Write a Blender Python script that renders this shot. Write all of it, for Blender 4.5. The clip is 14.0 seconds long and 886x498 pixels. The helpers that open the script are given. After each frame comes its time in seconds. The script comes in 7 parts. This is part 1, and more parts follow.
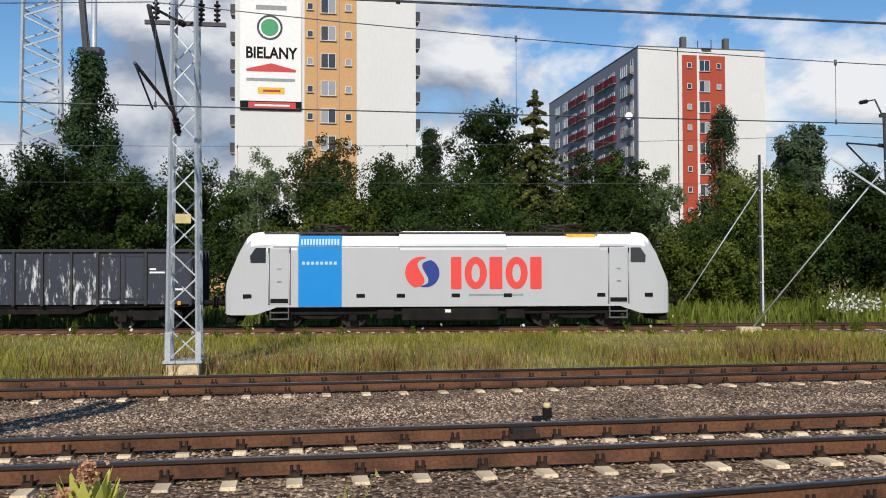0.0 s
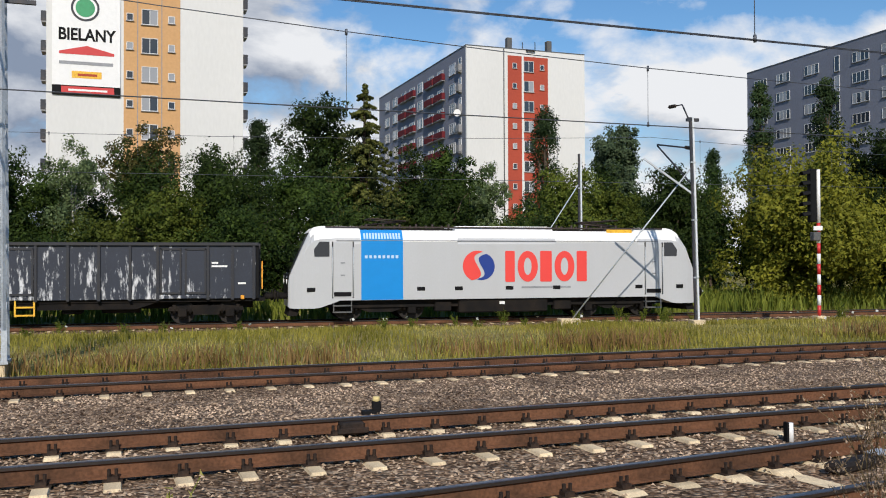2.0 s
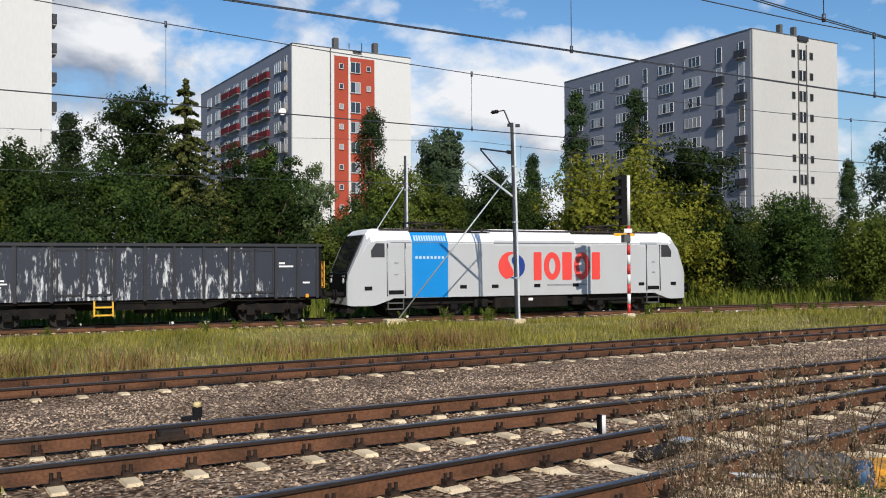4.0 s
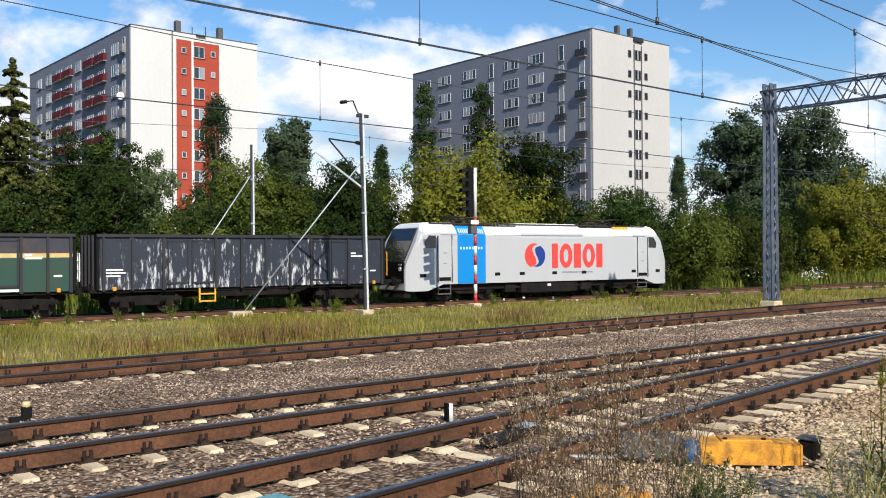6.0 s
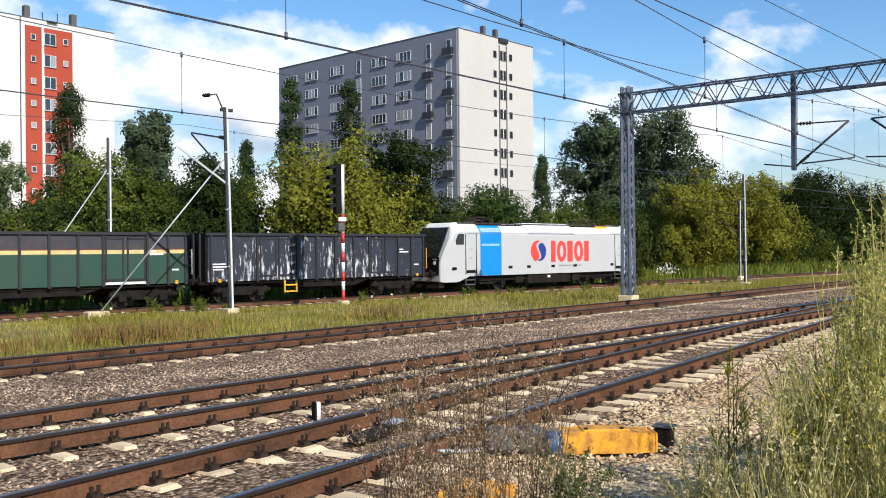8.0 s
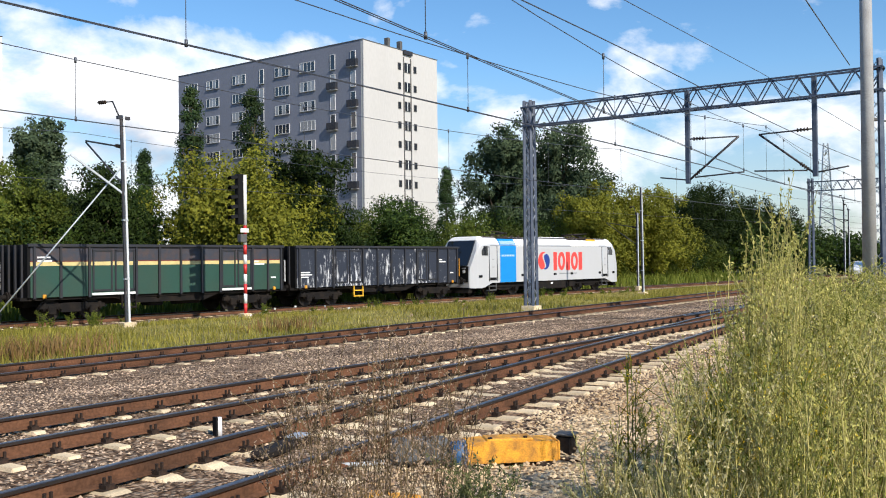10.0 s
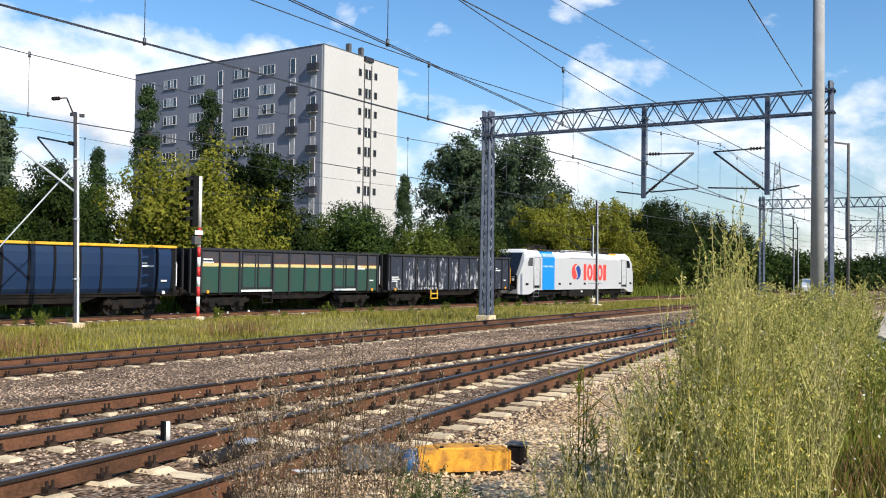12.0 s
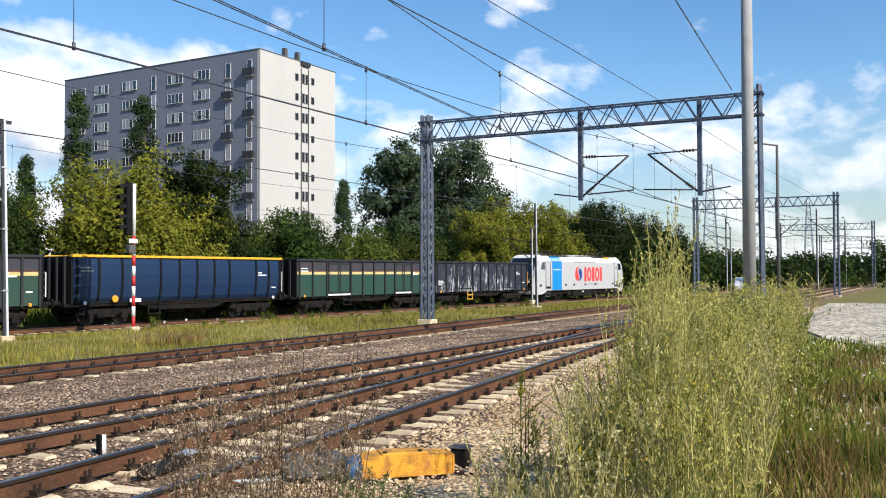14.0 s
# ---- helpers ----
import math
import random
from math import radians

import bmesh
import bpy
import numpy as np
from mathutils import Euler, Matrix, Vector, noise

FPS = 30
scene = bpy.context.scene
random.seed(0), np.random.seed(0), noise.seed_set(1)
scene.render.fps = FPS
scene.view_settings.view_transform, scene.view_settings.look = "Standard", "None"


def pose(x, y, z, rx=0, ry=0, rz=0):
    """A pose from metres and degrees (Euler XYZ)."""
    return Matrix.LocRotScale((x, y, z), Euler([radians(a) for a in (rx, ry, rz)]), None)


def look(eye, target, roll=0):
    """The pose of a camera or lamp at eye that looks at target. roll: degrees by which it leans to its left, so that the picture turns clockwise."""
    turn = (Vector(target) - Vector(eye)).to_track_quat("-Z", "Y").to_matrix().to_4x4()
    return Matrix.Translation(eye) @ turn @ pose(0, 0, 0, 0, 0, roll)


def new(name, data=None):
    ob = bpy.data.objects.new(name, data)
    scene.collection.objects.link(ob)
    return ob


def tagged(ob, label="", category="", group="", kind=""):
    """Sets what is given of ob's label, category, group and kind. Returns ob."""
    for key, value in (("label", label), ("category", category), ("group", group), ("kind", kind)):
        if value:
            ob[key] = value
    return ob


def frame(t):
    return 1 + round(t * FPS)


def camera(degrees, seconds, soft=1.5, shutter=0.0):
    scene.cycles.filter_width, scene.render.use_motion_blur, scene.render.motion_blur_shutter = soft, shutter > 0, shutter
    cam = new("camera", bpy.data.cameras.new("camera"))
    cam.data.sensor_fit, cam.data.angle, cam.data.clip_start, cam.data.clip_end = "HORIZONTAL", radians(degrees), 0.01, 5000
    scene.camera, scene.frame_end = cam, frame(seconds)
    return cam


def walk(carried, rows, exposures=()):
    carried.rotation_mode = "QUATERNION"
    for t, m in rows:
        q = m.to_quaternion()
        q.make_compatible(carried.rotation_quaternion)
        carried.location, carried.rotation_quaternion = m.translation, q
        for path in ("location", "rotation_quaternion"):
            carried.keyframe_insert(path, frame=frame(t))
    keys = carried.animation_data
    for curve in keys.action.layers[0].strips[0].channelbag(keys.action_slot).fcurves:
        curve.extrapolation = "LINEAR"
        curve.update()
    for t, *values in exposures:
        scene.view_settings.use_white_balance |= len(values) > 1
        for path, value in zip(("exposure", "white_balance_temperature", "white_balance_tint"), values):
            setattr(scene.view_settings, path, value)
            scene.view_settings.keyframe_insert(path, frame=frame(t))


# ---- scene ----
import itertools

cam = camera(52.0, 14.0, soft=1.05)
EYE = 1.85
PATH = [
    (0.0, pose(0, 0, EYE, 91.36, 0.15, 0.01)),
    (0.5, pose(0, 0, EYE, 91.32, 0.05, -3.12)),
    (1.0, pose(0, 0, EYE, 91.29, 0.10, -6.38)),
    (1.5, pose(0, 0, EYE, 91.18, 0.35, -8.63)),
    (2.0, pose(0, 0, EYE, 90.96, 0.21, -10.70)),
    (2.5, pose(0, 0, EYE, 91.04, -0.09, -13.04)),
    (3.0, pose(0, 0, EYE, 90.84, -0.07, -16.10)),
    (5.5, pose(0, 0, EYE, 90.82, 0.63, -28.64)),
    (6.0, pose(0, 0, EYE, 90.35, 0.36, -31.14)),
    (6.5, pose(0, 0, EYE, 90.96, 0.22, -33.93)),
    (7.0, pose(0, 0, EYE, 90.62, 0.35, -36.19)),
    (7.5, pose(0, 0, EYE, 91.34, -0.82, -38.29)),
    (8.0, pose(0, 0, EYE, 90.10, 0.50, -39.46)),
    (8.5, pose(0, 0, EYE, 90.06, -0.30, -42.08)),
    (9.0, pose(0, 0, EYE, 90.43, 0.32, -43.23)),
    (11.5, pose(0, 0, EYE, 91.04, -0.48, -47.83)),
    (12.0, pose(0, 0, EYE, 91.27, -0.78, -48.23)),
    (12.5, pose(0, 0, EYE, 91.65, -1.06, -50.04)),
    (13.0, pose(0, 0, EYE, 91.47, -0.17, -50.62)),
    (13.5, pose(0, 0, EYE, 91.68, 0.05, -51.20)),
    (14.0, pose(0, 0, EYE, 91.56, 0.21, -51.98)),
]
walk(cam, PATH, [(0.0, -0.27), (3.0, -0.26), (6.5, 0.11), (9.0, 0.20), (14.0, 0.22)])

# ---------------------------------------------------------------- light
SUN_EL, SUN_FROM = 36.0, (-0.12, -0.993)
sun = new("sun", bpy.data.lights.new("sun", "SUN"))
sun.data.energy, sun.data.angle, sun.data.color = 5.0, radians(0.55), (1.0, 0.92, 0.80)
sun.matrix_basis = look((SUN_FROM[0] * 100, SUN_FROM[1] * 100, 100 * math.tan(radians(SUN_EL))), (0, 0, 0))


def make_world():
    w = bpy.data.worlds.new("sky")
    scene.world = w
    w.use_nodes = True
    n, l = w.node_tree.nodes, w.node_tree.links
    n.clear()
    out = n.new("ShaderNodeOutputWorld")
    bg = n.new("ShaderNodeBackground")
    bg.inputs["Strength"].default_value = 0.057
    sky = n.new("ShaderNodeTexSky")
    sky.sky_type, sky.sun_disc = "NISHITA", False
    sky.sun_elevation = radians(SUN_EL)
    sky.sun_rotation = math.atan2(SUN_FROM[0], SUN_FROM[1])
    sky.dust_density, sky.ozone_density, sky.air_density = 0.0, 3.0, 1.0
    tc = n.new("ShaderNodeTexCoord")
    # clouds: heaps over the horizon, laid on a flattened dome
    def billows(offset):
        mp = n.new("ShaderNodeMapping")
        mp.inputs["Scale"].default_value = (4.2, 4.2, 7.6)
        mp.inputs["Location"].default_value = (1.35, 0.4, 0.2 + offset)
        l.new(tc.outputs["Generated"], mp.inputs["Vector"])
        big = n.new("ShaderNodeTexNoise")
        big.inputs["Scale"].default_value, big.inputs["Detail"].default_value = 1.0, 12.0
        big.inputs["Roughness"].default_value, big.inputs["Distortion"].default_value = 0.56, 0.2
        l.new(mp.outputs[0], big.inputs["Vector"])
        return big.outputs["Fac"]

    def calc(op, a, b, c=None):
        nd = n.new("ShaderNodeMath")
        nd.operation = op
        for k, q in enumerate((a, b) if c is None else (a, b, c)):
            if isinstance(q, (int, float)):
                nd.inputs[k].default_value = q
            else:
                l.new(q, nd.inputs[k])
        return nd.outputs[0]

    here, above = billows(0.0), billows(0.30)
    sep = n.new("ShaderNodeSeparateXYZ")
    l.new(tc.outputs["Generated"], sep.inputs[0])
    # more cloud low down, before the viewer and far out to the east
    side = calc("ADD", sep.outputs["X"], -0.05)
    dense = calc("MULTIPLY_ADD", calc("MULTIPLY", side, side), -0.25, calc("ADD", here, 0.062))
    dense = calc("MULTIPLY_ADD", calc("MAXIMUM", calc("ADD", sep.outputs["X"], -0.72), 0.0), 0.45, dense)
    dense = calc("MULTIPLY_ADD", sep.outputs["Z"], -0.80, dense)
    cover = n.new("ShaderNodeValToRGB")
    cover.color_ramp.elements[0].position, cover.color_ramp.elements[1].position = 0.320, 0.425
    l.new(dense, cover.inputs[0])
    # lit tops where the cloud thins out upwards, grey bellies where more lies above; the west is greyer
    lit = calc("SUBTRACT", here, above)
    lit = calc("MULTIPLY_ADD", lit, 2.2, 0.50)
    lit = calc("MULTIPLY_ADD", sep.outputs["X"], 0.42, lit)
    shade = n.new("ShaderNodeValToRGB")
    e = shade.color_ramp.elements
    e[0].position, e[0].color = 0.18, (5.3, 6.5, 8.8, 1)
    e[1].position, e[1].color = 0.66, (17.8, 18.1, 18.7, 1)
    l.new(lit, shade.inputs[0])
    tint = n.new("ShaderNodeHueSaturation")
    tint.inputs["Saturation"].default_value, tint.inputs["Value"].default_value = 1.20, 2.45
    l.new(sky.outputs["Color"], tint.inputs["Color"])
    mix = n.new("ShaderNodeMix")
    mix.data_type = "RGBA"
    l.new(cover.outputs["Color"], mix.inputs["Factor"])
    low = n.new("ShaderNodeMapRange")
    low.inputs["From Min"].default_value, low.inputs["From Max"].default_value = 0.0, 0.20
    low.inputs["To Min"].default_value, low.inputs["To Max"].default_value = 0.75, 0.0
    l.new(sep.outputs["Z"], low.inputs["Value"])
    air = n.new("ShaderNodeMix")
    air.data_type = "RGBA"
    air.inputs[7].default_value = (6.0, 6.7, 7.6, 1)
    l.new(low.outputs[0], air.inputs["Factor"])
    l.new(tint.outputs["Color"], air.inputs[6])
    l.new(air.outputs[2], mix.inputs[6])
    l.new(shade.outputs["Color"], mix.inputs[7])
    l.new(mix.outputs[2], bg.inputs["Color"])
    l.new(bg.outputs[0], out.inputs["Surface"])


make_world()


# ---------------------------------------------------------------- materials
def mat(name, color, rough=0.7, metal=0.0, vary=0.25, scale=3.0, fine=40.0, bump=0.0, second=None, amount=0.5, spec=None, per=0.0, streak=1.0):
    """A surface with large stains towards `second`, fine grain, relief, and a change of brightness from piece to piece."""
    m = bpy.data.materials.new(name)
    m.use_nodes = True
    n, l = m.node_tree.nodes, m.node_tree.links
    b = n["Principled BSDF"]
    b.inputs["Roughness"].default_value, b.inputs["Metallic"].default_value = rough, metal
    b.inputs["Specular IOR Level"].default_value = spec if spec is not None else 0.5 if rough < 0.7 else 0.18
    tc = n.new("ShaderNodeTexCoord")
    mp = n.new("ShaderNodeMapping")
    mp.inputs["Scale"].default_value = (1, 1, 1 / streak)
    l.new(tc.outputs["Object"], mp.inputs[0])
    big = n.new("ShaderNodeTexNoise")
    big.inputs["Scale"].default_value, big.inputs["Detail"].default_value = scale, 5
    l.new(mp.outputs[0], big.inputs["Vector"])
    small = n.new("ShaderNodeTexNoise")
    small.inputs["Scale"].default_value, small.inputs["Detail"].default_value = fine, 4
    l.new(mp.outputs[0], small.inputs["Vector"])
    ramp = n.new("ShaderNodeMapRange")
    ramp.inputs["From Min"].default_value, ramp.inputs["From Max"].default_value = 0.42, 0.68
    ramp.inputs["To Max"].default_value = amount
    l.new(big.outputs["Fac"], ramp.inputs["Value"])
    stain = n.new("ShaderNodeMix")
    stain.data_type = "RGBA"
    stain.inputs[6].default_value = (*color, 1)
    stain.inputs[7].default_value = (*(second or [c * 0.6 for c in color]), 1)
    l.new(ramp.outputs[0], stain.inputs["Factor"])
    hsv = n.new("ShaderNodeHueSaturation")
    l.new(stain.outputs[2], hsv.inputs["Color"])
    val = n.new("ShaderNodeMapRange")
    val.inputs["From Min"].default_value, val.inputs["From Max"].default_value = 0.3, 0.7
    val.inputs["To Min"].default_value, val.inputs["To Max"].default_value = 1 - vary, 1 + vary
    l.new(small.outputs["Fac"], val.inputs["Value"])
    if per:
        info = n.new("ShaderNodeObjectInfo")
        pr = n.new("ShaderNodeMapRange")
        pr.inputs["To Min"].default_value, pr.inputs["To Max"].default_value = 1 - per, 1 + per
        l.new(info.outputs["Random"], pr.inputs["Value"])
        mul = n.new("ShaderNodeMath")
        mul.operation = "MULTIPLY"
        l.new(val.outputs[0], mul.inputs[0])
        l.new(pr.outputs[0], mul.inputs[1])
        l.new(mul.outputs[0], hsv.inputs["Value"])
    else:
        l.new(val.outputs[0], hsv.inputs["Value"])
    l.new(hsv.outputs[0], b.inputs["Base Color"])
    if bump:
        bp = n.new("ShaderNodeBump")
        bp.inputs["Strength"].default_value, bp.inputs["Distance"].default_value = 0.6, bump
        l.new(small.outputs["Fac"], bp.inputs["Height"])
        l.new(bp.outputs[0], b.inputs["Normal"])
    return m


def leafy(name, dark, light, through_share=0.22, rough=0.6, per=0.0):
    """Leaves or blades: each one takes its own tint; part of the light passes through."""
    m = bpy.data.materials.new(name)
    m.use_nodes = True
    n, l = m.node_tree.nodes, m.node_tree.links
    b, out = n["Principled BSDF"], n["Material Output"]
    b.inputs["Roughness"].default_value = rough
    b.inputs["Specular IOR Level"].default_value = 0.12
    geo = n.new("ShaderNodeNewGeometry")
    tc = n.new("ShaderNodeTexCoord")
    big = n.new("ShaderNodeTexNoise")
    big.inputs["Scale"].default_value, big.inputs["Detail"].default_value = 0.5, 3
    l.new(tc.outputs["Object"], big.inputs["Vector"])
    mr = n.new("ShaderNodeMapRange")
    mr.inputs["From Min"].default_value, mr.inputs["From Max"].default_value = 0.35, 0.65
    l.new(big.outputs["Fac"], mr.inputs["Value"])
    av = n.new("ShaderNodeMix")
    av.inputs["Factor"].default_value = 0.55
    l.new(mr.outputs[0], av.inputs[2])
    l.new(geo.outputs["Random Per Island"], av.inputs[3])
    ramp = n.new("ShaderNodeValToRGB")
    ramp.color_ramp.elements[0].color, ramp.color_ramp.elements[1].color = (*dark, 1), (*light, 1)
    ramp.color_ramp.elements[0].position, ramp.color_ramp.elements[1].position = 0.15, 0.9
    l.new(av.outputs[0], ramp.inputs[0])
    tone = ramp.outputs[0]
    if per:
        info, span, hsv = n.new("ShaderNodeObjectInfo"), n.new("ShaderNodeMapRange"), n.new("ShaderNodeHueSaturation")
        span.inputs["To Min"].default_value, span.inputs["To Max"].default_value = 1 - per, 1 + per
        l.new(info.outputs["Random"], span.inputs["Value"])
        l.new(span.outputs[0], hsv.inputs["Value"])
        l.new(tone, hsv.inputs["Color"])
        tone = hsv.outputs[0]
    l.new(tone, b.inputs["Base Color"])
    tr = n.new("ShaderNodeBsdfTranslucent")
    l.new(tone, tr.inputs["Color"])
    mx = n.new("ShaderNodeMixShader")
    mx.inputs[0].default_value = through_share
    l.new(b.outputs[0], mx.inputs[1])
    l.new(tr.outputs[0], mx.inputs[2])
    l.new(mx.outputs[0], out.inputs["Surface"])
    return m


def stones(name, tints, scale, bump):
    """Gravel: cells of many tints; the shade in their dark gaps is put into the colour."""
    m = bpy.data.materials.new(name)
    m.use_nodes = True
    n, l = m.node_tree.nodes, m.node_tree.links
    b = n["Principled BSDF"]
    b.inputs["Roughness"].default_value = 0.9
    b.inputs["Specular IOR Level"].default_value = 0.15
    tc = n.new("ShaderNodeTexCoord")
    cell = n.new("ShaderNodeTexVoronoi")
    cell.inputs["Scale"].default_value = scale
    l.new(tc.outputs["Object"], cell.inputs["Vector"])
    sp = n.new("ShaderNodeSeparateColor")
    l.new(cell.outputs["Color"], sp.inputs[0])
    ramp = n.new("ShaderNodeValToRGB")
    els = ramp.color_ramp.elements
    els[0].color, els[0].position = (*tints[0], 1), 0
    els[1].color, els[1].position = (*tints[-1], 1), 1
    for i, c in enumerate(tints[1:-1], 1):
        el = els.new(i / (len(tints) - 1))
        el.color = (*c, 1)
    l.new(sp.outputs[0], ramp.inputs[0])
    gap = n.new("ShaderNodeMapRange")
    gap.inputs["From Min"].default_value, gap.inputs["From Max"].default_value = 0.35, 0.75
    gap.inputs["To Min"].default_value, gap.inputs["To Max"].default_value = 1.0, 0.30
    l.new(cell.outputs["Distance"], gap.inputs["Value"])
    big = n.new("ShaderNodeTexNoise")
    big.inputs["Scale"].default_value, big.inputs["Detail"].default_value = 0.6, 4
    l.new(tc.outputs["Object"], big.inputs["Vector"])
    br = n.new("ShaderNodeMapRange")
    br.inputs["From Min"].default_value, br.inputs["From Max"].default_value = 0.3, 0.7
    br.inputs["To Min"].default_value, br.inputs["To Max"].default_value = 0.75, 1.2
    l.new(big.outputs["Fac"], br.inputs["Value"])
    mul = n.new("ShaderNodeMath")
    mul.operation = "MULTIPLY"
    l.new(gap.outputs[0], mul.inputs[0])
    l.new(br.outputs[0], mul.inputs[1])
    hsv = n.new("ShaderNodeHueSaturation")
    l.new(ramp.outputs[0], hsv.inputs["Color"])
    l.new(mul.outputs[0], hsv.inputs["Value"])
    l.new(hsv.outputs[0], b.inputs["Base Color"])
    bp = n.new("ShaderNodeBump")
    bp.inputs["Strength"].default_value, bp.inputs["Distance"].default_value, bp.invert = 1.0, bump, True
    l.new(cell.outputs["Distance"], bp.inputs["Height"])
    l.new(bp.outputs[0], b.inputs["Normal"])
    return m


def glass(name, tint, rough=0.06):
    m = bpy.data.materials.new(name)
    m.use_nodes = True
    b = m.node_tree.nodes["Principled BSDF"]
    b.inputs["Base Color"].default_value = (*tint, 1)
    b.inputs["Roughness"].default_value = rough
    b.inputs["Specular IOR Level"].default_value = 0.8
    return m


M_GRASS = mat("meadow_soil", (0.20, 0.19, 0.055), 0.95, vary=0.4, scale=0.35, fine=9, bump=0.05, second=(0.27, 0.20, 0.09), amount=0.8)
M_BALLAST = stones("ballast_stone", [(0.045, 0.026, 0.015), (0.265, 0.163, 0.098), (0.40, 0.280, 0.190), (0.130, 0.078, 0.047), (0.58, 0.45, 0.325)], 19, 0.03)
M_STONE = leafy("ballast_pieces", (0.050, 0.028, 0.016), (0.80, 0.59, 0.41), 0.0, 0.85)
M_STONE_NEW = leafy("pale_gravel_pieces", (0.37, 0.235, 0.120), (0.92, 0.72, 0.46), 0.0, 0.85)
M_GRAVEL_NEW = stones("pale_gravel", [(0.46, 0.32, 0.18), (0.76, 0.58, 0.36), (0.60, 0.44, 0.26), (0.85, 0.69, 0.47)], 17, 0.03)
M_RUST = mat("rusty_rail", (0.165, 0.078, 0.043), 0.85, 0.2, vary=0.3, scale=1.5, fine=30, second=(0.045, 0.027, 0.018), amount=0.7)
M_RAILTOP = mat("worn_rail_top", (0.20, 0.20, 0.215), 0.33, 0.85, vary=0.15, scale=0.8, fine=20, second=(0.10, 0.075, 0.06))
M_CONCRETE = mat("sleeper_concrete", (0.72, 0.58, 0.38), 0.9, vary=0.2, scale=5, fine=60, bump=0.004, second=(0.36, 0.28, 0.19), amount=0.5, per=0.18)
M_FASTEN = mat("dark_fastening", (0.028, 0.024, 0.022), 0.7, 0.4, second=(0.08, 0.045, 0.03))
M_STEEL = mat("galvanised_steel", (0.50, 0.54, 0.58), 0.5, 0.35, vary=0.15, scale=2, fine=25, second=(0.33, 0.35, 0.37))
M_SUNLITSTEEL = mat("sunlit_galvanised_steel", (0.68, 0.71, 0.74), 0.5, 0.2, vary=0.12, scale=2, fine=25, second=(0.50, 0.52, 0.54))
M_DARKSTEEL = mat("dark_painted_steel", (0.028, 0.033, 0.045), 0.55, 0.3, vary=0.2, second=(0.09, 0.07, 0.06))
M_WIRE = mat("copper_wire_weathered", (0.10, 0.11, 0.13), 0.5, 0.5, second=(0.07, 0.07, 0.08))
M_POLE = mat("pole_concrete", (0.36, 0.36, 0.36), 0.85, vary=0.15, scale=2, fine=30, bump=0.004, second=(0.26, 0.25, 0.24))
M_WHITE = mat("white_enamel", (0.78, 0.78, 0.78), 0.5, vary=0.05, amount=0.12)
M_RED = mat("red_enamel", (0.55, 0.03, 0.03), 0.45, vary=0.06, amount=0.15)
M_BLACK = mat("black_paint", (0.007, 0.007, 0.008), 0.75, vary=0.2)
M_YELLOW = mat("yellow_paint", (0.82, 0.47, 0.03), 0.5, vary=0.12, scale=6, second=(0.45, 0.22, 0.03), amount=0.6)
M_BLUEBOX = mat("blue_cast_iron", (0.025, 0.085, 0.19), 0.55, vary=0.2)
M_GREY = mat("grey_cast_housing", (0.10, 0.105, 0.11), 0.7, vary=0.25, second=(0.16, 0.13, 0.10))


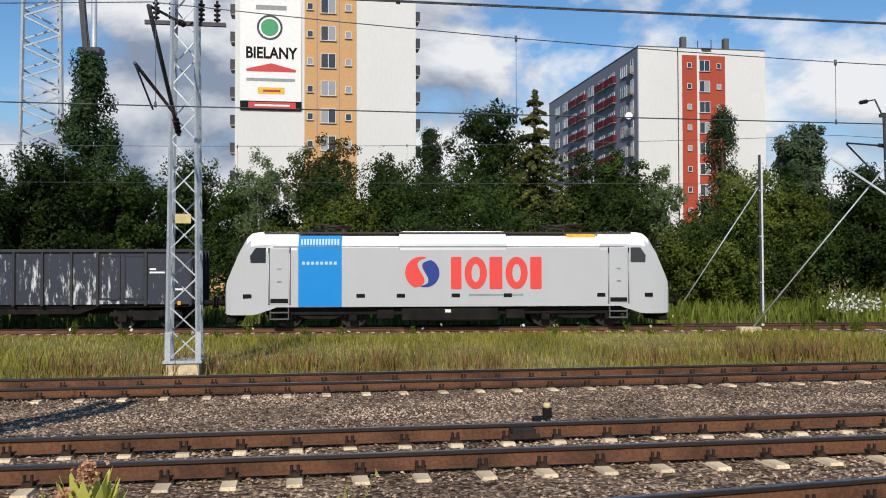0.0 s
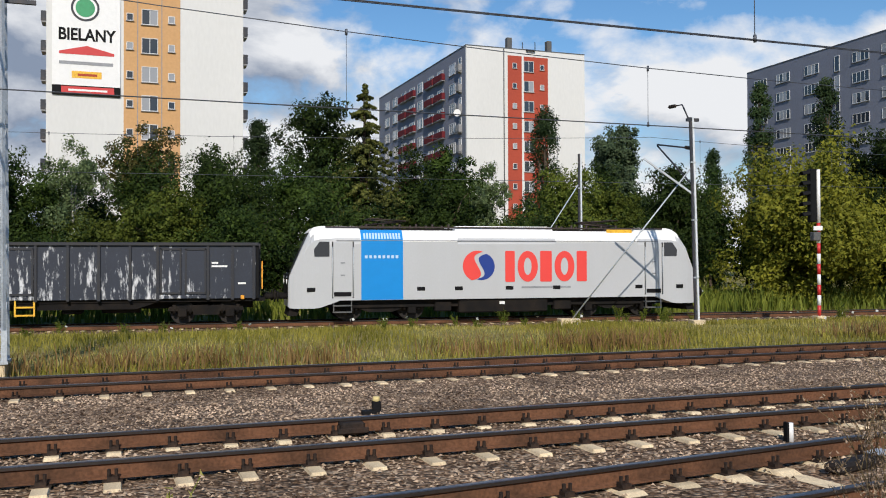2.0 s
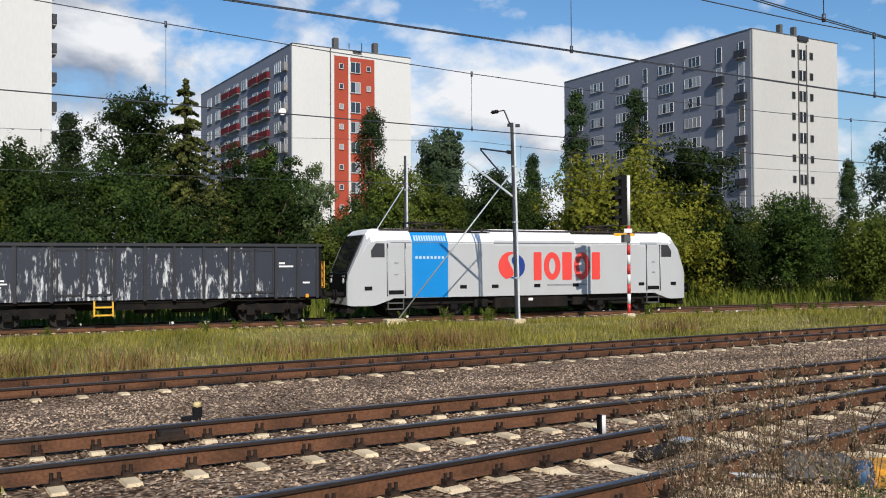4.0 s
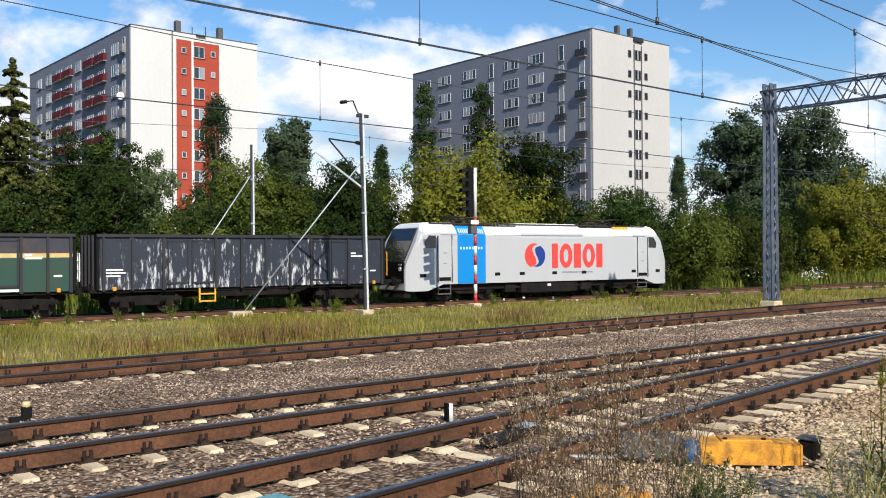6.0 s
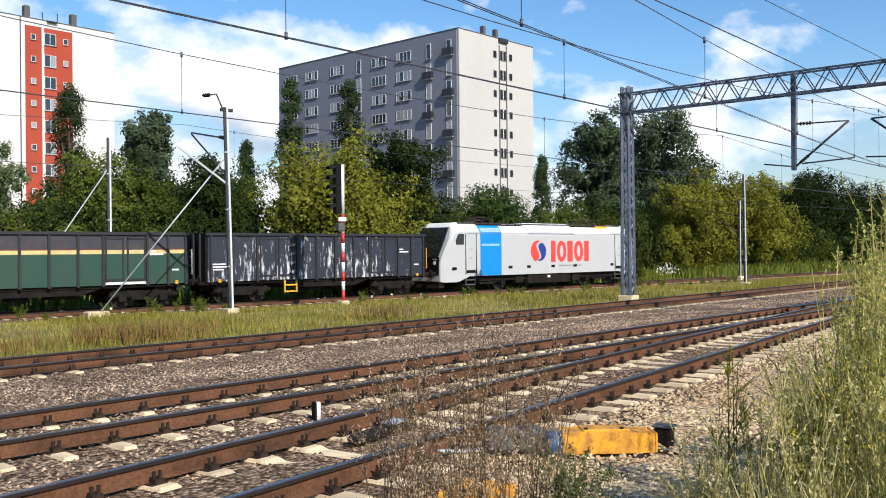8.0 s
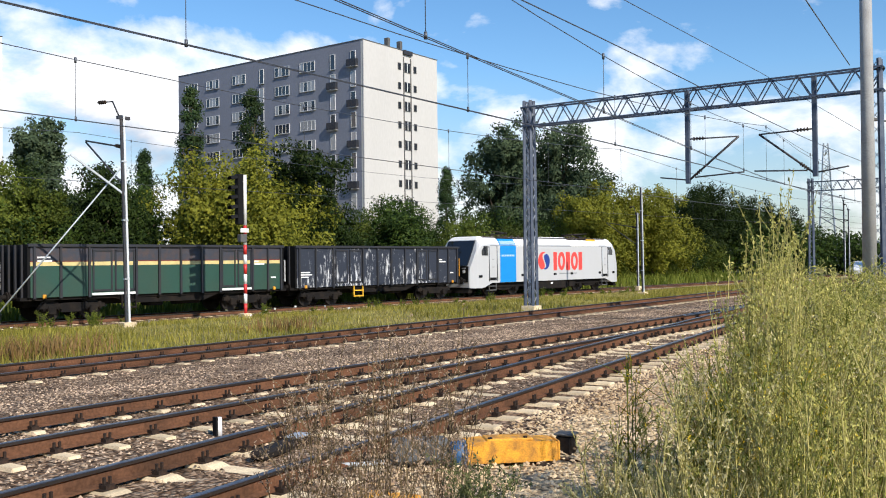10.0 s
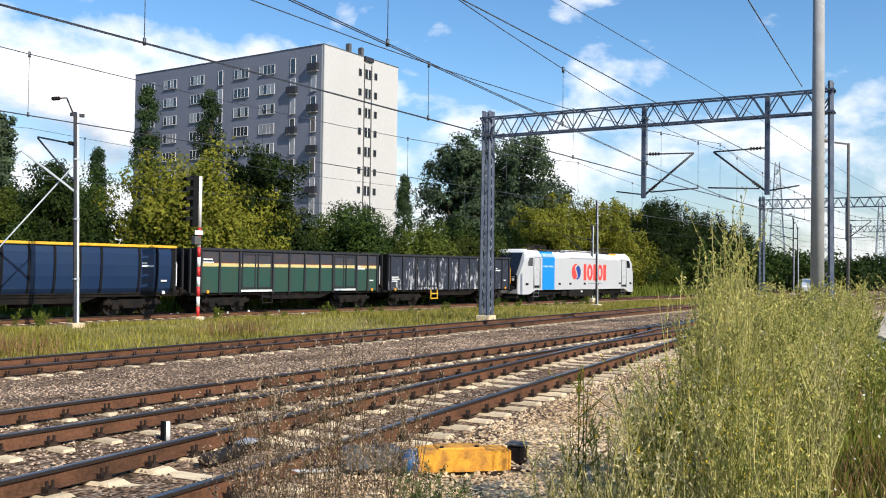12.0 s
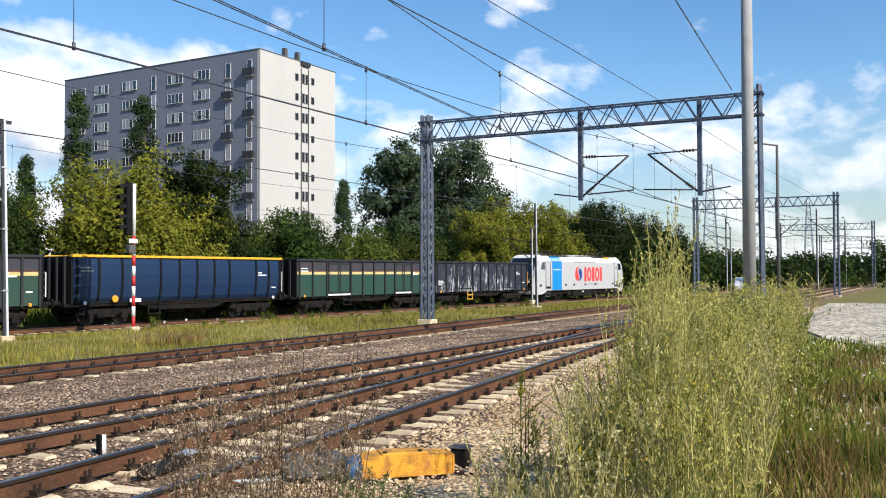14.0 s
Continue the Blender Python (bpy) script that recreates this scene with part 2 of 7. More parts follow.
# ---------------------------------------------------------------- mesh tools
class Mesh:
    """Gathers simple solids into one mesh."""

    def __init__(self):
        self.v, self.f, self.s = [], [], []

    def add(self, verts, faces, smooth=False):
        k = len(self.v)
        self.v += [tuple(p) for p in verts]
        self.f += [tuple(k + i for i in q) for q in faces]
        self.s += [smooth] * len(faces)
        return self

    def box(self, x0, x1, y0, y1, z0, z1, c=0.0):
        """A box; c cuts its upright and level edges a little."""
        if c <= 0:
            v = [(x, y, z) for z in (z0, z1) for x, y in ((x0, y0), (x1, y0), (x1, y1), (x0, y1))]
            return self.add(v, [(3, 2, 1, 0), (4, 5, 6, 7), (0, 1, 5, 4), (1, 2, 6, 5), (2, 3, 7, 6), (3, 0, 4, 7)])
        ring = [(x0 + c, y0), (x1 - c, y0), (x1, y0 + c), (x1, y1 - c), (x1 - c, y1), (x0 + c, y1), (x0, y1 - c), (x0, y0 + c)]
        cx, cy = (x0 + x1) / 2, (y0 + y1) / 2
        kx, ky = 1 - 2 * c / max(1e-6, x1 - x0), 1 - 2 * c / max(1e-6, y1 - y0)
        small = [(cx + (x - cx) * kx, cy + (y - cy) * ky) for x, y in ring]
        v = [(x, y, z0) for x, y in small] + [(x, y, z0 + c) for x, y in ring] + [(x, y, z1 - c) for x, y in ring] + [(x, y, z1) for x, y in small]
        f = [tuple(range(7, -1, -1)), tuple(range(24, 32))]
        for r in range(3):
            f += [(r * 8 + i, r * 8 + (i + 1) % 8, r * 8 + 8 + (i + 1) % 8, r * 8 + 8 + i) for i in range(8)]
        return self.add(v, f)

    def rod(self, a, b, r0, r1=None, n=8, smooth=True):
        """A round bar from a to b."""
        a, b = Vector(a), Vector(b)
        r1 = r0 if r1 is None else r1
        d = (b - a).normalized()
        u = d.orthogonal().normalized()
        w = d.cross(u)
        ring = [(math.cos(2 * math.pi * i / n), math.sin(2 * math.pi * i / n)) for i in range(n)]
        v = [a + (u * c + w * s) * r0 for c, s in ring] + [b + (u * c + w * s) * r1 for c, s in ring]
        self.add(v, [(i, (i + 1) % n, n + (i + 1) % n, n + i) for i in range(n)], smooth)
        k = len(self.v) - 2 * n
        self.f += [tuple(k + i for i in range(n - 1, -1, -1)), tuple(k + n + i for i in range(n))]
        self.s += [False, False]
        return self

    def bar(self, a, b, w, h=None):
        """A square bar from a to b."""
        a, b = Vector(a), Vector(b)
        h = w if h is None else h
        d = (b - a).normalized()
        u = d.cross(Vector((0, 0, 1)))
        u = u.normalized() if u.length > 1e-4 else Vector((1, 0, 0))
        t = u.cross(d)
        q = [(-1, -1), (1, -1), (1, 1), (-1, 1)]
        v = [p + u * (i * w / 2) + t * (j * h / 2) for p in (a, b) for i, j in q]
        return self.add(v, [(3, 2, 1, 0), (4, 5, 6, 7), (0, 1, 5, 4), (1, 2, 6, 5), (2, 3, 7, 6), (3, 0, 4, 7)])

    def line(self, pts, r, n=5):
        v = []
        for i, p in enumerate(pts):
            d = (Vector(pts[min(len(pts) - 1, i + 1)]) - Vector(pts[max(0, i - 1)])).normalized()
            u = d.cross(Vector((0, 0, 1)))
            u = u.normalized() if u.length > 1e-3 else Vector((1, 0, 0))
            w = d.cross(u)
            v += [Vector(p) + (u * math.cos(2 * math.pi * k / n) + w * math.sin(2 * math.pi * k / n)) * r for k in range(n)]
        f = [(i * n + k, i * n + (k + 1) % n, (i + 1) * n + (k + 1) % n, (i + 1) * n + k) for i in range(len(pts) - 1) for k in range(n)]
        return self.add(v, f, True)

    def sweep(self, path, profile, closed=True):
        """A profile of (across, up) drawn along a level path of (x, y, z)."""
        m = len(profile)
        v = []
        for i, p in enumerate(path):
            a, b = path[max(0, i - 1)], path[min(len(path) - 1, i + 1)]
            d = Vector((b[0] - a[0], b[1] - a[1], 0)).normalized()
            nrm = Vector((-d.y, d.x, 0))
            v += [(p[0] + nrm.x * o, p[1] + nrm.y * o, p[2] + h) for o, h in profile]
        f = []
        for i in range(len(path) - 1):
            for j in range(m if closed else m - 1):
                f.append((i * m + j, i * m + (j + 1) % m, (i + 1) * m + (j + 1) % m, (i + 1) * m + j))
        if closed:
            f += [tuple(range(m)), tuple(range((len(path) - 1) * m + m - 1, (len(path) - 1) * m - 1, -1))]
        return self.add(v, f)

    def prism(self, outline, y0, y1):
        """An outline of (x, z) carried from y0 to y1."""
        m = len(outline)
        v = [(x, y0, z) for x, z in outline] + [(x, y1, z) for x, z in outline]
        f = [tuple(range(m)), tuple(range(2 * m - 1, m - 1, -1))]
        f += [(i, m + i, m + (i + 1) % m, (i + 1) % m) for i in range(m)]
        return self.add(v, f)

    def data(self, name, *materials):
        me = bpy.data.meshes.new(name)
        me.from_pydata(self.v, [], self.f)
        me.polygons.foreach_set("use_smooth", self.s)
        for m in materials:
            me.materials.append(m)
        me.update()
        bm = bmesh.new()
        bm.from_mesh(me)
        bmesh.ops.recalc_face_normals(bm, faces=bm.faces)
        bm.to_mesh(me)
        bm.free()
        return me


def part(name, mesh, material, parent, label="", at=None):
    data = mesh if isinstance(mesh, bpy.types.Mesh) else mesh.data(name, material)
    ob = new(name, data)
    ob.parent = parent
    if at is not None:
        ob.matrix_basis = at
    return tagged(ob, label)


def thing(name, m, label, category, group="", kind=""):
    ob = new(name)
    ob.empty_display_size = 0.2
    ob.matrix_basis = m
    return tagged(ob, label, category, group, kind)


def quads(name, centres, u, w, material):
    """Many four-cornered leaves in one mesh."""
    n = len(centres)
    v = np.stack([centres - u - w, centres + u - w, centres + u + w, centres - u + w], 1).reshape(-1, 3)
    me = bpy.data.meshes.new(name)
    me.vertices.add(4 * n)
    me.vertices.foreach_set("co", v.astype(np.float32).ravel())
    me.loops.add(4 * n)
    me.loops.foreach_set("vertex_index", np.arange(4 * n, dtype=np.int32))
    me.polygons.add(n)
    me.polygons.foreach_set("loop_start", np.arange(0, 4 * n, 4, dtype=np.int32))
    me.materials.append(material)
    me.update(calc_edges=True)
    return me


def soup(name, v, faces_of, material):
    """Many alike small solids: v is pieces x corners x 3, faces_of the faces of one piece."""
    n, k = v.shape[:2]
    fl = [len(f) for f in faces_of]
    idx = np.concatenate([np.array(f) for f in faces_of])
    loops = (idx[None, :] + np.arange(n)[:, None] * k).ravel()
    starts = (np.concatenate([[0], np.cumsum(fl)[:-1]])[None, :] + np.arange(n)[:, None] * len(idx)).ravel()
    me = bpy.data.meshes.new(name)
    me.vertices.add(n * k)
    me.vertices.foreach_set("co", v.astype(np.float32).ravel())
    me.loops.add(len(loops))
    me.loops.foreach_set("vertex_index", loops.astype(np.int32))
    me.polygons.add(len(starts))
    me.polygons.foreach_set("loop_start", starts.astype(np.int32))
    me.materials.append(material)
    me.update(calc_edges=True)
    return me


# ---------------------------------------------------------------- the plan
def line_of(y0, deg):
    """A track line through (0, y0): gives the point u metres along it and v metres to its far side."""
    c, s = math.cos(radians(deg)), math.sin(radians(deg))
    return lambda u, v=0.0: (u * c - v * s, y0 + u * s + v * c)


B_DEG, A_DEG, C_DEG, T_DEG = 9.35, 9.1, 15.6, 3.1
LINE_B, LINE_A, LINE_T = line_of(10.16, B_DEG), line_of(17.97, A_DEG), line_of(37.9, T_DEG)
Z_A, Z_T = -0.20, -0.45


def line_c(u):
    """The branch line: straight, then bending into line B."""
    x = u
    y_c = 6.27 + math.tan(radians(C_DEG)) * x
    if x < 26:
        return x, y_c
    y_b = 10.16 + math.tan(radians(B_DEG)) * x
    if x > 46.6:
        return x, y_b
    k = (x - 26) / 20.6
    slope_c, slope_b = math.tan(radians(C_DEG)), math.tan(radians(B_DEG))
    return x, 6.27 + slope_c * 26 + 20.6 * (slope_c * k + (slope_b - slope_c) * k * k / 2)


def across(x, y):
    """Distance from line B, positive on its far side, and the way along it."""
    c, s = math.cos(radians(B_DEG)), math.sin(radians(B_DEG))
    return -x * s + (y - 10.16) * c, x * c + (y - 10.16) * s


def near_of_c(x, y):
    return (y - line_c(x)[1]) * math.cos(radians(C_DEG))


def land(x, y):
    """Height of the soil: a cutting for the tracks, a raised near side, a level meadow beyond."""
    v, u = across(x, y)
    bump = 0.06 * noise.noise(Vector((x * 0.15, y * 0.15, 0))) + 0.03 * noise.noise(Vector((x * 0.6, y * 0.6, 3)))
    w = near_of_c(max(-40.0, min(x, 160.0)), y)
    if w < 0:
        pts = [(-400, -0.1), (-6.0, -0.05), (-4.2, -0.22), (-2.6, -0.4), (0.1, -0.6)]
        q = w
    else:
        pts = [(-60, -0.6), (9.0, -0.75), (10.4, -0.52), (13, -0.5), (18, -0.46), (25, -0.42), (60, -0.25), (4000, 0.0)]
        q = v
    for (v0, z0), (v1, z1) in zip(pts, pts[1:]):
        if v0 <= q <= v1:
            z = z0 + (z1 - z0) * (q - v0) / (v1 - v0) + bump
            # the far track lies in a shallow dip
            away = abs(y - 37.9 - math.tan(radians(T_DEG)) * x)
            return z - 0.27 * max(0.0, min(1.0, (7.0 - away) / 4.0))
    return pts[0][1] + bump


# ---------------------------------------------------------------- ground
def build_ground():
    xs = sorted(set([-2500, -1200, -600, -300, -150, -90] + [round(-60 + 1.5 * i, 2) for i in range(121)] + [135, 160, 200, 300, 600, 1200, 2500]))
    ys = sorted(set([-2500, -900, -300, -100, -50, -25] + [round(-14 + 1.0 * i, 2) for i in range(80)] + [70, 80, 95, 120, 160, 240, 400, 800, 2500]))
    m = Mesh()
    v = [(x, y, land(x, y)) for y in ys for x in xs]
    n = len(xs)
    f = [(j * n + i, j * n + i + 1, (j + 1) * n + i + 1, (j + 1) * n + i) for j in range(len(ys) - 1) for i in range(n - 1)]
    m.add(v, f, True)
    ob = new("ground", m.data("ground", M_GRASS))
    tagged(ob, "uneven grassy soil beside and between the tracks", "ground", kind="structure")
    # ballast bed of lines A, B and C
    m = Mesh()
    us = [-40 + 0.8 * i for i in range(int(190 / 0.8))]
    cols = 24
    v = []
    for u in us:
        x0, y0 = LINE_B(u)
        xc, yc = line_c(max(-30, min(150, x0)))
        low = (yc - y0) * math.cos(radians(B_DEG)) - 2.2
        for k in range(cols + 1):
            w = low + (9.9 - low) * k / cols
            x, y = LINE_B(u, w)
            z = -0.215 if w < 2.2 else -0.215 + (Z_A) * min(1, (w - 2.2) / 3.2)
            if k == 0 or k == cols:
                z -= 0.35
            z += 0.025 * noise.noise(Vector((x * 0.9, y * 0.9, 1)))
            v.append((x, y, z))
    n = cols + 1
    f = [(j * n + i, j * n + i + 1, (j + 1) * n + i + 1, (j + 1) * n + i) for j in range(len(us) - 1) for i in range(n - 1)]
    m.add(v, f, True)
    tagged(new("ballast_bed", m.data("ballast_bed", M_BALLAST)), "brown-grey crushed stone ballast under three tracks", "ballast", kind="structure")
    # ballast of the far line
    m = Mesh()
    prof = [(-2.6, -0.36), (-1.7, -0.2), (1.7, -0.2), (2.6, -0.36)]
    m.sweep([(*LINE_T(u), Z_T) for u in range(-60, 200, 4)], prof, closed=False)
    tagged(new("ballast_bed_far", m.data("ballast_bed_far", M_BALLAST)), "dark ballast bed of the far track", "ballast", kind="structure")
    # pale gravel strip on the near side of the branch line
    m = Mesh()
    v, rows = [], 0
    for i in range(100):
        x = -22 + i * 0.8
        xc, yc = line_c(x)
        for w in (-1.75, -2.6, -3.5, -4.3, -4.8):
            yy = yc + (w + (0.55 * noise.noise(Vector((x * 0.35, 8, 2))) if w < -4 else 0)) / math.cos(radians(C_DEG))
            z = {-1.75: -0.2, -2.6: -0.22, -3.5: -0.19, -4.3: -0.17, -4.8: -0.5}[w]
            v.append((x, yy, z + 0.04 * noise.noise(Vector((x * 0.7, w * 2, 5)))))
        rows += 1
    f = [(j * 5 + i, j * 5 + i + 1, (j + 1) * 5 + i + 1, (j + 1) * 5 + i) for j in range(rows - 1) for i in range(4)]
    m.add(v, f, True)
    tagged(new("gravel_strip", m.data("gravel_strip", M_GRAVEL_NEW)), "strip of pale beige gravel beside the branch track", "gravel", kind="structure")


build_ground()

# ---------------------------------------------------------------- tracks
RAIL = [(-0.075, -0.172), (0.075, -0.172), (0.075, -0.160), (0.012, -0.140), (0.009, -0.05), (0.036, -0.036), (0.036, -0.006), (0.028, 0.0), (-0.028, 0.0), (-0.036, -0.006), (-0.036, -0.036), (-0.009, -0.05), (-0.012, -0.140), (-0.075, -0.160)]


M_RAILSIDE = mat("dark_rail_head_side", (0.026, 0.020, 0.017), 0.6, 0.3, vary=0.25, scale=1.5, second=(0.05, 0.03, 0.02))


def rail_mesh(path):
    m = Mesh().sweep(path, RAIL)
    me = m.data("rail", M_RUST, M_RAILTOP)
    top = [p for p in me.polygons if p.normal.z > 0.5 and p.center.z > path[0][2] - 0.01]
    for p in top:
        p.material_index = 1
    me.materials.append(M_RAILSIDE)
    # sides of the rail head are darker than web and foot
    for p in me.polygons:
        if abs(p.normal.z) < 0.3 and path[0][2] - 0.04 < p.center.z < path[0][2] - 0.01:
            p.material_index = 2
    return me


def sleeper_mesh(half=0.115, sunk=0.0):
    m = Mesh()
    v, xs = [], [-1.25, -1.2, -0.5, -0.4, 0.4, 0.5, 1.2, 1.25]
    for x in xs:
        h = 0.0 if 0.45 < abs(x) < 1.22 else (-0.03 - sunk if abs(x) < 0.45 else -0.05 - sunk)
        v += [(-half - 0.03, x, -0.2), (-half - 0.02, x, h - 0.05), (-half, x, h), (half, x, h), (half + 0.02, x, h - 0.05), (half + 0.03, x, -0.2)]
    f = [(i * 6 + j, i * 6 + (j + 1) % 6, (i + 1) * 6 + (j + 1) % 6, (i + 1) * 6 + j) for i in range(len(xs) - 1) for j in range(6)]
    f += [tuple(range(5, -1, -1)), tuple(range(42, 48))]
    return m.add(v, f).data("sleeper", M_CONCRETE)


def fastening_mesh():
    m = Mesh()
    m.box(-0.09, 0.09, -0.17, 0.17, 0.0, 0.012)
    for s in (-1, 1):
        m.box(-0.05, 0.05, s * 0.125 - 0.045, s * 0.125 + 0.045, 0.012, 0.05)
        for x in (-0.033, 0.033):
            m.rod((x, s * 0.125, 0.03), (x, s * 0.125, 0.115), 0.018, n=6, smooth=False)
    return m.data("rail_fastening", M_FASTEN)


SLEEPER, SUNK_SLEEPER, FASTENING = sleeper_mesh(), sleeper_mesh(0.072, 0.05), fastening_mesh()


def track(name, line, u0, u1, z, label, near, step=0.6, joints=()):
    """Two rails on concrete sleepers; fastenings are separate where they can be told apart."""
    t = thing(name, Matrix.Identity(4), label, "railway track", kind="structure")
    us = np.arange(u0, u1, 1.0)
    for s in (-0.7535, 0.7535):
        pts = []
        for u in us:
            (xa, ya), (xb, yb) = line(u - 0.5), line(u + 0.5)
            d = Vector((xb - xa, yb - ya)).normalized()
            x, y = line(u)
            pts.append((x - d.y * s, y + d.x * s, z))
        part("rail", rail_mesh(pts), None, t, "brown rusted steel rail with worn top")
    count = 0
    k = 0
    for u in np.arange(u0 + 0.3, u1, step):
        (xa, ya), (xb, yb) = line(u - 0.5), line(u + 0.5)
        ang = math.degrees(math.atan2(yb - ya, xb - xa))
        x, y = line(u)
        k += 1
        sl = part("sleeper", SLEEPER if name == "track_branch" else SUNK_SLEEPER, None, t, at=pose(x, y, z - 0.186, 0, random.uniform(-0.5, 0.5), ang + random.uniform(-1, 1)))
        if near[0] < u < near[1]:
            for s in (-0.7535, 0.7535):
                part("rail_fastening", FASTENING, None, sl, at=pose(0, s, 0.002))
    return t


track("track_b", LINE_B, -23.8, 130, 0.0, "running track with rusty rails on pale concrete sleepers", (-7, 32), 0.625)
track("track_a", LINE_A, -30.31, 140, Z_A, "second running track with rusty rails on pale concrete sleepers", (-10, 24), 0.71)
track("track_branch", line_c, -18, 46.5, 0.0, "branch track on wide pale sleepers joining the running track", (-2, 24))
track("track_far", LINE_T, -50, 190, Z_T, "far weedy track that carries the goods train", (0, 0))

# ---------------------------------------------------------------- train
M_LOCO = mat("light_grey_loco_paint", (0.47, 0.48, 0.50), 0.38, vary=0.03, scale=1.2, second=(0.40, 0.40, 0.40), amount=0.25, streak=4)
# body tone whitened: the bright sky on the roof is in this colour
M_LOCOROOF = mat("loco_roof_with_sky_glare", (0.86, 0.86, 0.85), 0.45, vary=0.04, scale=1.5, second=(0.66, 0.63, 0.58), amount=0.35)
M_LOCOBLUE = mat("bright_blue_panel", (0.001, 0.235, 0.64), 0.4, vary=0.03, amount=0.1)
M_PALEBLUE = mat("pale_blue_lettering", (0.45, 0.62, 0.80), 0.5, vary=0.03, amount=0.1)
M_LOGORED = mat("logo_red", (0.76, 0.06, 0.05), 0.45, vary=0.02, amount=0.06)
M_LOGOBLUE = mat("logo_blue", (0.012, 0.04, 0.24), 0.45, vary=0.02, amount=0.06)
M_UNDER = mat("grimy_underframe", (0.010, 0.009, 0.009), 0.9, vary=0.35, scale=2, second=(0.030, 0.022, 0.016))
M_WHEEL = mat("wheel_steel", (0.025, 0.021, 0.019), 0.6, 0.5, vary=0.3)
M_BARGREY = mat("small_writing_grey", (0.28, 0.29, 0.31), 0.6)
M_DARKGLASS = glass("dark_window_glass", (0.012, 0.014, 0.018), 0.05)
M_PANTO = mat("pantograph_dark", (0.05, 0.035, 0.03), 0.6, 0.3)

WHEELS = []


def wheelset(parent, x, z, r=0.46):
    m = Mesh()
    m.rod((0, -0.95, 0), (0, 0.95, 0), 0.09, n=10)
    for s in (-1, 1):
        m.rod((0, s * 0.70, 0), (0, s * 0.835, 0), r, n=28)
        m.rod((0, s * 0.69, 0), (0, s * 0.70, 0), r + 0.025, n=28)
        for k in range(4):
            a = math.pi / 2 * k
            m.rod((0.25 * math.cos(a), s * 0.82, 0.25 * math.sin(a)), (0.25 * math.cos(a), s * 0.85, 0.25 * math.sin(a)), 0.07, n=8)
    w = part("wheelset", m, M_WHEEL, parent, "worn steel wheels on an axle", pose(x, 0, z + r))
    WHEELS.append((w, x, z + r, r))
    return w


def bogie(parent, xc, base, r=0.46):
    m = Mesh()
    h = base / 2
    for s in (-1, 1):
        y0, y1 = sorted((s * 0.98, s * 1.12))
        m.prism([(xc - h - 0.55, 0.52), (xc - h + 0.4, 0.50), (xc - 0.5, 0.36), (xc + 0.5, 0.36), (xc + h - 0.4, 0.50), (xc + h + 0.55, 0.52), (xc + h + 0.5, 0.68), (xc + 0.6, 0.74), (xc - 0.6, 0.74), (xc - h - 0.5, 0.68)], y0, y1)
        for q in (-h, h):
            m.box(xc + q - 0.17, xc + q + 0.17, min(s * 1.0, s * 1.2), max(s * 1.0, s * 1.2), 0.28, 0.62, 0.03)
            for d in (-0.3, 0.3):
                m.rod((xc + q + d, s * 1.06, 0.42), (xc + q + d, s * 1.06, 0.76), 0.075, n=10)
    m.box(xc - 0.25, xc + 0.25, -1.1, 1.1, 0.45, 0.75, 0.03)
    part("bogie_frame", m, M_UNDER, parent)
    for q in (-h, h):
        wheelset(parent, xc + q, 0.0, r)


def buffers(parent, x, way, z=1.04):
    for s in (-0.875, 0.875):
        m = Mesh()
        m.rod((x, s, z), (x + way * 0.36, s, z), 0.11, n=12)
        m.rod((x + way * 0.36, s, z), (x + way * 0.42, s, z), 0.22, n=16)
        part("buffer", m, M_UNDER, parent)
    part("coupling", Mesh().bar((x, 0, z), (x + way * 0.4, 0, z - 0.08), 0.1, 0.12), M_UNDER, parent)


def loft_body(stations, z0, levels=12):
    """A shell through stations of (x, lowest z, highest z, half width)."""
    m = Mesh()
    v = []
    for x, zb, zt, hw in stations:
        prof = []
        for k in range(levels + 1):
            z = zb + (zt - zb) * k / levels
            over = max(0.0, z - 3.28)
            prof.append((hw - 0.62 * over - 0.5 * over * over, z))
        ring = [(-y, z) for y, z in prof] + [(y, z) for y, z in reversed(prof)]
        v += [(x, y, z) for y, z in ring]
    n = 2 * (levels + 1)
    f = [(i * n + j, i * n + (j + 1) % n, (i + 1) * n + (j + 1) % n, (i + 1) * n + j) for i in range(len(stations) - 1) for j in range(n)]
    f += [tuple(range(n - 1, -1, -1)), tuple(range((len(stations) - 1) * n, len(stations) * n))]
    return m.add(v, f)


def disc(cx, cz, rx, rz, y0, y1, n=28, a0=0.0, a1=360.0):
    pts = [(cx + rx * math.cos(radians(a0 + (a1 - a0) * i / n)), cz + rz * math.sin(radians(a0 + (a1 - a0) * i / n))) for i in range(n if a1 - a0 == 360 else n + 1)]
    return Mesh().prism(pts, y0, y1)


def rounded(x0, x1, z0, z1, r, y0, y1):
    pts = []
    for cx, cz, a in ((x1 - r, z1 - r, 0), (x0 + r, z1 - r, 90), (x0 + r, z0 + r, 180), (x1 - r, z0 + r, 270)):
        pts += [(cx + r * math.cos(radians(a + 22.5 * k)), cz + r * math.sin(radians(a + 22.5 * k))) for k in range(5)]
    return Mesh().prism(pts, y0, y1)


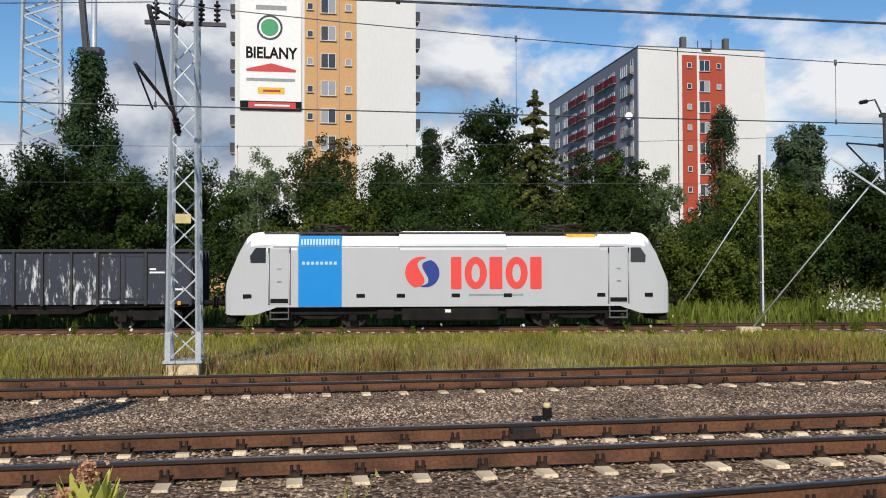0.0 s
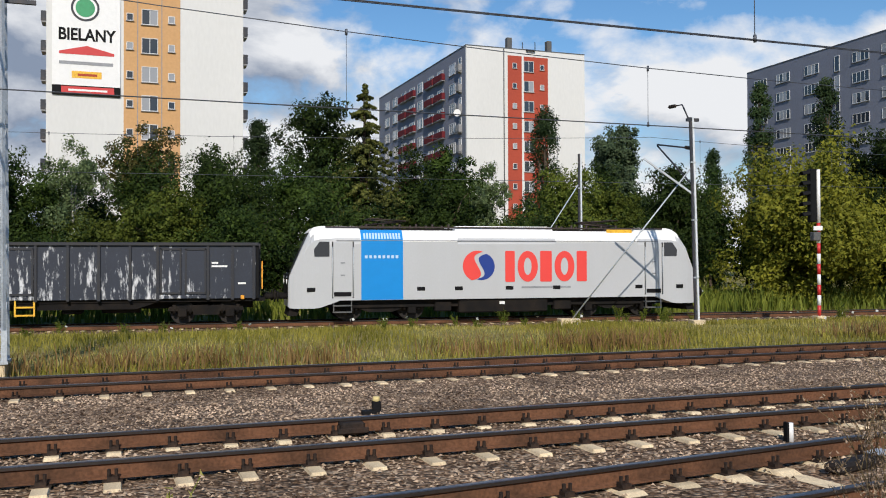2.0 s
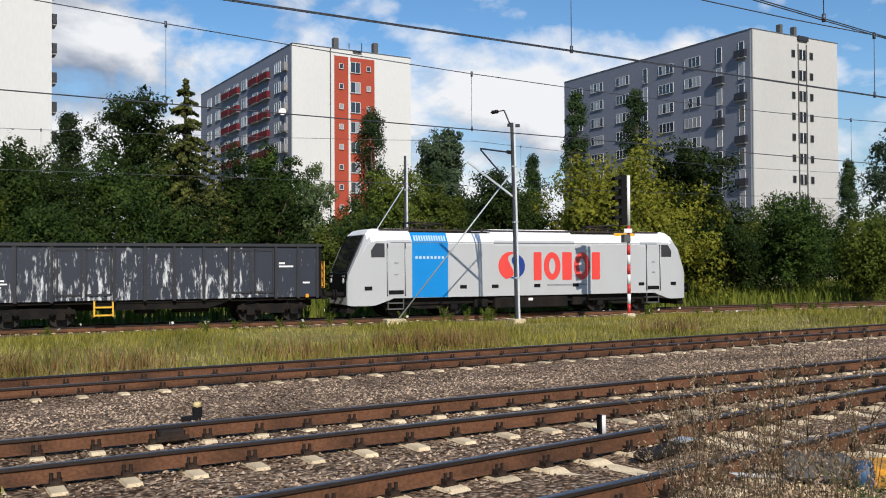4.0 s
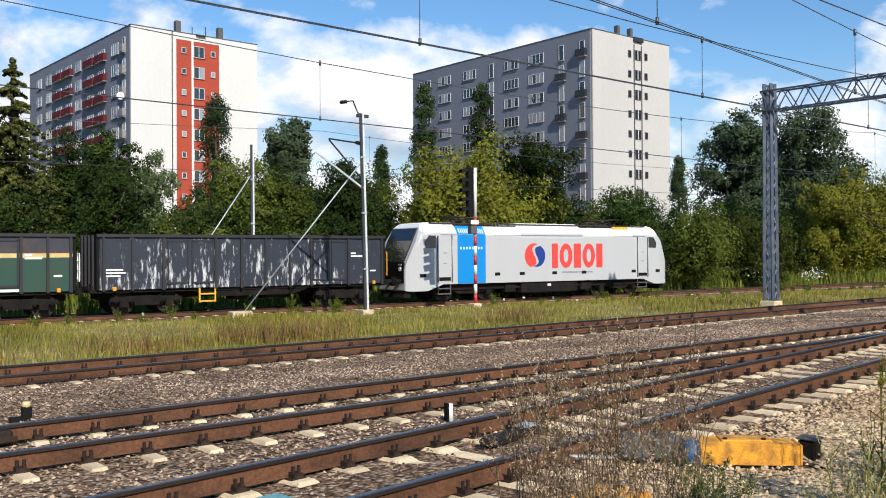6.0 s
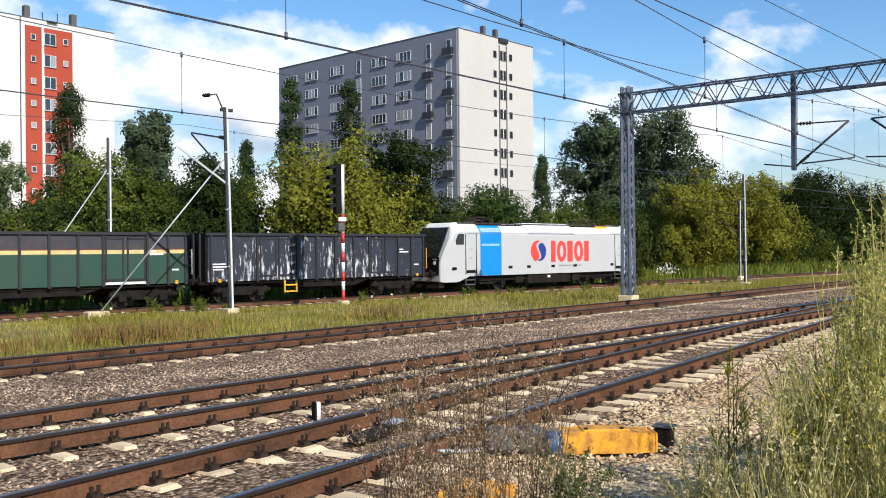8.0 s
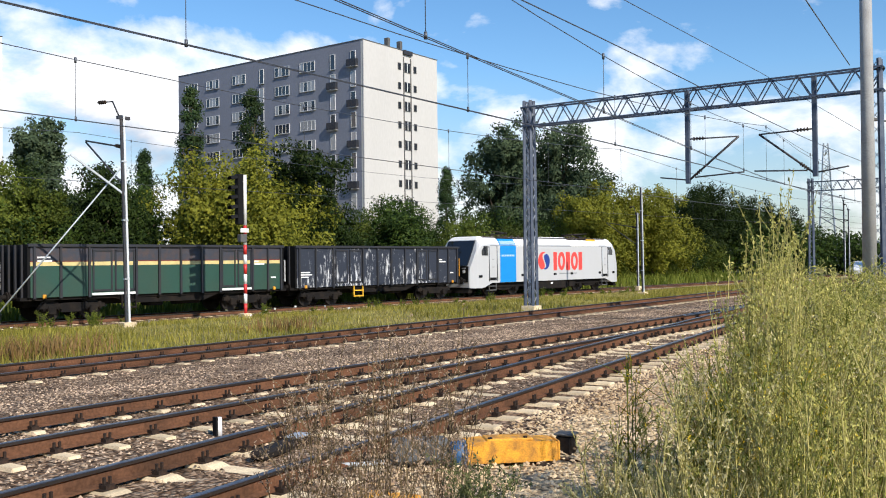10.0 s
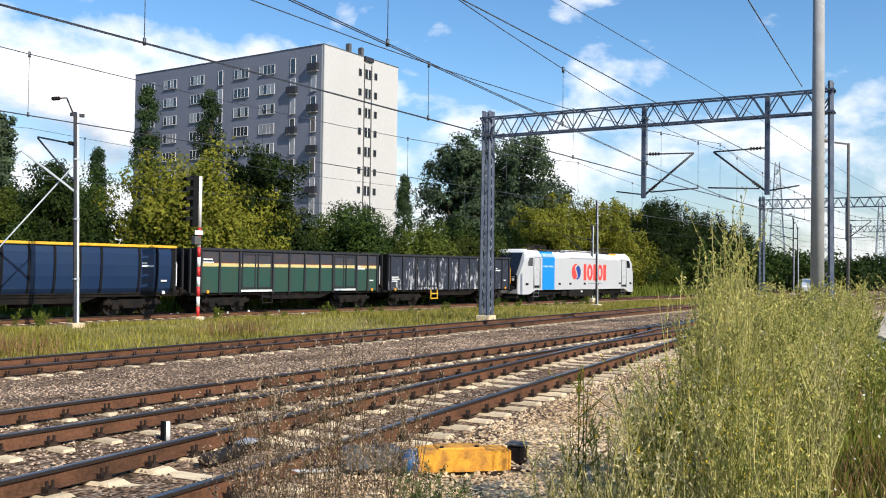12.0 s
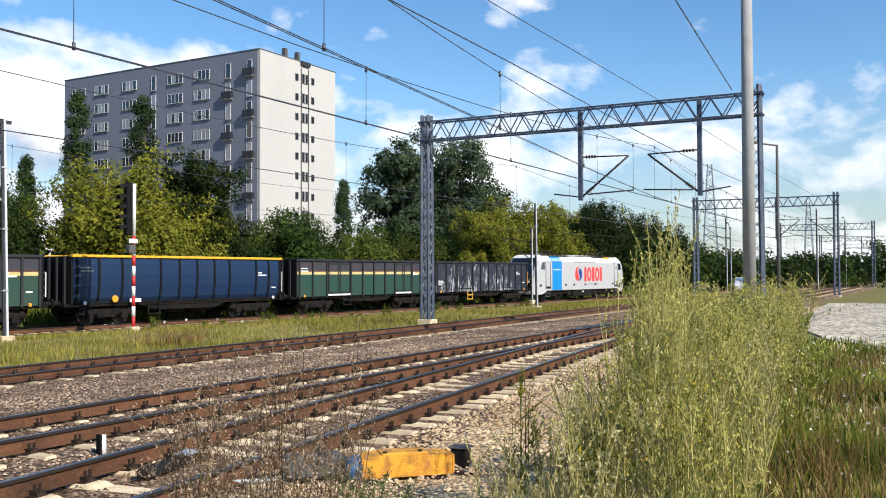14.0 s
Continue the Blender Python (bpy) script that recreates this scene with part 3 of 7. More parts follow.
def locomotive():
    t = thing("locomotive", pose(0, 0, 0), "light grey electric locomotive with blue panel and red lettering blocks", "locomotive")
    L = 17.9
    nose = [(0.0, 0.62, 1.55, 1.22), (0.05, 0.58, 1.85, 1.28), (0.22, 0.55, 2.25, 1.34), (0.55, 0.55, 3.0, 1.41), (0.85, 0.55, 3.62, 1.45), (1.02, 0.55, 3.80, 1.465), (1.25, 0.58, 3.86, 1.475), (1.9, 0.80, 3.87, 1.475), (2.05, 0.86, 3.87, 1.475)]
    st = nose + [(2.85, 0.86, 3.87, 1.475), (2.9, 0.86, 3.70, 1.475), (6.9, 0.86, 3.70, 1.475), (6.95, 0.86, 3.88, 1.475), (11.2, 0.86, 3.88, 1.475), (11.25, 0.86, 3.70, 1.475), (15.0, 0.86, 3.70, 1.475), (15.05, 0.86, 3.87, 1.475)] + [(L - x, a, b, c) for x, a, b, c in reversed(nose)]
    me = loft_body(st, 0.86).data("body", M_LOCO, M_LOCOROOF)
    # upward roof faces take the tone that holds the sky's glare
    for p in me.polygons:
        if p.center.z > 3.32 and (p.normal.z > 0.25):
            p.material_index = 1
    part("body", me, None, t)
    y0, y1 = -1.484, -1.476
    for s in (-1, 1):
        a, b = (-1.482, -1.45) if s < 0 else (1.45, 1.482)
        part("blue_panel", Mesh().box(2.9, 4.62, a, b, 0.872, 3.27), M_LOCOBLUE, t, "bright blue panel")
        part("roof_blue_panel", Mesh().add([(2.9, s * 1.48, 3.27), (4.62, s * 1.48, 3.27), (4.62, s * 1.20, 3.712), (2.9, s * 1.20, 3.712), (2.9, s * 1.43, 3.22), (4.62, s * 1.43, 3.22), (4.62, s * 1.16, 3.66), (2.9, s * 1.16, 3.66)], [(0, 1, 2, 3), (7, 6, 5, 4), (0, 4, 5, 1), (1, 5, 6, 2), (2, 6, 7, 3), (3, 7, 4, 0)]), M_LOCOBLUE, t, "bright blue panel")
    # roof edge seam, cab doors, windows
    part("roof_seam", Mesh().box(1.9, 16.0, -1.482, -1.46, 3.255, 3.285), M_BARGREY, t)
    for x0, x1 in ((1.72, 2.58), (15.35, 16.2)):
        d = part("cab_door", Mesh().box(x0 + 0.06, x1 - 0.06, -1.49, -1.46, 0.98, 3.2, 0.004), M_LOCO, t)
        for x in (x0, x1 - 0.03):
            part("door_gap", Mesh().box(x, x + 0.05, -1.483, -1.46, 0.95, 3.22), M_BLACK, t, "dark handrail recess")
            part("handrail", Mesh().rod((x + 0.02, -1.53, 1.0), (x + 0.02, -1.53, 3.0), 0.018, n=6), M_STEEL, t)
        for z in (1.85, 2.35):
            part("door_handle", Mesh().box(x0 + 0.35, x0 + 0.52, -1.51, -1.488, z, z + 0.05), M_BARGREY, d)
        part("step_recess", Mesh().box(x0 + 0.08, x1 - 0.08, -1.492, -1.46, 1.02, 1.2), M_BLACK, t)
        m = Mesh()
        for z in (0.36, 0.62):
            m.box(x0 + 0.05, x1 - 0.05, -1.46, -1.2, z, z + 0.05)
        for x in (x0 + 0.05, x1 - 0.09):
            m.box(x, x + 0.04, -1.44, -1.4, 0.36, 0.9)
        part("cab_steps", m, M_GREY, t)
    part("cab_side_window", Mesh().prism([(1.02, 2.62), (1.62, 2.62), (1.62, 3.22), (1.22, 3.22), (1.0, 2.9)], -1.484, -1.44), M_DARKGLASS, t, "dark cab side window")
    part("cab_side_window", Mesh().prism([(L - 1.02, 2.62), (L - 1.0, 2.9), (L - 1.22, 3.22), (L - 1.62, 3.22), (L - 1.62, 2.62)], -1.484, -1.44), M_DARKGLASS, t, "dark cab side window")
    # windscreens and the black face of each cab end
    for s, o in ((1, 0.0), (-1, L)):
        f = [(o + s * -0.012, 0.72, 1.80), (o + s * 0.10, 0.72, 2.18)]
        v = []
        for dx, z, hw in ((0.065, 2.0, 1.05), (0.50, 2.98, 1.12), (0.80, 3.58, 1.10)):
            v += [(o + s * (dx - 0.03), -hw, z), (o + s * (dx - 0.03), hw, z), (o + s * (dx + 0.1), -hw, z), (o + s * (dx + 0.1), hw, z)]
        q = [(0, 1, 5, 4), (4, 5, 9, 8), (2, 6, 7, 3), (6, 10, 11, 7), (0, 2, 3, 1), (8, 9, 11, 10), (0, 4, 6, 2), (4, 8, 10, 6), (1, 3, 7, 5), (5, 7, 11, 9)]
        part("windscreen", Mesh().add(v, q), M_DARKGLASS, t, "sloping dark windscreen")
        part("cab_front_panel", Mesh().box(*sorted((o - s * 0.02, o + s * 0.06)), -1.16, 1.16, 0.95, 1.95, 0.01), M_BLACK, t, "black cab front")
        for y in (-0.85, 0.85):
            part("headlight", Mesh().rod((o - s * 0.05, y, 1.62), (o, y, 1.62), 0.11, n=12), M_WHITE, t)
            part("lamp_bar", Mesh().box(*sorted((o - s * 0.04, o)), y - 0.16, y + 0.16, 1.78, 1.86), M_BARGREY, t)
        buffers(t, o, -s)
        part("snow_plough", Mesh().prism([(o + s * 0.0, 0.25), (o + s * 0.1, 0.62), (o + s * 0.5, 0.62), (o + s * 0.35, 0.25)], -1.15, 1.15), M_UNDER, t)
    # emblem and block lettering
    for cx in (7.85,):
        R = 0.66
        wave = [(0.5 * R * math.sin(math.pi * k / 12) * (1 if k < 12 else -1) * (1 if k < 12 else -1), -R + 2 * R * k / 24) for k in range(25)]
        wave = [((1 if k <= 12 else -1) * 0.42 * R * abs(math.sin(math.pi * k / 12)), -R + 2 * R * k / 24) for k in range(25)]
        left = [(R * math.cos(radians(90 + 7.5 * k)), R * math.sin(radians(90 + 7.5 * k))) for k in range(25)]
        right = [(R * math.cos(radians(90 - 7.5 * k)), R * math.sin(radians(90 - 7.5 * k))) for k in range(25)]
        lean = Matrix.Rotation(radians(-22), 2)

        def half(edge, inner, dx, dz, k):
            pts = [lean @ Vector(p) for p in edge + inner]
            return [(cx + dx + p.x * k, 2.22 + dz + p.y * k) for p in pts]
        part("emblem_red", Mesh().prism(half(left, wave[1:-1], -0.07, 0.0, 0.97), -1.489, -1.46), M_LOGORED, t, "red half of the round emblem")
        part("emblem_blue", Mesh().prism(half(right, wave[1:-1], 0.10, -0.02, 0.86), -1.489, -1.46), M_LOGOBLUE, t, "blue half of the round emblem")
    x = 8.89
    for w, kind in ((0.62, 0), (0.92, 1), (0.72, 0), (0.92, 1), (0.66, 0)):
        if kind:
            ring = [(x + w / 2 + k * math.cos(radians(12 * i)), y, 2.2 + (k + 0.2) * math.sin(radians(12 * i))) for y in (-1.488, -1.46) for k in (0.45, 0.17) for i in range(30)]
            m = Mesh().add(ring, [(i, (i + 1) % 30, 30 + (i + 1) % 30, 30 + i) for i in range(30)] + [(i, 60 + i, 60 + (i + 1) % 30, (i + 1) % 30) for i in range(30)] + [(30 + i, 30 + (i + 1) % 30, 90 + (i + 1) % 30, 90 + i) for i in range(30)])
        else:
            m = rounded(x + 0.09, x + w - 0.11, 1.55, 2.85, 0.05, -1.488, -1.46)
        part("lettering_block", m, M_LOGORED, t, "red lettering block")
        x += w + 0.005
    for i in range(8):
        part("panel_lettering", Mesh().box(3.05 + i * 0.18, 3.16 + i * 0.18, -1.486, -1.46, 2.55, 2.67), M_PALEBLUE, t, "small pale lettering bar")
    for i in range(13):
        x0 = 3.0 + i * 0.12
        part("roof_lettering", Mesh().add([(x0 + dx, y, z) for dx in (0, 0.075) for y, z in ((-1.465, 3.34), (-1.315, 3.58), (-1.28, 3.55), (-1.43, 3.31))], [(0, 1, 2, 3), (7, 6, 5, 4), (0, 4, 5, 1), (1, 5, 6, 2), (2, 6, 7, 3), (3, 7, 4, 0)]), M_PALEBLUE, t)
    for x in (0.72, 5.2, 6.8, 9.0, 11.1, 14.9, 16.85):
        part("side_grille", Mesh().box(x, x + 0.34, -1.486, -1.46, 1.22, 1.38, 0.01), M_BLACK, t, "small dark side vent")
    part("small_writing", Mesh().box(9.7, 11.9, -1.484, -1.46, 1.28, 1.36), M_BARGREY, t)
    # underframe
    m = Mesh()
    m.box(1.6, 16.3, -1.2, 1.2, 0.55, 0.86)
    m.box(7.0, 10.9, -1.38, 1.38, 0.28, 0.84, 0.05)
    m.box(6.0, 6.7, -1.3, -0.9, 0.35, 0.8, 0.04)
    m.box(11.2, 12.0, -1.3, -0.9, 0.35, 0.8, 0.04)
    part("underframe", m, M_UNDER, t)
    part("battery_label", Mesh().box(8.75, 8.98, -1.40, -1.38, 0.62, 0.74), M_WHITE, t)
    for xc in (3.75, 14.15):
        bogie(t, xc, 2.6, 0.6)
    # roof gear
    m = Mesh()
    for x0, x1 in ((2.95, 6.85), (11.3, 14.95)):
        m.box(x0, x1, -0.95, 0.95, 3.70, 3.78)
        for x in np.arange(x0 + 0.3, x1, 0.7):
            for y in (-0.6, 0.6):
                m.rod((x, y, 3.76), (x, y, 3.98), 0.05, n=6)
    m.box(1.5, 16.4, -1.08, -1.04, 3.80, 3.86)
    m.box(13.6, 14.9, -1.15, -0.4, 3.70, 3.86, 0.03)
    part("roof_equipment", m, M_PANTO, t, "dark roof gear and insulators")
    part("roof_hatch", Mesh().box(13.7, 14.9, -1.19, -1.0, 3.62, 3.78, 0.02), M_YELLOW, t, "dull ochre roof box")
    for x0, way in ((3.3, 1), (14.5, -1)):
        p = part("pantograph", Mesh().rod((x0 + way * 1.6, -0.5, 4.12), (x0 + way * 1.6, 0.5, 4.12), 0.04, n=8), M_PANTO, t, "folded pantograph")
        for y in (-0.5, 0.5):
            part("lower_arm", Mesh().rod((x0, y * 0.7, 3.95), (x0 + way * 1.6, y, 4.12), 0.035, n=6), M_PANTO, p)
            part("upper_arm", Mesh().rod((x0 + way * 1.6, y, 4.12), (x0 + way * 0.1, y * 1.3, 4.2), 0.025, n=6), M_PANTO, p)
        for dx in (0.1, 0.4):
            part("contact_strip", Mesh().rod((x0 + way * dx, -0.8, 4.2), (x0 + way * dx, 0.8, 4.2), 0.03, n=6), M_PANTO, p)
    m = Mesh().box(7.05, 11.1, -0.9, 0.9, 3.85, 3.90, 0.02)
    part("roof_cover", m, M_LOCOROOF, t)
    return t


def streaked(name, base, wash, strength):
    """Wagon paint with vertical white wash marks."""
    m = mat(name, base, 0.6, vary=0.12, scale=0.7, fine=18, second=[c * 0.7 for c in base], amount=0.6)
    n, l = m.node_tree.nodes, m.node_tree.links
    b = n["Principled BSDF"]
    src = b.inputs["Base Color"].links[0].from_socket
    tc = n.new("ShaderNodeTexCoord")
    mp = n.new("ShaderNodeMapping")
    mp.inputs["Scale"].default_value = (7, 7, 1.6)
    l.new(tc.outputs["Object"], mp.inputs[0])
    ns = n.new("ShaderNodeTexNoise")
    ns.inputs["Scale"].default_value, ns.inputs["Detail"].default_value, ns.inputs["Roughness"].default_value = 1.0, 8, 0.68
    l.new(mp.outputs[0], ns.inputs["Vector"])
    sp = n.new("ShaderNodeSeparateXYZ")
    l.new(tc.outputs["Object"], sp.inputs[0])
    mid = n.new("ShaderNodeTexNoise")
    mid.inputs["Scale"].default_value = 0.35
    l.new(tc.outputs["Object"], mid.inputs["Vector"])
    add = n.new("ShaderNodeMath")
    l.new(ns.outputs["Fac"], add.inputs[0])
    md = n.new("ShaderNodeMath")
    md.operation, md.inputs[1].default_value = "MULTIPLY_ADD", 0.5
    md.inputs[2].default_value = -0.25
    l.new(mid.outputs["Fac"], md.inputs[0])
    l.new(md.outputs[0], add.inputs[1])
    rp = n.new("ShaderNodeMapRange")
    rp.inputs["From Min"].default_value, rp.inputs["From Max"].default_value = 0.57, 0.68
    rp.inputs["To Max"].default_value = strength
    l.new(add.outputs[0], rp.inputs["Value"])
    mx = n.new("ShaderNodeMix")
    mx.data_type = "RGBA"
    mx.inputs[7].default_value = (*wash, 1)
    l.new(rp.outputs[0], mx.inputs["Factor"])
    l.new(src, mx.inputs[6])
    l.new(mx.outputs[2], b.inputs["Base Color"])
    return m


M_WGREY = streaked("slate_grey_wagon_paint", (0.019, 0.025, 0.042), (0.66, 0.67, 0.70), 0.9)
M_WRIB = mat("wagon_rib_paint", (0.016, 0.018, 0.026), 0.6, vary=0.15, second=(0.03, 0.025, 0.02))
M_WGREEN = mat("green_wagon_paint", (0.014, 0.060, 0.044), 0.6, vary=0.15, scale=0.8, second=(0.032, 0.056, 0.038), amount=0.6)
M_WDARK = mat("dark_grey_wagon_paint", (0.034, 0.038, 0.054), 0.65, vary=0.15, second=(0.09, 0.05, 0.032), amount=0.5)
M_WCREAM = mat("cream_stripe", (0.62, 0.50, 0.22), 0.6, vary=0.15)
M_WBLUE = mat("blue_wagon_paint", (0.005, 0.024, 0.075), 0.42, vary=0.12, scale=0.6, second=(0.014, 0.030, 0.062), amount=0.5)
M_DARKRED = mat("dark_red_line", (0.16, 0.025, 0.02), 0.6)
M_ORANGE = mat("orange_handrail_paint", (0.8, 0.35, 0.03), 0.5)


def open_wagon(kind, label):
    """A four-axle open wagon, 12.9 m long; x from its rear end to its front end."""
    t = thing("open_wagon", pose(0, 0, 0), label, "freight wagon", "wagons of the goods train")
    L, zb, zt = 12.9, 1.0, 3.15
    body = {"grey": M_WGREY, "green": M_WGREEN, "blue": M_WBLUE}[kind]
    for s in (-1, 1):
        a, b = sorted((s * 1.36, s * 1.30))
        if kind == "blue":
            m = Mesh()
            prof = [(1.20, 1.0), (1.36, 1.25), (1.43, 1.8), (1.45, 2.3), (1.43, 2.8), (1.38, 3.1)]
            v = [(x, s * y, z) for x in (0.12, L - 0.12) for y, z in prof] + [(x, s * (y - 0.06), z) for x in (0.12, L - 0.12) for y, z in prof]
            n = len(prof)
            f = [(i, i + 1, n + i + 1, n + i) for i in range(n - 1)] + [(2 * n + i, 3 * n + i, 3 * n + i + 1, 2 * n + i + 1) for i in range(n - 1)]
            f += [(n - 1, 3 * n - 1, 4 * n - 1, 2 * n - 1), (0, n, 3 * n, 2 * n)]
            part("side_wall", m.add(v, f, False), body, t)
            part("top_rail", Mesh().box(0.0, L, *sorted((s * 1.28, s * 1.48)), 3.10, 3.22, 0.015), M_YELLOW, t, "yellow top rail")
        elif kind == "green":
            part("lower_side_wall", Mesh().box(0.12, L - 0.12, a, b, zb, 2.28), M_WGREEN, t, "green lower side wall")
            part("side_stripe", Mesh().box(0.12, L - 0.12, *sorted((s * 1.363, s * 1.30)), 2.28, 2.44), M_WCREAM, t, "cream stripe")
            part("side_line", Mesh().box(0.12, L - 0.12, *sorted((s * 1.363, s * 1.33)), 2.445, 2.485), M_DARKRED, t, "thin dark red line")
            part("upper_side_wall", Mesh().box(0.12, L - 0.12, a, b, 2.44, zt), M_WDARK, t, "dark grey upper side wall")
        else:
            part("side_wall", Mesh().box(0.12, L - 0.12, a, b, zb, zt), body, t)
        if kind != "blue":
            part("top_rail", Mesh().box(0.0, L, *sorted((s * 1.27, s * 1.45)), zt - 0.1, zt + 0.03, 0.015), M_WRIB, t)
    ribs = [0.02, 0.105, 0.20, 0.368, 0.455, 0.54, 0.627, 0.705, 0.85, 0.922, 0.985]
    for q in ribs:
        x = q * L
        for s in (-1, 1):
            if kind == "blue":
                m = Mesh()
                pr = [(1.24, 1.0), (1.40, 1.25), (1.47, 1.8), (1.49, 2.3), (1.47, 2.8), (1.42, 3.1)]
                v = [(x + d, s * (y - k), z) for d in (-0.05, 0.05) for k in (0, 0.1) for y, z in pr]
                n = len(pr)
                f = [(i, i + 1, 2 * n + i + 1, 2 * n + i) for i in range(n - 1)]
                f += [(i, n + i, n + i + 1, i + 1) for i in range(n - 1)] + [(2 * n + i, 2 * n + i + 1, 3 * n + i + 1, 3 * n + i) for i in range(n - 1)]
                part("rib", m.add(v, f), M_BLACK, t)
            else:
                part("rib", Mesh().prism([(x - 0.055, zb - 0.05), (x + 0.055, zb - 0.05), (x + 0.045, zt - 0.05), (x - 0.045, zt - 0.05)], *sorted((s * 1.35, s * 1.44))), M_WRIB, t)
    if kind != "blue":
        for q0, q1 in ((0.212, 0.281), (0.290, 0.362), (0.712, 0.773), (0.783, 0.845)):
            for s in (-1, 1):
                x0, x1 = q0 * L, q1 * L
                a, b = sorted((s * 1.36, s * 1.405))
                d = part("side_door", Mesh().box(x0, x1, *sorted((s * 1.35, s * 1.378)), 1.2, 2.95), body if kind == "grey" else M_WGREEN, t)
                m = Mesh()
                m.box(x0, x1, a, b, 2.88, 2.96).box(x0, x1, a, b, 1.18, 1.26).box(x0, x0 + 0.07, a, b, 1.2, 2.95).box(x1 - 0.07, x1, a, b, 1.2, 2.95)
                part("door_frame", m, M_WRIB, d)
                if kind == "green":
                    part("door_stripe", Mesh().box(x0 + 0.08, x1 - 0.08, *sorted((s * 1.36, s * 1.384)), 2.28, 2.44), M_WCREAM, d)
                    part("door_upper", Mesh().box(x0 + 0.08, x1 - 0.08, *sorted((s * 1.36, s * 1.382)), 2.44, 2.87), M_WDARK, d)
        for s in (-1, 1):
            for x0, x1 in ((2.7, 4.7), (9.2, 10.9)):
                part("sill_plate", Mesh().box(x0, x1, *sorted((s * 1.37, s * 1.40)), 1.02, 1.12), M_WHITE if kind == "green" else M_WGREY, t, "worn pale sill plate")
    for x in (0.0, L - 0.1):
        part("end_wall", Mesh().box(x, x + 0.1, -1.36, 1.36, 1.0, zt), M_BLACK, t)
        m = Mesh()
        for y in (-0.9, -0.3, 0.3, 0.9):
            m.box(x - 0.08 if x < 1 else x + 0.1, x if x < 1 else x + 0.18, y - 0.06, y + 0.06, 1.0, zt)
        part("end_ribs", m, M_WRIB, t)
    m = Mesh()
    m.box(-0.25, L + 0.25, -1.25, 1.25, 0.88, 1.0)
    m.box(0.2, L - 0.2, -0.5, 0.5, 0.6, 0.9)
    m.prism([(3.8, 0.88), (4.6, 0.62), (8.3, 0.62), (9.1, 0.88)], -1.2, -1.08)
    m.box(5.6, 6.3, -1.0, -0.2, 0.45, 0.8, 0.05)
    m.rod((7.0, -0.6, 0.65), (8.4, -0.6, 0.65), 0.2, n=12)
    part("underframe", m, M_UNDER, t)
    part("floor_board", Mesh().box(0.1, L - 0.1, -1.3, 1.3, 1.0, 1.06), M_UNDER, t)
    for xc in (2.0, L - 2.0):
        bogie(t, xc, 1.8)
    buffers(t, -0.25, -1)
    buffers(t, L + 0.25, 1)
    m = Mesh()
    for x in (4.02, 4.68):
        m.box(x, x + 0.06, -1.42, -1.36, 0.40, 1.0)
    for z in (0.42, 0.72):
        m.box(4.02, 4.74, -1.43, -1.35, z, z + 0.06)
    part("side_steps", m, M_YELLOW if kind == "grey" else M_UNDER, t, "yellow side steps" if kind == "grey" else "")
    for x in (0.6, L - 0.7):
        part("tie_hook", Mesh().box(x, x + 0.14, -1.44, -1.36, 0.96, 1.12, 0.02), M_ORANGE if kind != "blue" else M_WHITE, t, "small orange hook plate")
    m = Mesh()
    m.box(L + 0.12, L + 0.16, -1.3, -1.26, 1.35, 2.45).box(L + 0.12, L + 0.16, -1.0, -0.96, 1.35, 2.45)
    for z in (1.4, 1.75, 2.1, 2.4):
        m.box(L + 0.12, L + 0.16, -1.3, -0.96, z, z + 0.03)
    part("end_ladder", m, M_ORANGE if kind == "grey" else M_WHITE, t, "narrow end ladder")
    # small markings that cannot be read
    rows = [(0.35, 1.0, 1.75), (0.35, 1.1, 1.63), (0.35, 0.9, 1.51)] if kind == "grey" else [(0.4, 0.95, 2.6), (0.4, 1.0, 2.45)]
    for x0, x1, z in rows:
        part("small_writing", Mesh().box(x0, x1, -1.505 if kind == "blue" else -1.366, -1.35, z, z + 0.06), M_WHITE if kind != "blue" else M_BARGREY, t)
    for x0, x1, z in ((11.1, 11.35, 2.35), (11.1, 11.7, 2.22), (12.1, 12.4, 1.55)):
        part("small_writing", Mesh().box(x0, x1, -1.47 if kind == "blue" else -1.366, -1.35, z, z + 0.07), M_WHITE, t)
    if kind == "blue":
        part("warning_disc", disc(2.2, 1.2, 0.16, 0.16, -1.46, -1.40), M_ORANGE, t)
        part("data_plate", Mesh().box(3.0, 3.6, -1.46, -1.40, 1.02, 1.2), M_WHITE, t)
    return t


LOCO = locomotive()
WAGONS = [
    (open_wagon("grey", "slate grey open wagon streaked with white wash"), -14.05),
    (open_wagon("green", "green and dark grey open wagon with cream stripe"), -27.7),
    (open_wagon("blue", "dark blue round-sided open wagon with yellow top rail"), -41.8),
    (open_wagon("green", "last green and grey open wagon behind the blue one"), -56.0),
]


def train_way(t):
    """How far along the far line the locomotive's rear body end has come, in metres."""
    q = t / 14.0
    return 60.12 * q ** 5 - 137.778 * q ** 4 + 99.62 * q ** 3 - 15.888 * q ** 2 + 65.952 * q - 8.746


def motions():
    times = [i * 0.1 for i in range(141)]
    knots = [0.5 * i for i in range(29)]
    for ob, offset in [(LOCO, 0.0)] + WAGONS:
        rows = []
        for t in knots:
            x, y = LINE_T(train_way(t) + offset)
            rows.append((t, pose(x, y, Z_T, 0, 0, T_DEG)))
        walk(ob, rows)
    for w, x, z, r in WHEELS:
        walk(w, [(t, pose(x, 0, z, 0, math.degrees(train_way(t) / r) % 360, 0)) for t in times])

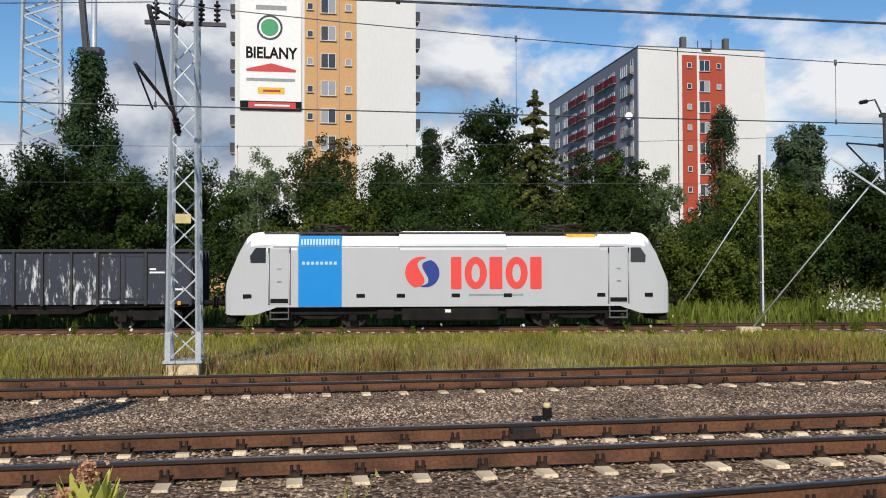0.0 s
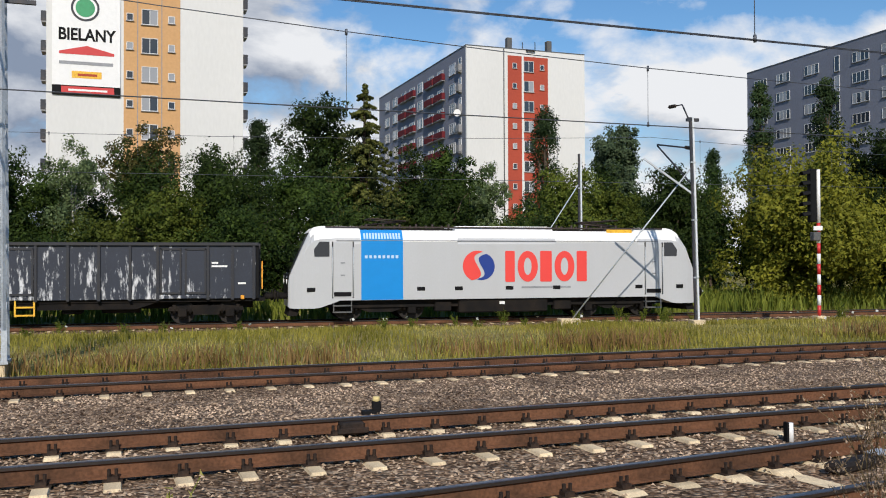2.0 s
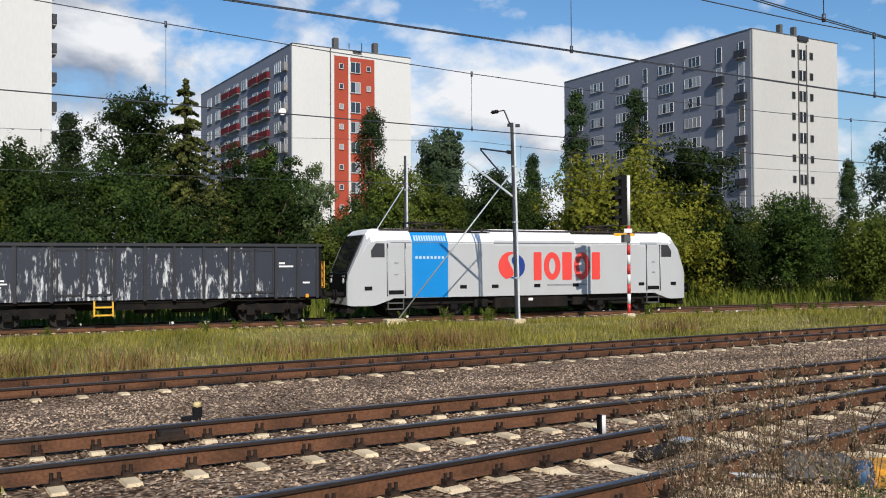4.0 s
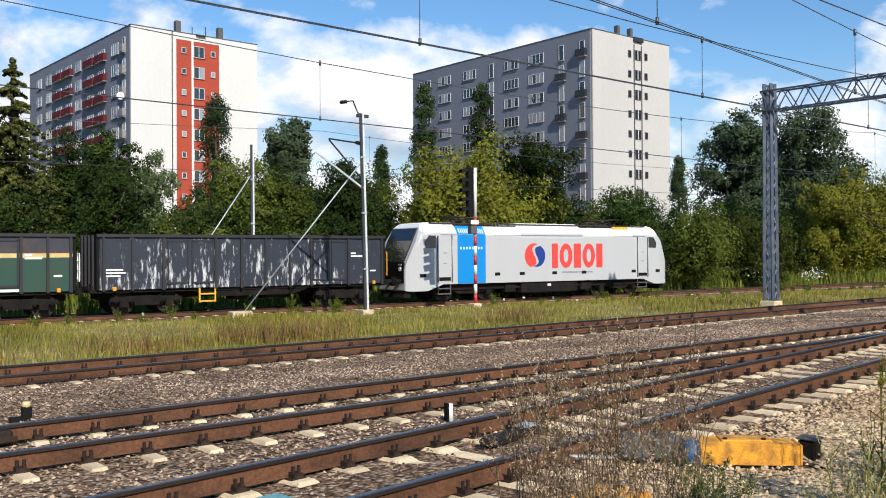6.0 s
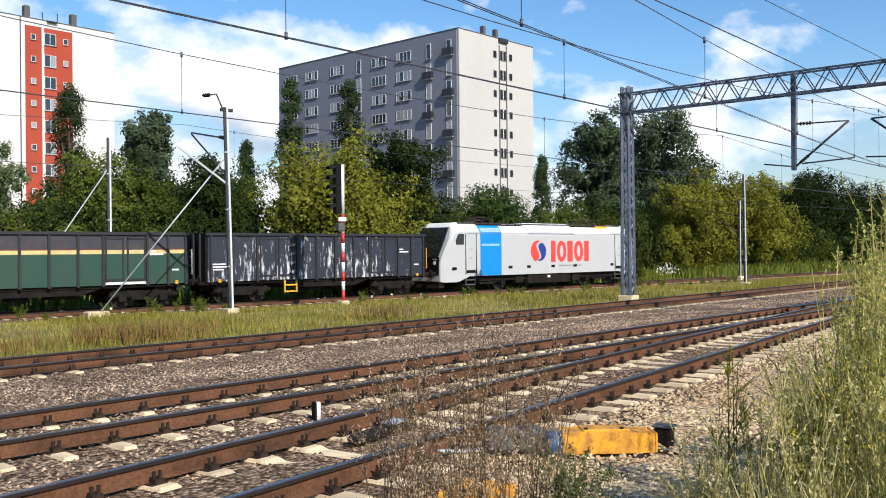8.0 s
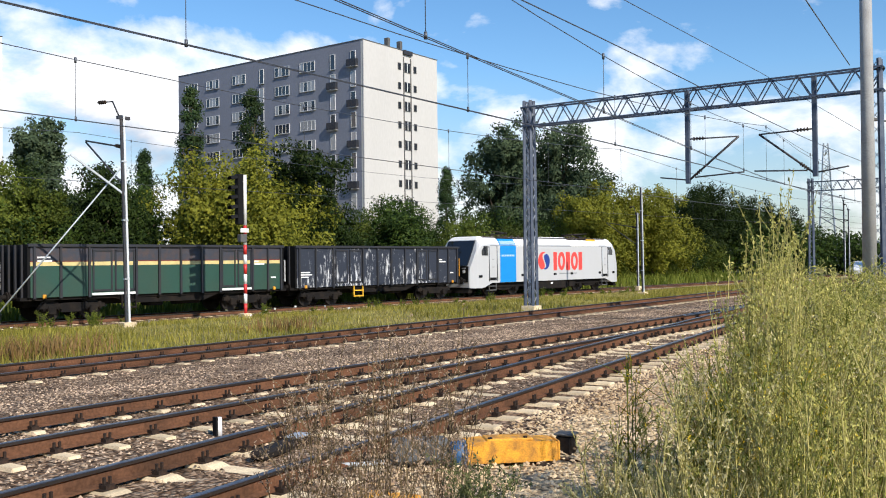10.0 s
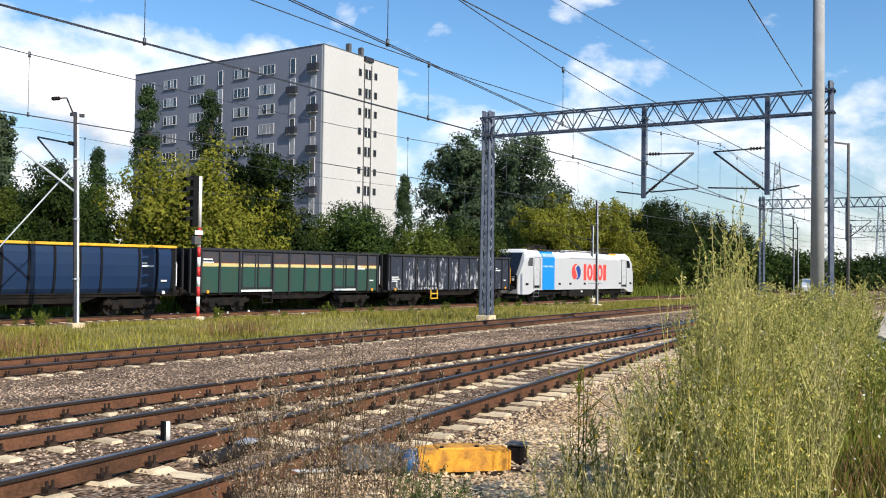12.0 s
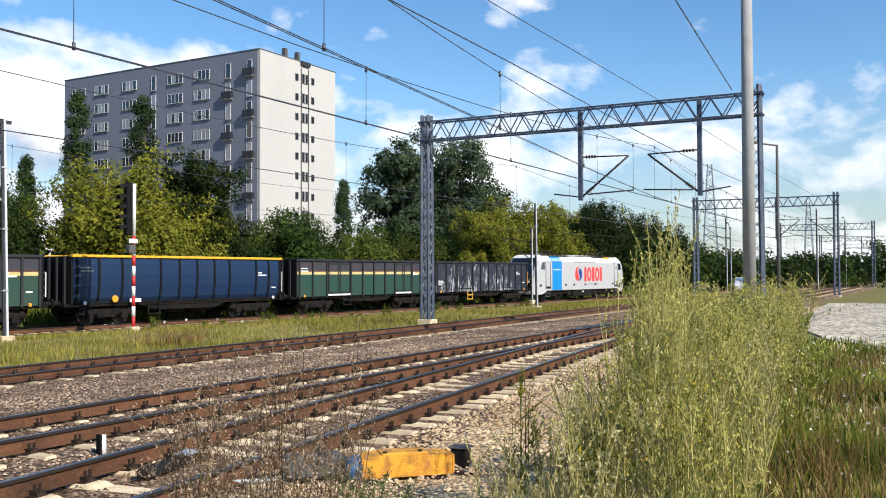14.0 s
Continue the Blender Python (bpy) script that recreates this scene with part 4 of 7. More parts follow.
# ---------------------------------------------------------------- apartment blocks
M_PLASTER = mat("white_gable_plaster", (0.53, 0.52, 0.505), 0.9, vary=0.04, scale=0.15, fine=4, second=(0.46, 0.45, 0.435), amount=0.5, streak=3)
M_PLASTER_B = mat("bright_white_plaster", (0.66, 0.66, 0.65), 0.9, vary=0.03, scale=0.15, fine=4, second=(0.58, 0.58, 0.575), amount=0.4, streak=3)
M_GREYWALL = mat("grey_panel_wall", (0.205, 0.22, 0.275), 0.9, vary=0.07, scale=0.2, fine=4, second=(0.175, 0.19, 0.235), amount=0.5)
M_TAN = mat("apricot_plaster", (0.56, 0.33, 0.155), 0.9, vary=0.05, scale=0.2, fine=4, second=(0.56, 0.34, 0.18))
M_REDWALL = mat("brick_red_plaster", (0.40, 0.075, 0.045), 0.9, vary=0.07, scale=0.2, fine=4, second=(0.33, 0.065, 0.045))
M_REDDARK = mat("dark_red_balcony_panel", (0.13, 0.018, 0.024), 0.8, vary=0.1)
M_FRAME = mat("white_window_frame", (0.66, 0.66, 0.66), 0.6, vary=0.05)
M_PANE = glass("window_glass", (0.03, 0.038, 0.05), 0.08)
M_CURTAIN = glass("curtained_window_glass", (0.30, 0.31, 0.33), 0.12)
M_ROOF = mat("roof_felt", (0.12, 0.13, 0.15), 0.9)
M_LINE = mat("panel_joint", (0.30, 0.30, 0.31), 0.9)


def window_meshes(w, h, halves):
    f = Mesh()
    b = 0.06
    xs = sorted(x + s * b / 2 for x in [-w / 2 + b / 2 + (w - b) * k / halves for k in range(halves + 1)] for s in (-1, 1))
    zs = [-h / 2, -h / 2 + b, h / 2 - b, h / 2]
    nx, solid = len(xs), lambda i, j: 0 <= i < len(xs) - 1 and 0 <= j < 3 and (j != 1 or i % 2 == 0)
    v = [(x, y, z) for y in (-0.05, 0.03) for z in zs for x in xs]
    o, q = 4 * nx, []
    for i in range(nx - 1):
        for j in range(3):
            if not solid(i, j):
                continue
            a, c, d, e = j * nx + i, j * nx + i + 1, (j + 1) * nx + i + 1, (j + 1) * nx + i
            q += [(a, c, d, e), (o + e, o + d, o + c, o + a)]
            for (p0, p1), (ni, nj) in (((a, c), (i, j - 1)), ((c, d), (i + 1, j)), ((d, e), (i, j + 1)), ((e, a), (i - 1, j))):
                if not solid(ni, nj):
                    q.append((p1, p0, o + p0, o + p1))
    f.add(v, q)
    frame_data = f.data("window_frame", M_FRAME)
    wide = (w - b) / halves
    pane = Mesh().box(-wide / 2 + 0.01, wide / 2 - 0.01, -0.02, 0.02, -h / 2 + 0.02, h / 2 - 0.02)
    sill = Mesh().box(-w / 2 - 0.06, w / 2 + 0.06, -0.14, 0.03, -h / 2 - 0.06, -h / 2 - 0.005)
    return frame_data, pane.data("pane", M_PANE), pane.data("pane", M_CURTAIN), sill.data("window_sill", M_LINE)


WIN = {k: window_meshes(*k) for k in ((1.5, 1.5, 2), (2.3, 1.5, 3), (2.9, 1.35, 4), (0.62, 0.72, 1), (0.9, 2.1, 1), (1.25, 1.45, 2))}


def window(parent, key, m):
    """A window with its frame, pane and sill; x along the wall, -y outwards."""
    fr, pane, curtain, sill = WIN[key]
    w = part("window", fr, None, parent, at=m)
    wide, drawn = (key[0] - 0.06) / key[2], random.random()
    for k in range(key[2]):
        light = random.random() < (0.75 if drawn < 0.3 else 0.22)
        part("pane", curtain if light else pane, None, w, at=pose(-key[0] / 2 + 0.03 + wide * (k + 0.5), 0, 0))
    part("sill", sill, None, w)


def block(x, y, deg, width, length, top, gable, side, label):
    """A tall block: local x along the gable, local y along the long side, origin at the near left corner."""
    t = thing("apartment_block", pose(x, y, -0.3, 0, 0, deg), label, "apartment block", "tower blocks behind the trees")
    h = top + 0.3
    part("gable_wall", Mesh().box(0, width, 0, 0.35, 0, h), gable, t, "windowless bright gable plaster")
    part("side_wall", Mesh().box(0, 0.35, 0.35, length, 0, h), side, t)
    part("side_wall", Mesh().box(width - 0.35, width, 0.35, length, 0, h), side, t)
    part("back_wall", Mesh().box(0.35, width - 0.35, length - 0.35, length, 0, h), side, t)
    part("roof", Mesh().box(0.35, width - 0.35, 0.35, length - 0.35, h - 0.6, h - 0.4), M_ROOF, t)
    m = Mesh().box(-0.06, width + 0.06, -0.06, 0.40, h, h + 0.10).box(-0.06, 0.40, 0.4, length, h, h + 0.10).box(width - 0.40, width + 0.06, 0.4, length, h, h + 0.10)
    part("roof_edge", m, M_ROOF, t)
    return t, h


def balcony(parent, m, w, panel, deep=0.45):
    b = part("balcony", Mesh().box(-w / 2, w / 2, -deep, 0, -0.12, 0.0), M_LINE, parent, at=m)
    part("balcony_front", Mesh().box(-w / 2, w / 2, -deep - 0.05, -deep, 0.05, 0.95), panel, b)
    part("balcony_side", Mesh().box(-w / 2, -w / 2 + 0.05, -deep, 0, 0.05, 0.95), panel, b)
    part("balcony_side", Mesh().box(w / 2 - 0.05, w / 2, -deep, 0, 0.05, 0.95), panel, b)


STOREY = 2.72
LEFT = pose(0, 0, 0, 0, 0, -90)


def build_red_block():
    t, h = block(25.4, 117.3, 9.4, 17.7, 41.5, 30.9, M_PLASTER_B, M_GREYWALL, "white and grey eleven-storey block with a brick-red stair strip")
    part("stair_strip", Mesh().box(6.0, 12.0, -0.05, 0.0, 0, h - 0.9), M_REDWALL, t, "brick-red stair strip")
    part("stair_side_white", Mesh().box(8.05, 8.35, -0.07, -0.05, 0, h - 0.9), M_PLASTER_B, t)
    for k in range(11):
        z = h - 2.25 - k * STOREY
        window(t, (0.62, 0.72, 1), pose(7.0, -0.06, z))
        window(t, (1.5, 1.5, 2), pose(9.1, -0.06, z))
        window(t, (0.62, 0.72, 1), pose(11.1, -0.06, z))
        for y, kind in ((2.2, 1), (5.2, 0), (10, 2), (14.2, 2), (19, 0), (23, 2), (27.2, 2), (32, 0), (36.5, 0)):
            if kind == 2:
                balcony(t, pose(0, y, z - 0.85) @ LEFT, 3.6, M_REDDARK)
                window(t, (2.3, 1.5, 3), pose(-0.03, y, z) @ LEFT)
            elif kind == 0:
                window(t, (2.3, 1.5, 3), pose(-0.03, y, z) @ LEFT)
            else:
                balcony(t, pose(0, y, z - 0.85) @ LEFT, 1.2, M_LINE)
                window(t, (0.9, 2.1, 1), pose(-0.03, y, z) @ LEFT)
    for x in (6.6, 12.6):
        part("chimney", Mesh().box(x - 0.35, x + 0.35, 0.6, 1.4, h, h + 1.7, 0.05), M_GREY, t, "dark roof vent")
    part("antenna_frame", Mesh().box(8.3, 10.3, 0.3, 0.36, h + 0.1, h + 0.22).box(8.3, 8.4, 0.3, 0.36, h, h + 1.1).box(10.2, 10.3, 0.3, 0.36, h, h + 1.3).box(8.7, 10.0, -0.4, 0.3, h - 0.1, h + 0.02), M_DARKSTEEL, t)
    d = disc(0, 0, 0.48, 0.48, -0.1, 0.0)
    part("satellite_dish", d, M_WHITE, t, "white satellite dish", pose(-0.7, 1.6, 22.4, 0, 0, -25))
    part("rain_pipe", Mesh().rod((5.4, -0.1, 4), (5.4, -0.1, h), 0.06, n=6), M_DARKSTEEL, t)


M_SHADY = glass("dark_stairwell_glass", (0.012, 0.014, 0.018), 0.35)
M_SHADY.node_tree.nodes["Principled BSDF"].inputs["Specular IOR Level"].default_value = 0.25


def dark_window(parent, x, z, w, h, split=False):
    """A stairwell window with dark panes in the gable wall."""
    fr = Mesh()
    for a, b, c, d in ((-w / 2, -w / 2 + 0.05, -h / 2, h / 2), (w / 2 - 0.05, w / 2, -h / 2, h / 2), (-w / 2 + 0.05, w / 2 - 0.05, h / 2 - 0.05, h / 2), (-w / 2 + 0.05, w / 2 - 0.05, -h / 2, -h / 2 + 0.05)):
        fr.box(a, b, -0.06, 0.02, c, d)
    t = part("window", fr, M_GREY, parent, "dark-framed stair window", at=pose(x, -0.03, z))
    for a, b in ((-w / 2 + 0.05, -0.07), (0.07, w / 2 - 0.05)) if split else ((-w / 2 + 0.05, w / 2 - 0.05),):
        part("pane", Mesh().box(a, b, -0.03, 0.02, -h / 2 + 0.05, h / 2 - 0.05), M_SHADY, t)
    if split:
        part("mullion", Mesh().box(-0.07, 0.07, -0.05, 0.02, -h / 2 + 0.05, h / 2 - 0.05), M_FRAME, t)


def build_grey_block():
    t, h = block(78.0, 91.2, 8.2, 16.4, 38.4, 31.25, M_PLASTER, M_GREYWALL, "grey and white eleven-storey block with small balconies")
    for x in (8.55, 10.15):
        part("strip_edge", Mesh().box(x - 0.07, x + 0.07, -0.10, 0.0, 0, h - 0.9), M_GREY, t, "dark upright beside the stair windows")
    for k in range(11):
        z = h - 2.3 - k * STOREY
        dark_window(t, 7.6, z, 0.62, 0.95)
        dark_window(t, 9.35, z, 1.2, 1.35, True)
        dark_window(t, 11.1, z, 0.62, 0.95)
        for i, y in enumerate((1.2, 4.9, 10.2, 15.2, 19.4, 24.3, 30.2, 35.2)):
            if i in (0, 1):
                window(t, (0.9, 2.1, 1), pose(-0.03, y + 0.5, z) @ LEFT)
                if (k + i) % 2 == 0:
                    balcony(t, pose(0, y + 0.5, z - 1.05) @ LEFT, 1.7, M_DARKSTEEL)
            elif i == 4:
                window(t, (0.9, 2.1, 1), pose(-0.03, y, z - 0.15) @ LEFT)
            else:
                window(t, (2.9, 1.35, 4), pose(-0.03, y, z) @ LEFT)
    for x in (6.2, 8.9):
        part("chimney", Mesh().box(x - 0.25, x + 0.25, 0.6, 1.3, h, h + 1.5, 0.04), M_GREY, t, "dark roof vent")
    part("antenna_frame", Mesh().box(8.4, 10.3, -0.3, 0.2, h - 0.5, h + 0.1), M_DARKSTEEL, t)
    part("corner_line", Mesh().box(-0.04, 0.12, -0.04, 0.0, 0, h), M_LINE, t)


def build_tan_block():
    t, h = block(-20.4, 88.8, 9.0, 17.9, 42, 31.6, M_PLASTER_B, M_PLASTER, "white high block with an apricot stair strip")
    part("stair_strip", Mesh().box(6.75, 11.9, -0.05, 0.0, 0, h - 0.8), M_TAN, t, "apricot stair strip")
    for x in (8.0, 10.2):
        part("strip_line", Mesh().box(x - 0.04, x + 0.04, -0.07, -0.05, 0, h - 0.8), M_LINE, t)
    for k in range(11):
        z = 28.6 - k * 2.75
        window(t, (0.62, 0.72, 1), pose(7.3, -0.06, z - 0.1))
        window(t, (1.5, 1.5, 2), pose(9.1, -0.06, z))
        window(t, (0.62, 0.72, 1), pose(11.1, -0.06, z - 0.1))
        balcony(t, pose(0, 1.2, z - 1.0) @ LEFT, 1.6, M_DARKSTEEL)
        balcony(t, pose(17.9, 1.2, z - 1.0, 0, 0, 90), 1.6, M_DARKSTEEL)
    # advertising banner on the gable
    s = thing("advertising_banner", pose(-20.4, 88.8, 0, 0, 0, 9.0), "white advertising banner with green ring, red chevron and black place name", "banner")
    part("banner_sheet", Mesh().box(0.5, 6.45, -0.16, -0.06, 18.6, 28.7), M_WHITE, s)
    part("banner_foot", Mesh().box(0.5, 6.45, -0.165, -0.06, 17.7, 18.6), M_BLACK, s, "dark foot of the banner")
    part("red_box", Mesh().box(1.3, 5.9, -0.18, -0.16, 17.85, 18.5), M_RED, s, "red panel with a pale bar")
    part("pale_bar", Mesh().box(1.9, 5.3, -0.19, -0.18, 18.08, 18.26), M_WHITE, s)
    m = Mesh()
    pts = 32
    v = [((3.35 + r * math.cos(2 * math.pi * i / pts)), y, 25.9 + r * math.sin(2 * math.pi * i / pts)) for y in (-0.185, -0.16) for r in (1.25, 1.05) for i in range(pts)]
    f = [(i, (i + 1) % pts, pts + (i + 1) % pts, pts + i) for i in range(pts)] + [(i, 2 * pts + i, 2 * pts + (i + 1) % pts, (i + 1) % pts) for i in range(pts)]
    part("green_ring", m.add(v, f), M_DARKSTEEL, s, "dark ring of the emblem")
    part("green_disc", disc(3.35, 25.9, 0.85, 0.85, -0.18, -0.16), M_SIGNGREEN, s, "green emblem disc")
    part("red_chevron", Mesh().prism([(1.1, 21.5), (5.9, 21.5), (5.9, 21.75), (3.5, 22.35), (1.1, 21.75)], -0.18, -0.16), M_RED, s, "flat red chevron")
    part("top_bar", Mesh().box(2.0, 5.0, -0.18, -0.16, 27.65, 28.1), M_BARGREY, s, "dark heading bar")
    part("address_bar", Mesh().box(1.1, 5.8, -0.18, -0.16, 20.55, 20.85), M_BARGREY, s)
    part("yellow_box", Mesh().box(2.2, 4.8, -0.18, -0.16, 19.3, 19.95), M_YELLOW, s, "yellow panel with a bar")
    part("yellow_box_bar", Mesh().box(2.7, 4.4, -0.19, -0.18, 19.5, 19.72), M_REDWALL, s)
    cu = bpy.data.curves.new("place_name", "FONT")
    cu.body, cu.size, cu.extrude = "BIELANY", 1.55, 0.01
    cu.align_x, cu.offset = "CENTER", 0.045
    tmp = bpy.data.objects.new("tmp", cu)
    scene.collection.objects.link(tmp)
    bpy.context.view_layer.update()
    me = bpy.data.meshes.new_from_object(tmp.evaluated_get(bpy.context.evaluated_depsgraph_get()))
    bpy.data.objects.remove(tmp)
    me.materials.clear()
    me.materials.append(M_BLACK)
    width = max(p.co.x for p in me.vertices) - min(p.co.x for p in me.vertices)
    for p in me.vertices:
        p.co.x *= 5.0 / width
    part("place_name", me, None, s, "black capital lettering", pose(3.5, -0.175, 22.85, 90, 0, 0))


M_SIGNGREEN = mat("emblem_green", (0.03, 0.30, 0.12), 0.5)
build_red_block()
build_grey_block()
build_tan_block()

# ---------------------------------------------------------------- trees
M_BARK = mat("bark", (0.10, 0.075, 0.055), 0.95, vary=0.35, scale=3, fine=25, bump=0.02)
M_BIRCH = mat("birch_bark", (0.55, 0.53, 0.49), 0.9, vary=0.3, scale=5, second=(0.06, 0.05, 0.05), amount=0.9)
LEAF = {
    "broad": leafy("broad_leaf", (0.012, 0.026, 0.007), (0.055, 0.088, 0.015), per=0.42),
    "poplar": leafy("poplar_leaf", (0.016, 0.034, 0.013), (0.052, 0.082, 0.028), per=0.38),
    "aspen": leafy("aspen_leaf", (0.036, 0.058, 0.030), (0.100, 0.138, 0.070)),
    "birch": leafy("birch_leaf", (0.055, 0.088, 0.040), (0.20, 0.26, 0.11)),
    "lime": leafy("yellow_green_leaf", (0.100, 0.112, 0.013), (0.25, 0.245, 0.028)),
    "bush": leafy("bush_leaf", (0.044, 0.066, 0.010), (0.118, 0.140, 0.022), per=0.38),
    "spruce": leafy("spruce_needle", (0.012, 0.023, 0.007), (0.155, 0.16, 0.038), 0.12),
    "rust": leafy("browning_leaf", (0.022, 0.034, 0.010), (0.135, 0.105, 0.028)),
}
rng = np.random.default_rng(7)


def unit(n):
    v = rng.normal(size=(n, 3))
    return v / np.linalg.norm(v, axis=1, keepdims=True)


def crown_points(kind, h, w):
    """Centres of leaf clumps and their radii, in the tree's own space."""
    c, r = [], []
    if kind == "poplar":
        for k in range(140):
            q = rng.uniform(0.05, 1.0)
            rad = 0.42 * w * (math.sin(math.pi * min(1, q * 0.92 + 0.06)) ** 0.55) * rng.uniform(0.3, 1.0)
            a = rng.uniform(0, 2 * math.pi)
            c.append((rad * math.cos(a), rad * math.sin(a), q * h * 0.97))
            r.append(w * 0.09 + 0.18)
    elif kind == "spruce":
        # the leading shoot, then whorls of boughs that droop towards their tips
        for k in range(60):
            q = rng.uniform(0.62, 1.0)
            rad = (0.05 + 0.36 * w * (1 - q)) * rng.uniform(0.1, 1.0)
            a = rng.uniform(0, 2 * math.pi)
            c.append((rad * math.cos(a), rad * math.sin(a), h * q - 0.2 * rad))
            r.append(0.10 + 0.5 * (1 - q))
        for layer in range(34):
            q = 0.10 + 0.86 * (layer + rng.uniform(-0.5, 0.5)) / 33
            reach = 0.5 * w * (1 - q) ** 0.8 + 0.12
            for bough in range(7 if q < 0.7 else 4):
                a = bough * 0.7 + layer * 1.9 + rng.normal() * 0.15
                long = reach * rng.uniform(0.7, 1.12)
                for step in range(5):
                    s = 0.2 + 0.2 * step
                    c.append((s * long * math.cos(a), s * long * math.sin(a), h * q + 0.10 * s * long - 0.34 * s * s * long))
                    r.append((0.07 + 0.34 * (1 - q)) * (1.15 - 0.5 * s))
    else:
        low = 0.08 if kind in ("bush", "lime") else 0.14
        lobes = [(rng.uniform(-0.28, 0.28) * w, rng.uniform(-0.28, 0.28) * w, rng.uniform(0.42, 0.80) * h, rng.uniform(0.20, 0.34) * w) for _ in range(8)]
        lobes += [(rng.uniform(-0.1, 0.1) * w, 0, 0.82 * h, 0.24 * w), (0, 0, 0.5 * h, 0.45 * w)]
        lobes += [(rng.uniform(-0.26, 0.26) * w, rng.uniform(-0.26, 0.26) * w, rng.uniform(0.26, 0.46) * h, rng.uniform(0.24, 0.32) * w) for _ in range(4 if kind != "birch" else 1)]
        for k in range(260 if w > 4.5 else 190 if kind != "birch" else 85):
            lx, ly, lz, lr = lobes[rng.integers(len(lobes))]
            d = unit(1)[0]
            q = rng.uniform(0.5, 1.05)
            z = lz + d[2] * lr * q * (1.0 if w > 0.7 * h else 1.35)
            if low * h < z < h:
                c.append((lx + d[0] * lr * q, ly + d[1] * lr * q, z))
                r.append(rng.uniform(0.05, 0.095) * w + 0.13)
    return np.array(c), np.array(r)


def tree(kind, x, y, h, w, label, leaves=5200, tint=None, big=1.0):
    z0 = land(x, y) - 0.05
    t = thing("bush" if kind == "bush" else "tree", pose(x, y, z0, 0, 0, rng.uniform(0, 360)), label, "bush" if kind == "bush" else "tree", kind="")
    c, r = crown_points(kind, h, w)
    trunk = Mesh()
    top = h * (0.92 if kind in ("poplar", "spruce") else 0.72)
    base_r = 0.012 * h + 0.05
    pts = [Vector((0.1 * math.sin(q * 4 + x), 0.1 * math.cos(q * 3 + y), q * top)) for q in np.linspace(0, 1, 6)]
    pts[0] = Vector((0, 0, 0))
    for i in range(5):
        trunk.rod(pts[i], pts[i + 1], base_r * (1 - 0.17 * i), base_r * (1 - 0.17 * (i + 1)), n=7)
    part("trunk", trunk, M_BIRCH if kind == "birch" else M_BARK, t)
    wood = M_BIRCH if kind == "birch" else M_BARK
    for k in rng.choice(len(c), min(14 if leaves > 4500 else 6, len(c)), replace=False):
        e = Vector(c[k])
        s = max(0.15 * h, e.z - 0.25 * h) / top
        b = Vector((0, 0, min(0.95, s) * top))
        mid = (b + e) / 2 + Vector((0, 0, 0.05 * h))
        part("limb", Mesh().rod(b, mid, 0.05 + 0.003 * h, 0.04, n=5).rod(mid, e, 0.04, 0.012, n=5), wood, t)
    leaves = int(leaves * (3.0 if kind == "spruce" else 1.7 if w > 4 else 1.5))
    if kind in ("spruce", "poplar"):
        r = r * (1.2 if kind == "spruce" else 1.25)
    pick = rng.integers(0, len(c), leaves)
    d = unit(leaves) * (rng.uniform(0, 1, (leaves, 1)) ** 0.45)
    if kind == "birch":
        d[:, 2] -= rng.uniform(0, 1.2, leaves)
    if kind == "spruce":
        d[:, 2] = d[:, 2] * 0.5 - 0.35 * rng.uniform(0, 1, leaves)
    p = c[pick] + d * r[pick][:, None]
    # leaves turn mostly outwards from their clump and from the trunk
    out = p * (1, 1, 0)
    out /= np.linalg.norm(out, axis=1, keepdims=True) + 0.3
    face = d * 0.9 + out * 0.5 + (0, 0, 0.35) + unit(leaves) * 0.75
    size = rng.uniform(0.058, 0.118, (leaves, 1)) * big * (0.94 if w > 4 and kind != "spruce" else 0.82) * (0.75 + h / 30)
    if kind not in ("birch", "poplar", "spruce"):
        # larger shaded leaf sprays fill the inside of the crown
        k = leaves // 14
        inner = rng.integers(0, len(c), k)
        mid = np.array([0, 0, 0.48 * h])
        q = mid + (c[inner] - mid) * (0.66, 0.66, 0.74) + unit(k) * r[inner][:, None] * 0.5
        p, face = np.concatenate([p, q]), np.concatenate([face, unit(k) + (0, 0, 0.3)])
        size = np.concatenate([size, rng.uniform(0.15, 0.26, (k, 1)) * min(1.1, 0.5 + w / 9)])
    u = np.cross(face, unit(len(p)))
    u /= np.linalg.norm(u, axis=1, keepdims=True) + 1e-6
    w2 = np.cross(u, face)
    w2 /= np.linalg.norm(w2, axis=1, keepdims=True) + 1e-6
    v = np.stack([p - u * size * 0.9 - w2 * size * 0.5, p + u * size * 1.1, p - u * size * 0.4 + w2 * size * 0.85], 1)
    part("crown", soup("crown", v, [(0, 1, 2)], tint or LEAF[kind]), None, t)
    return t


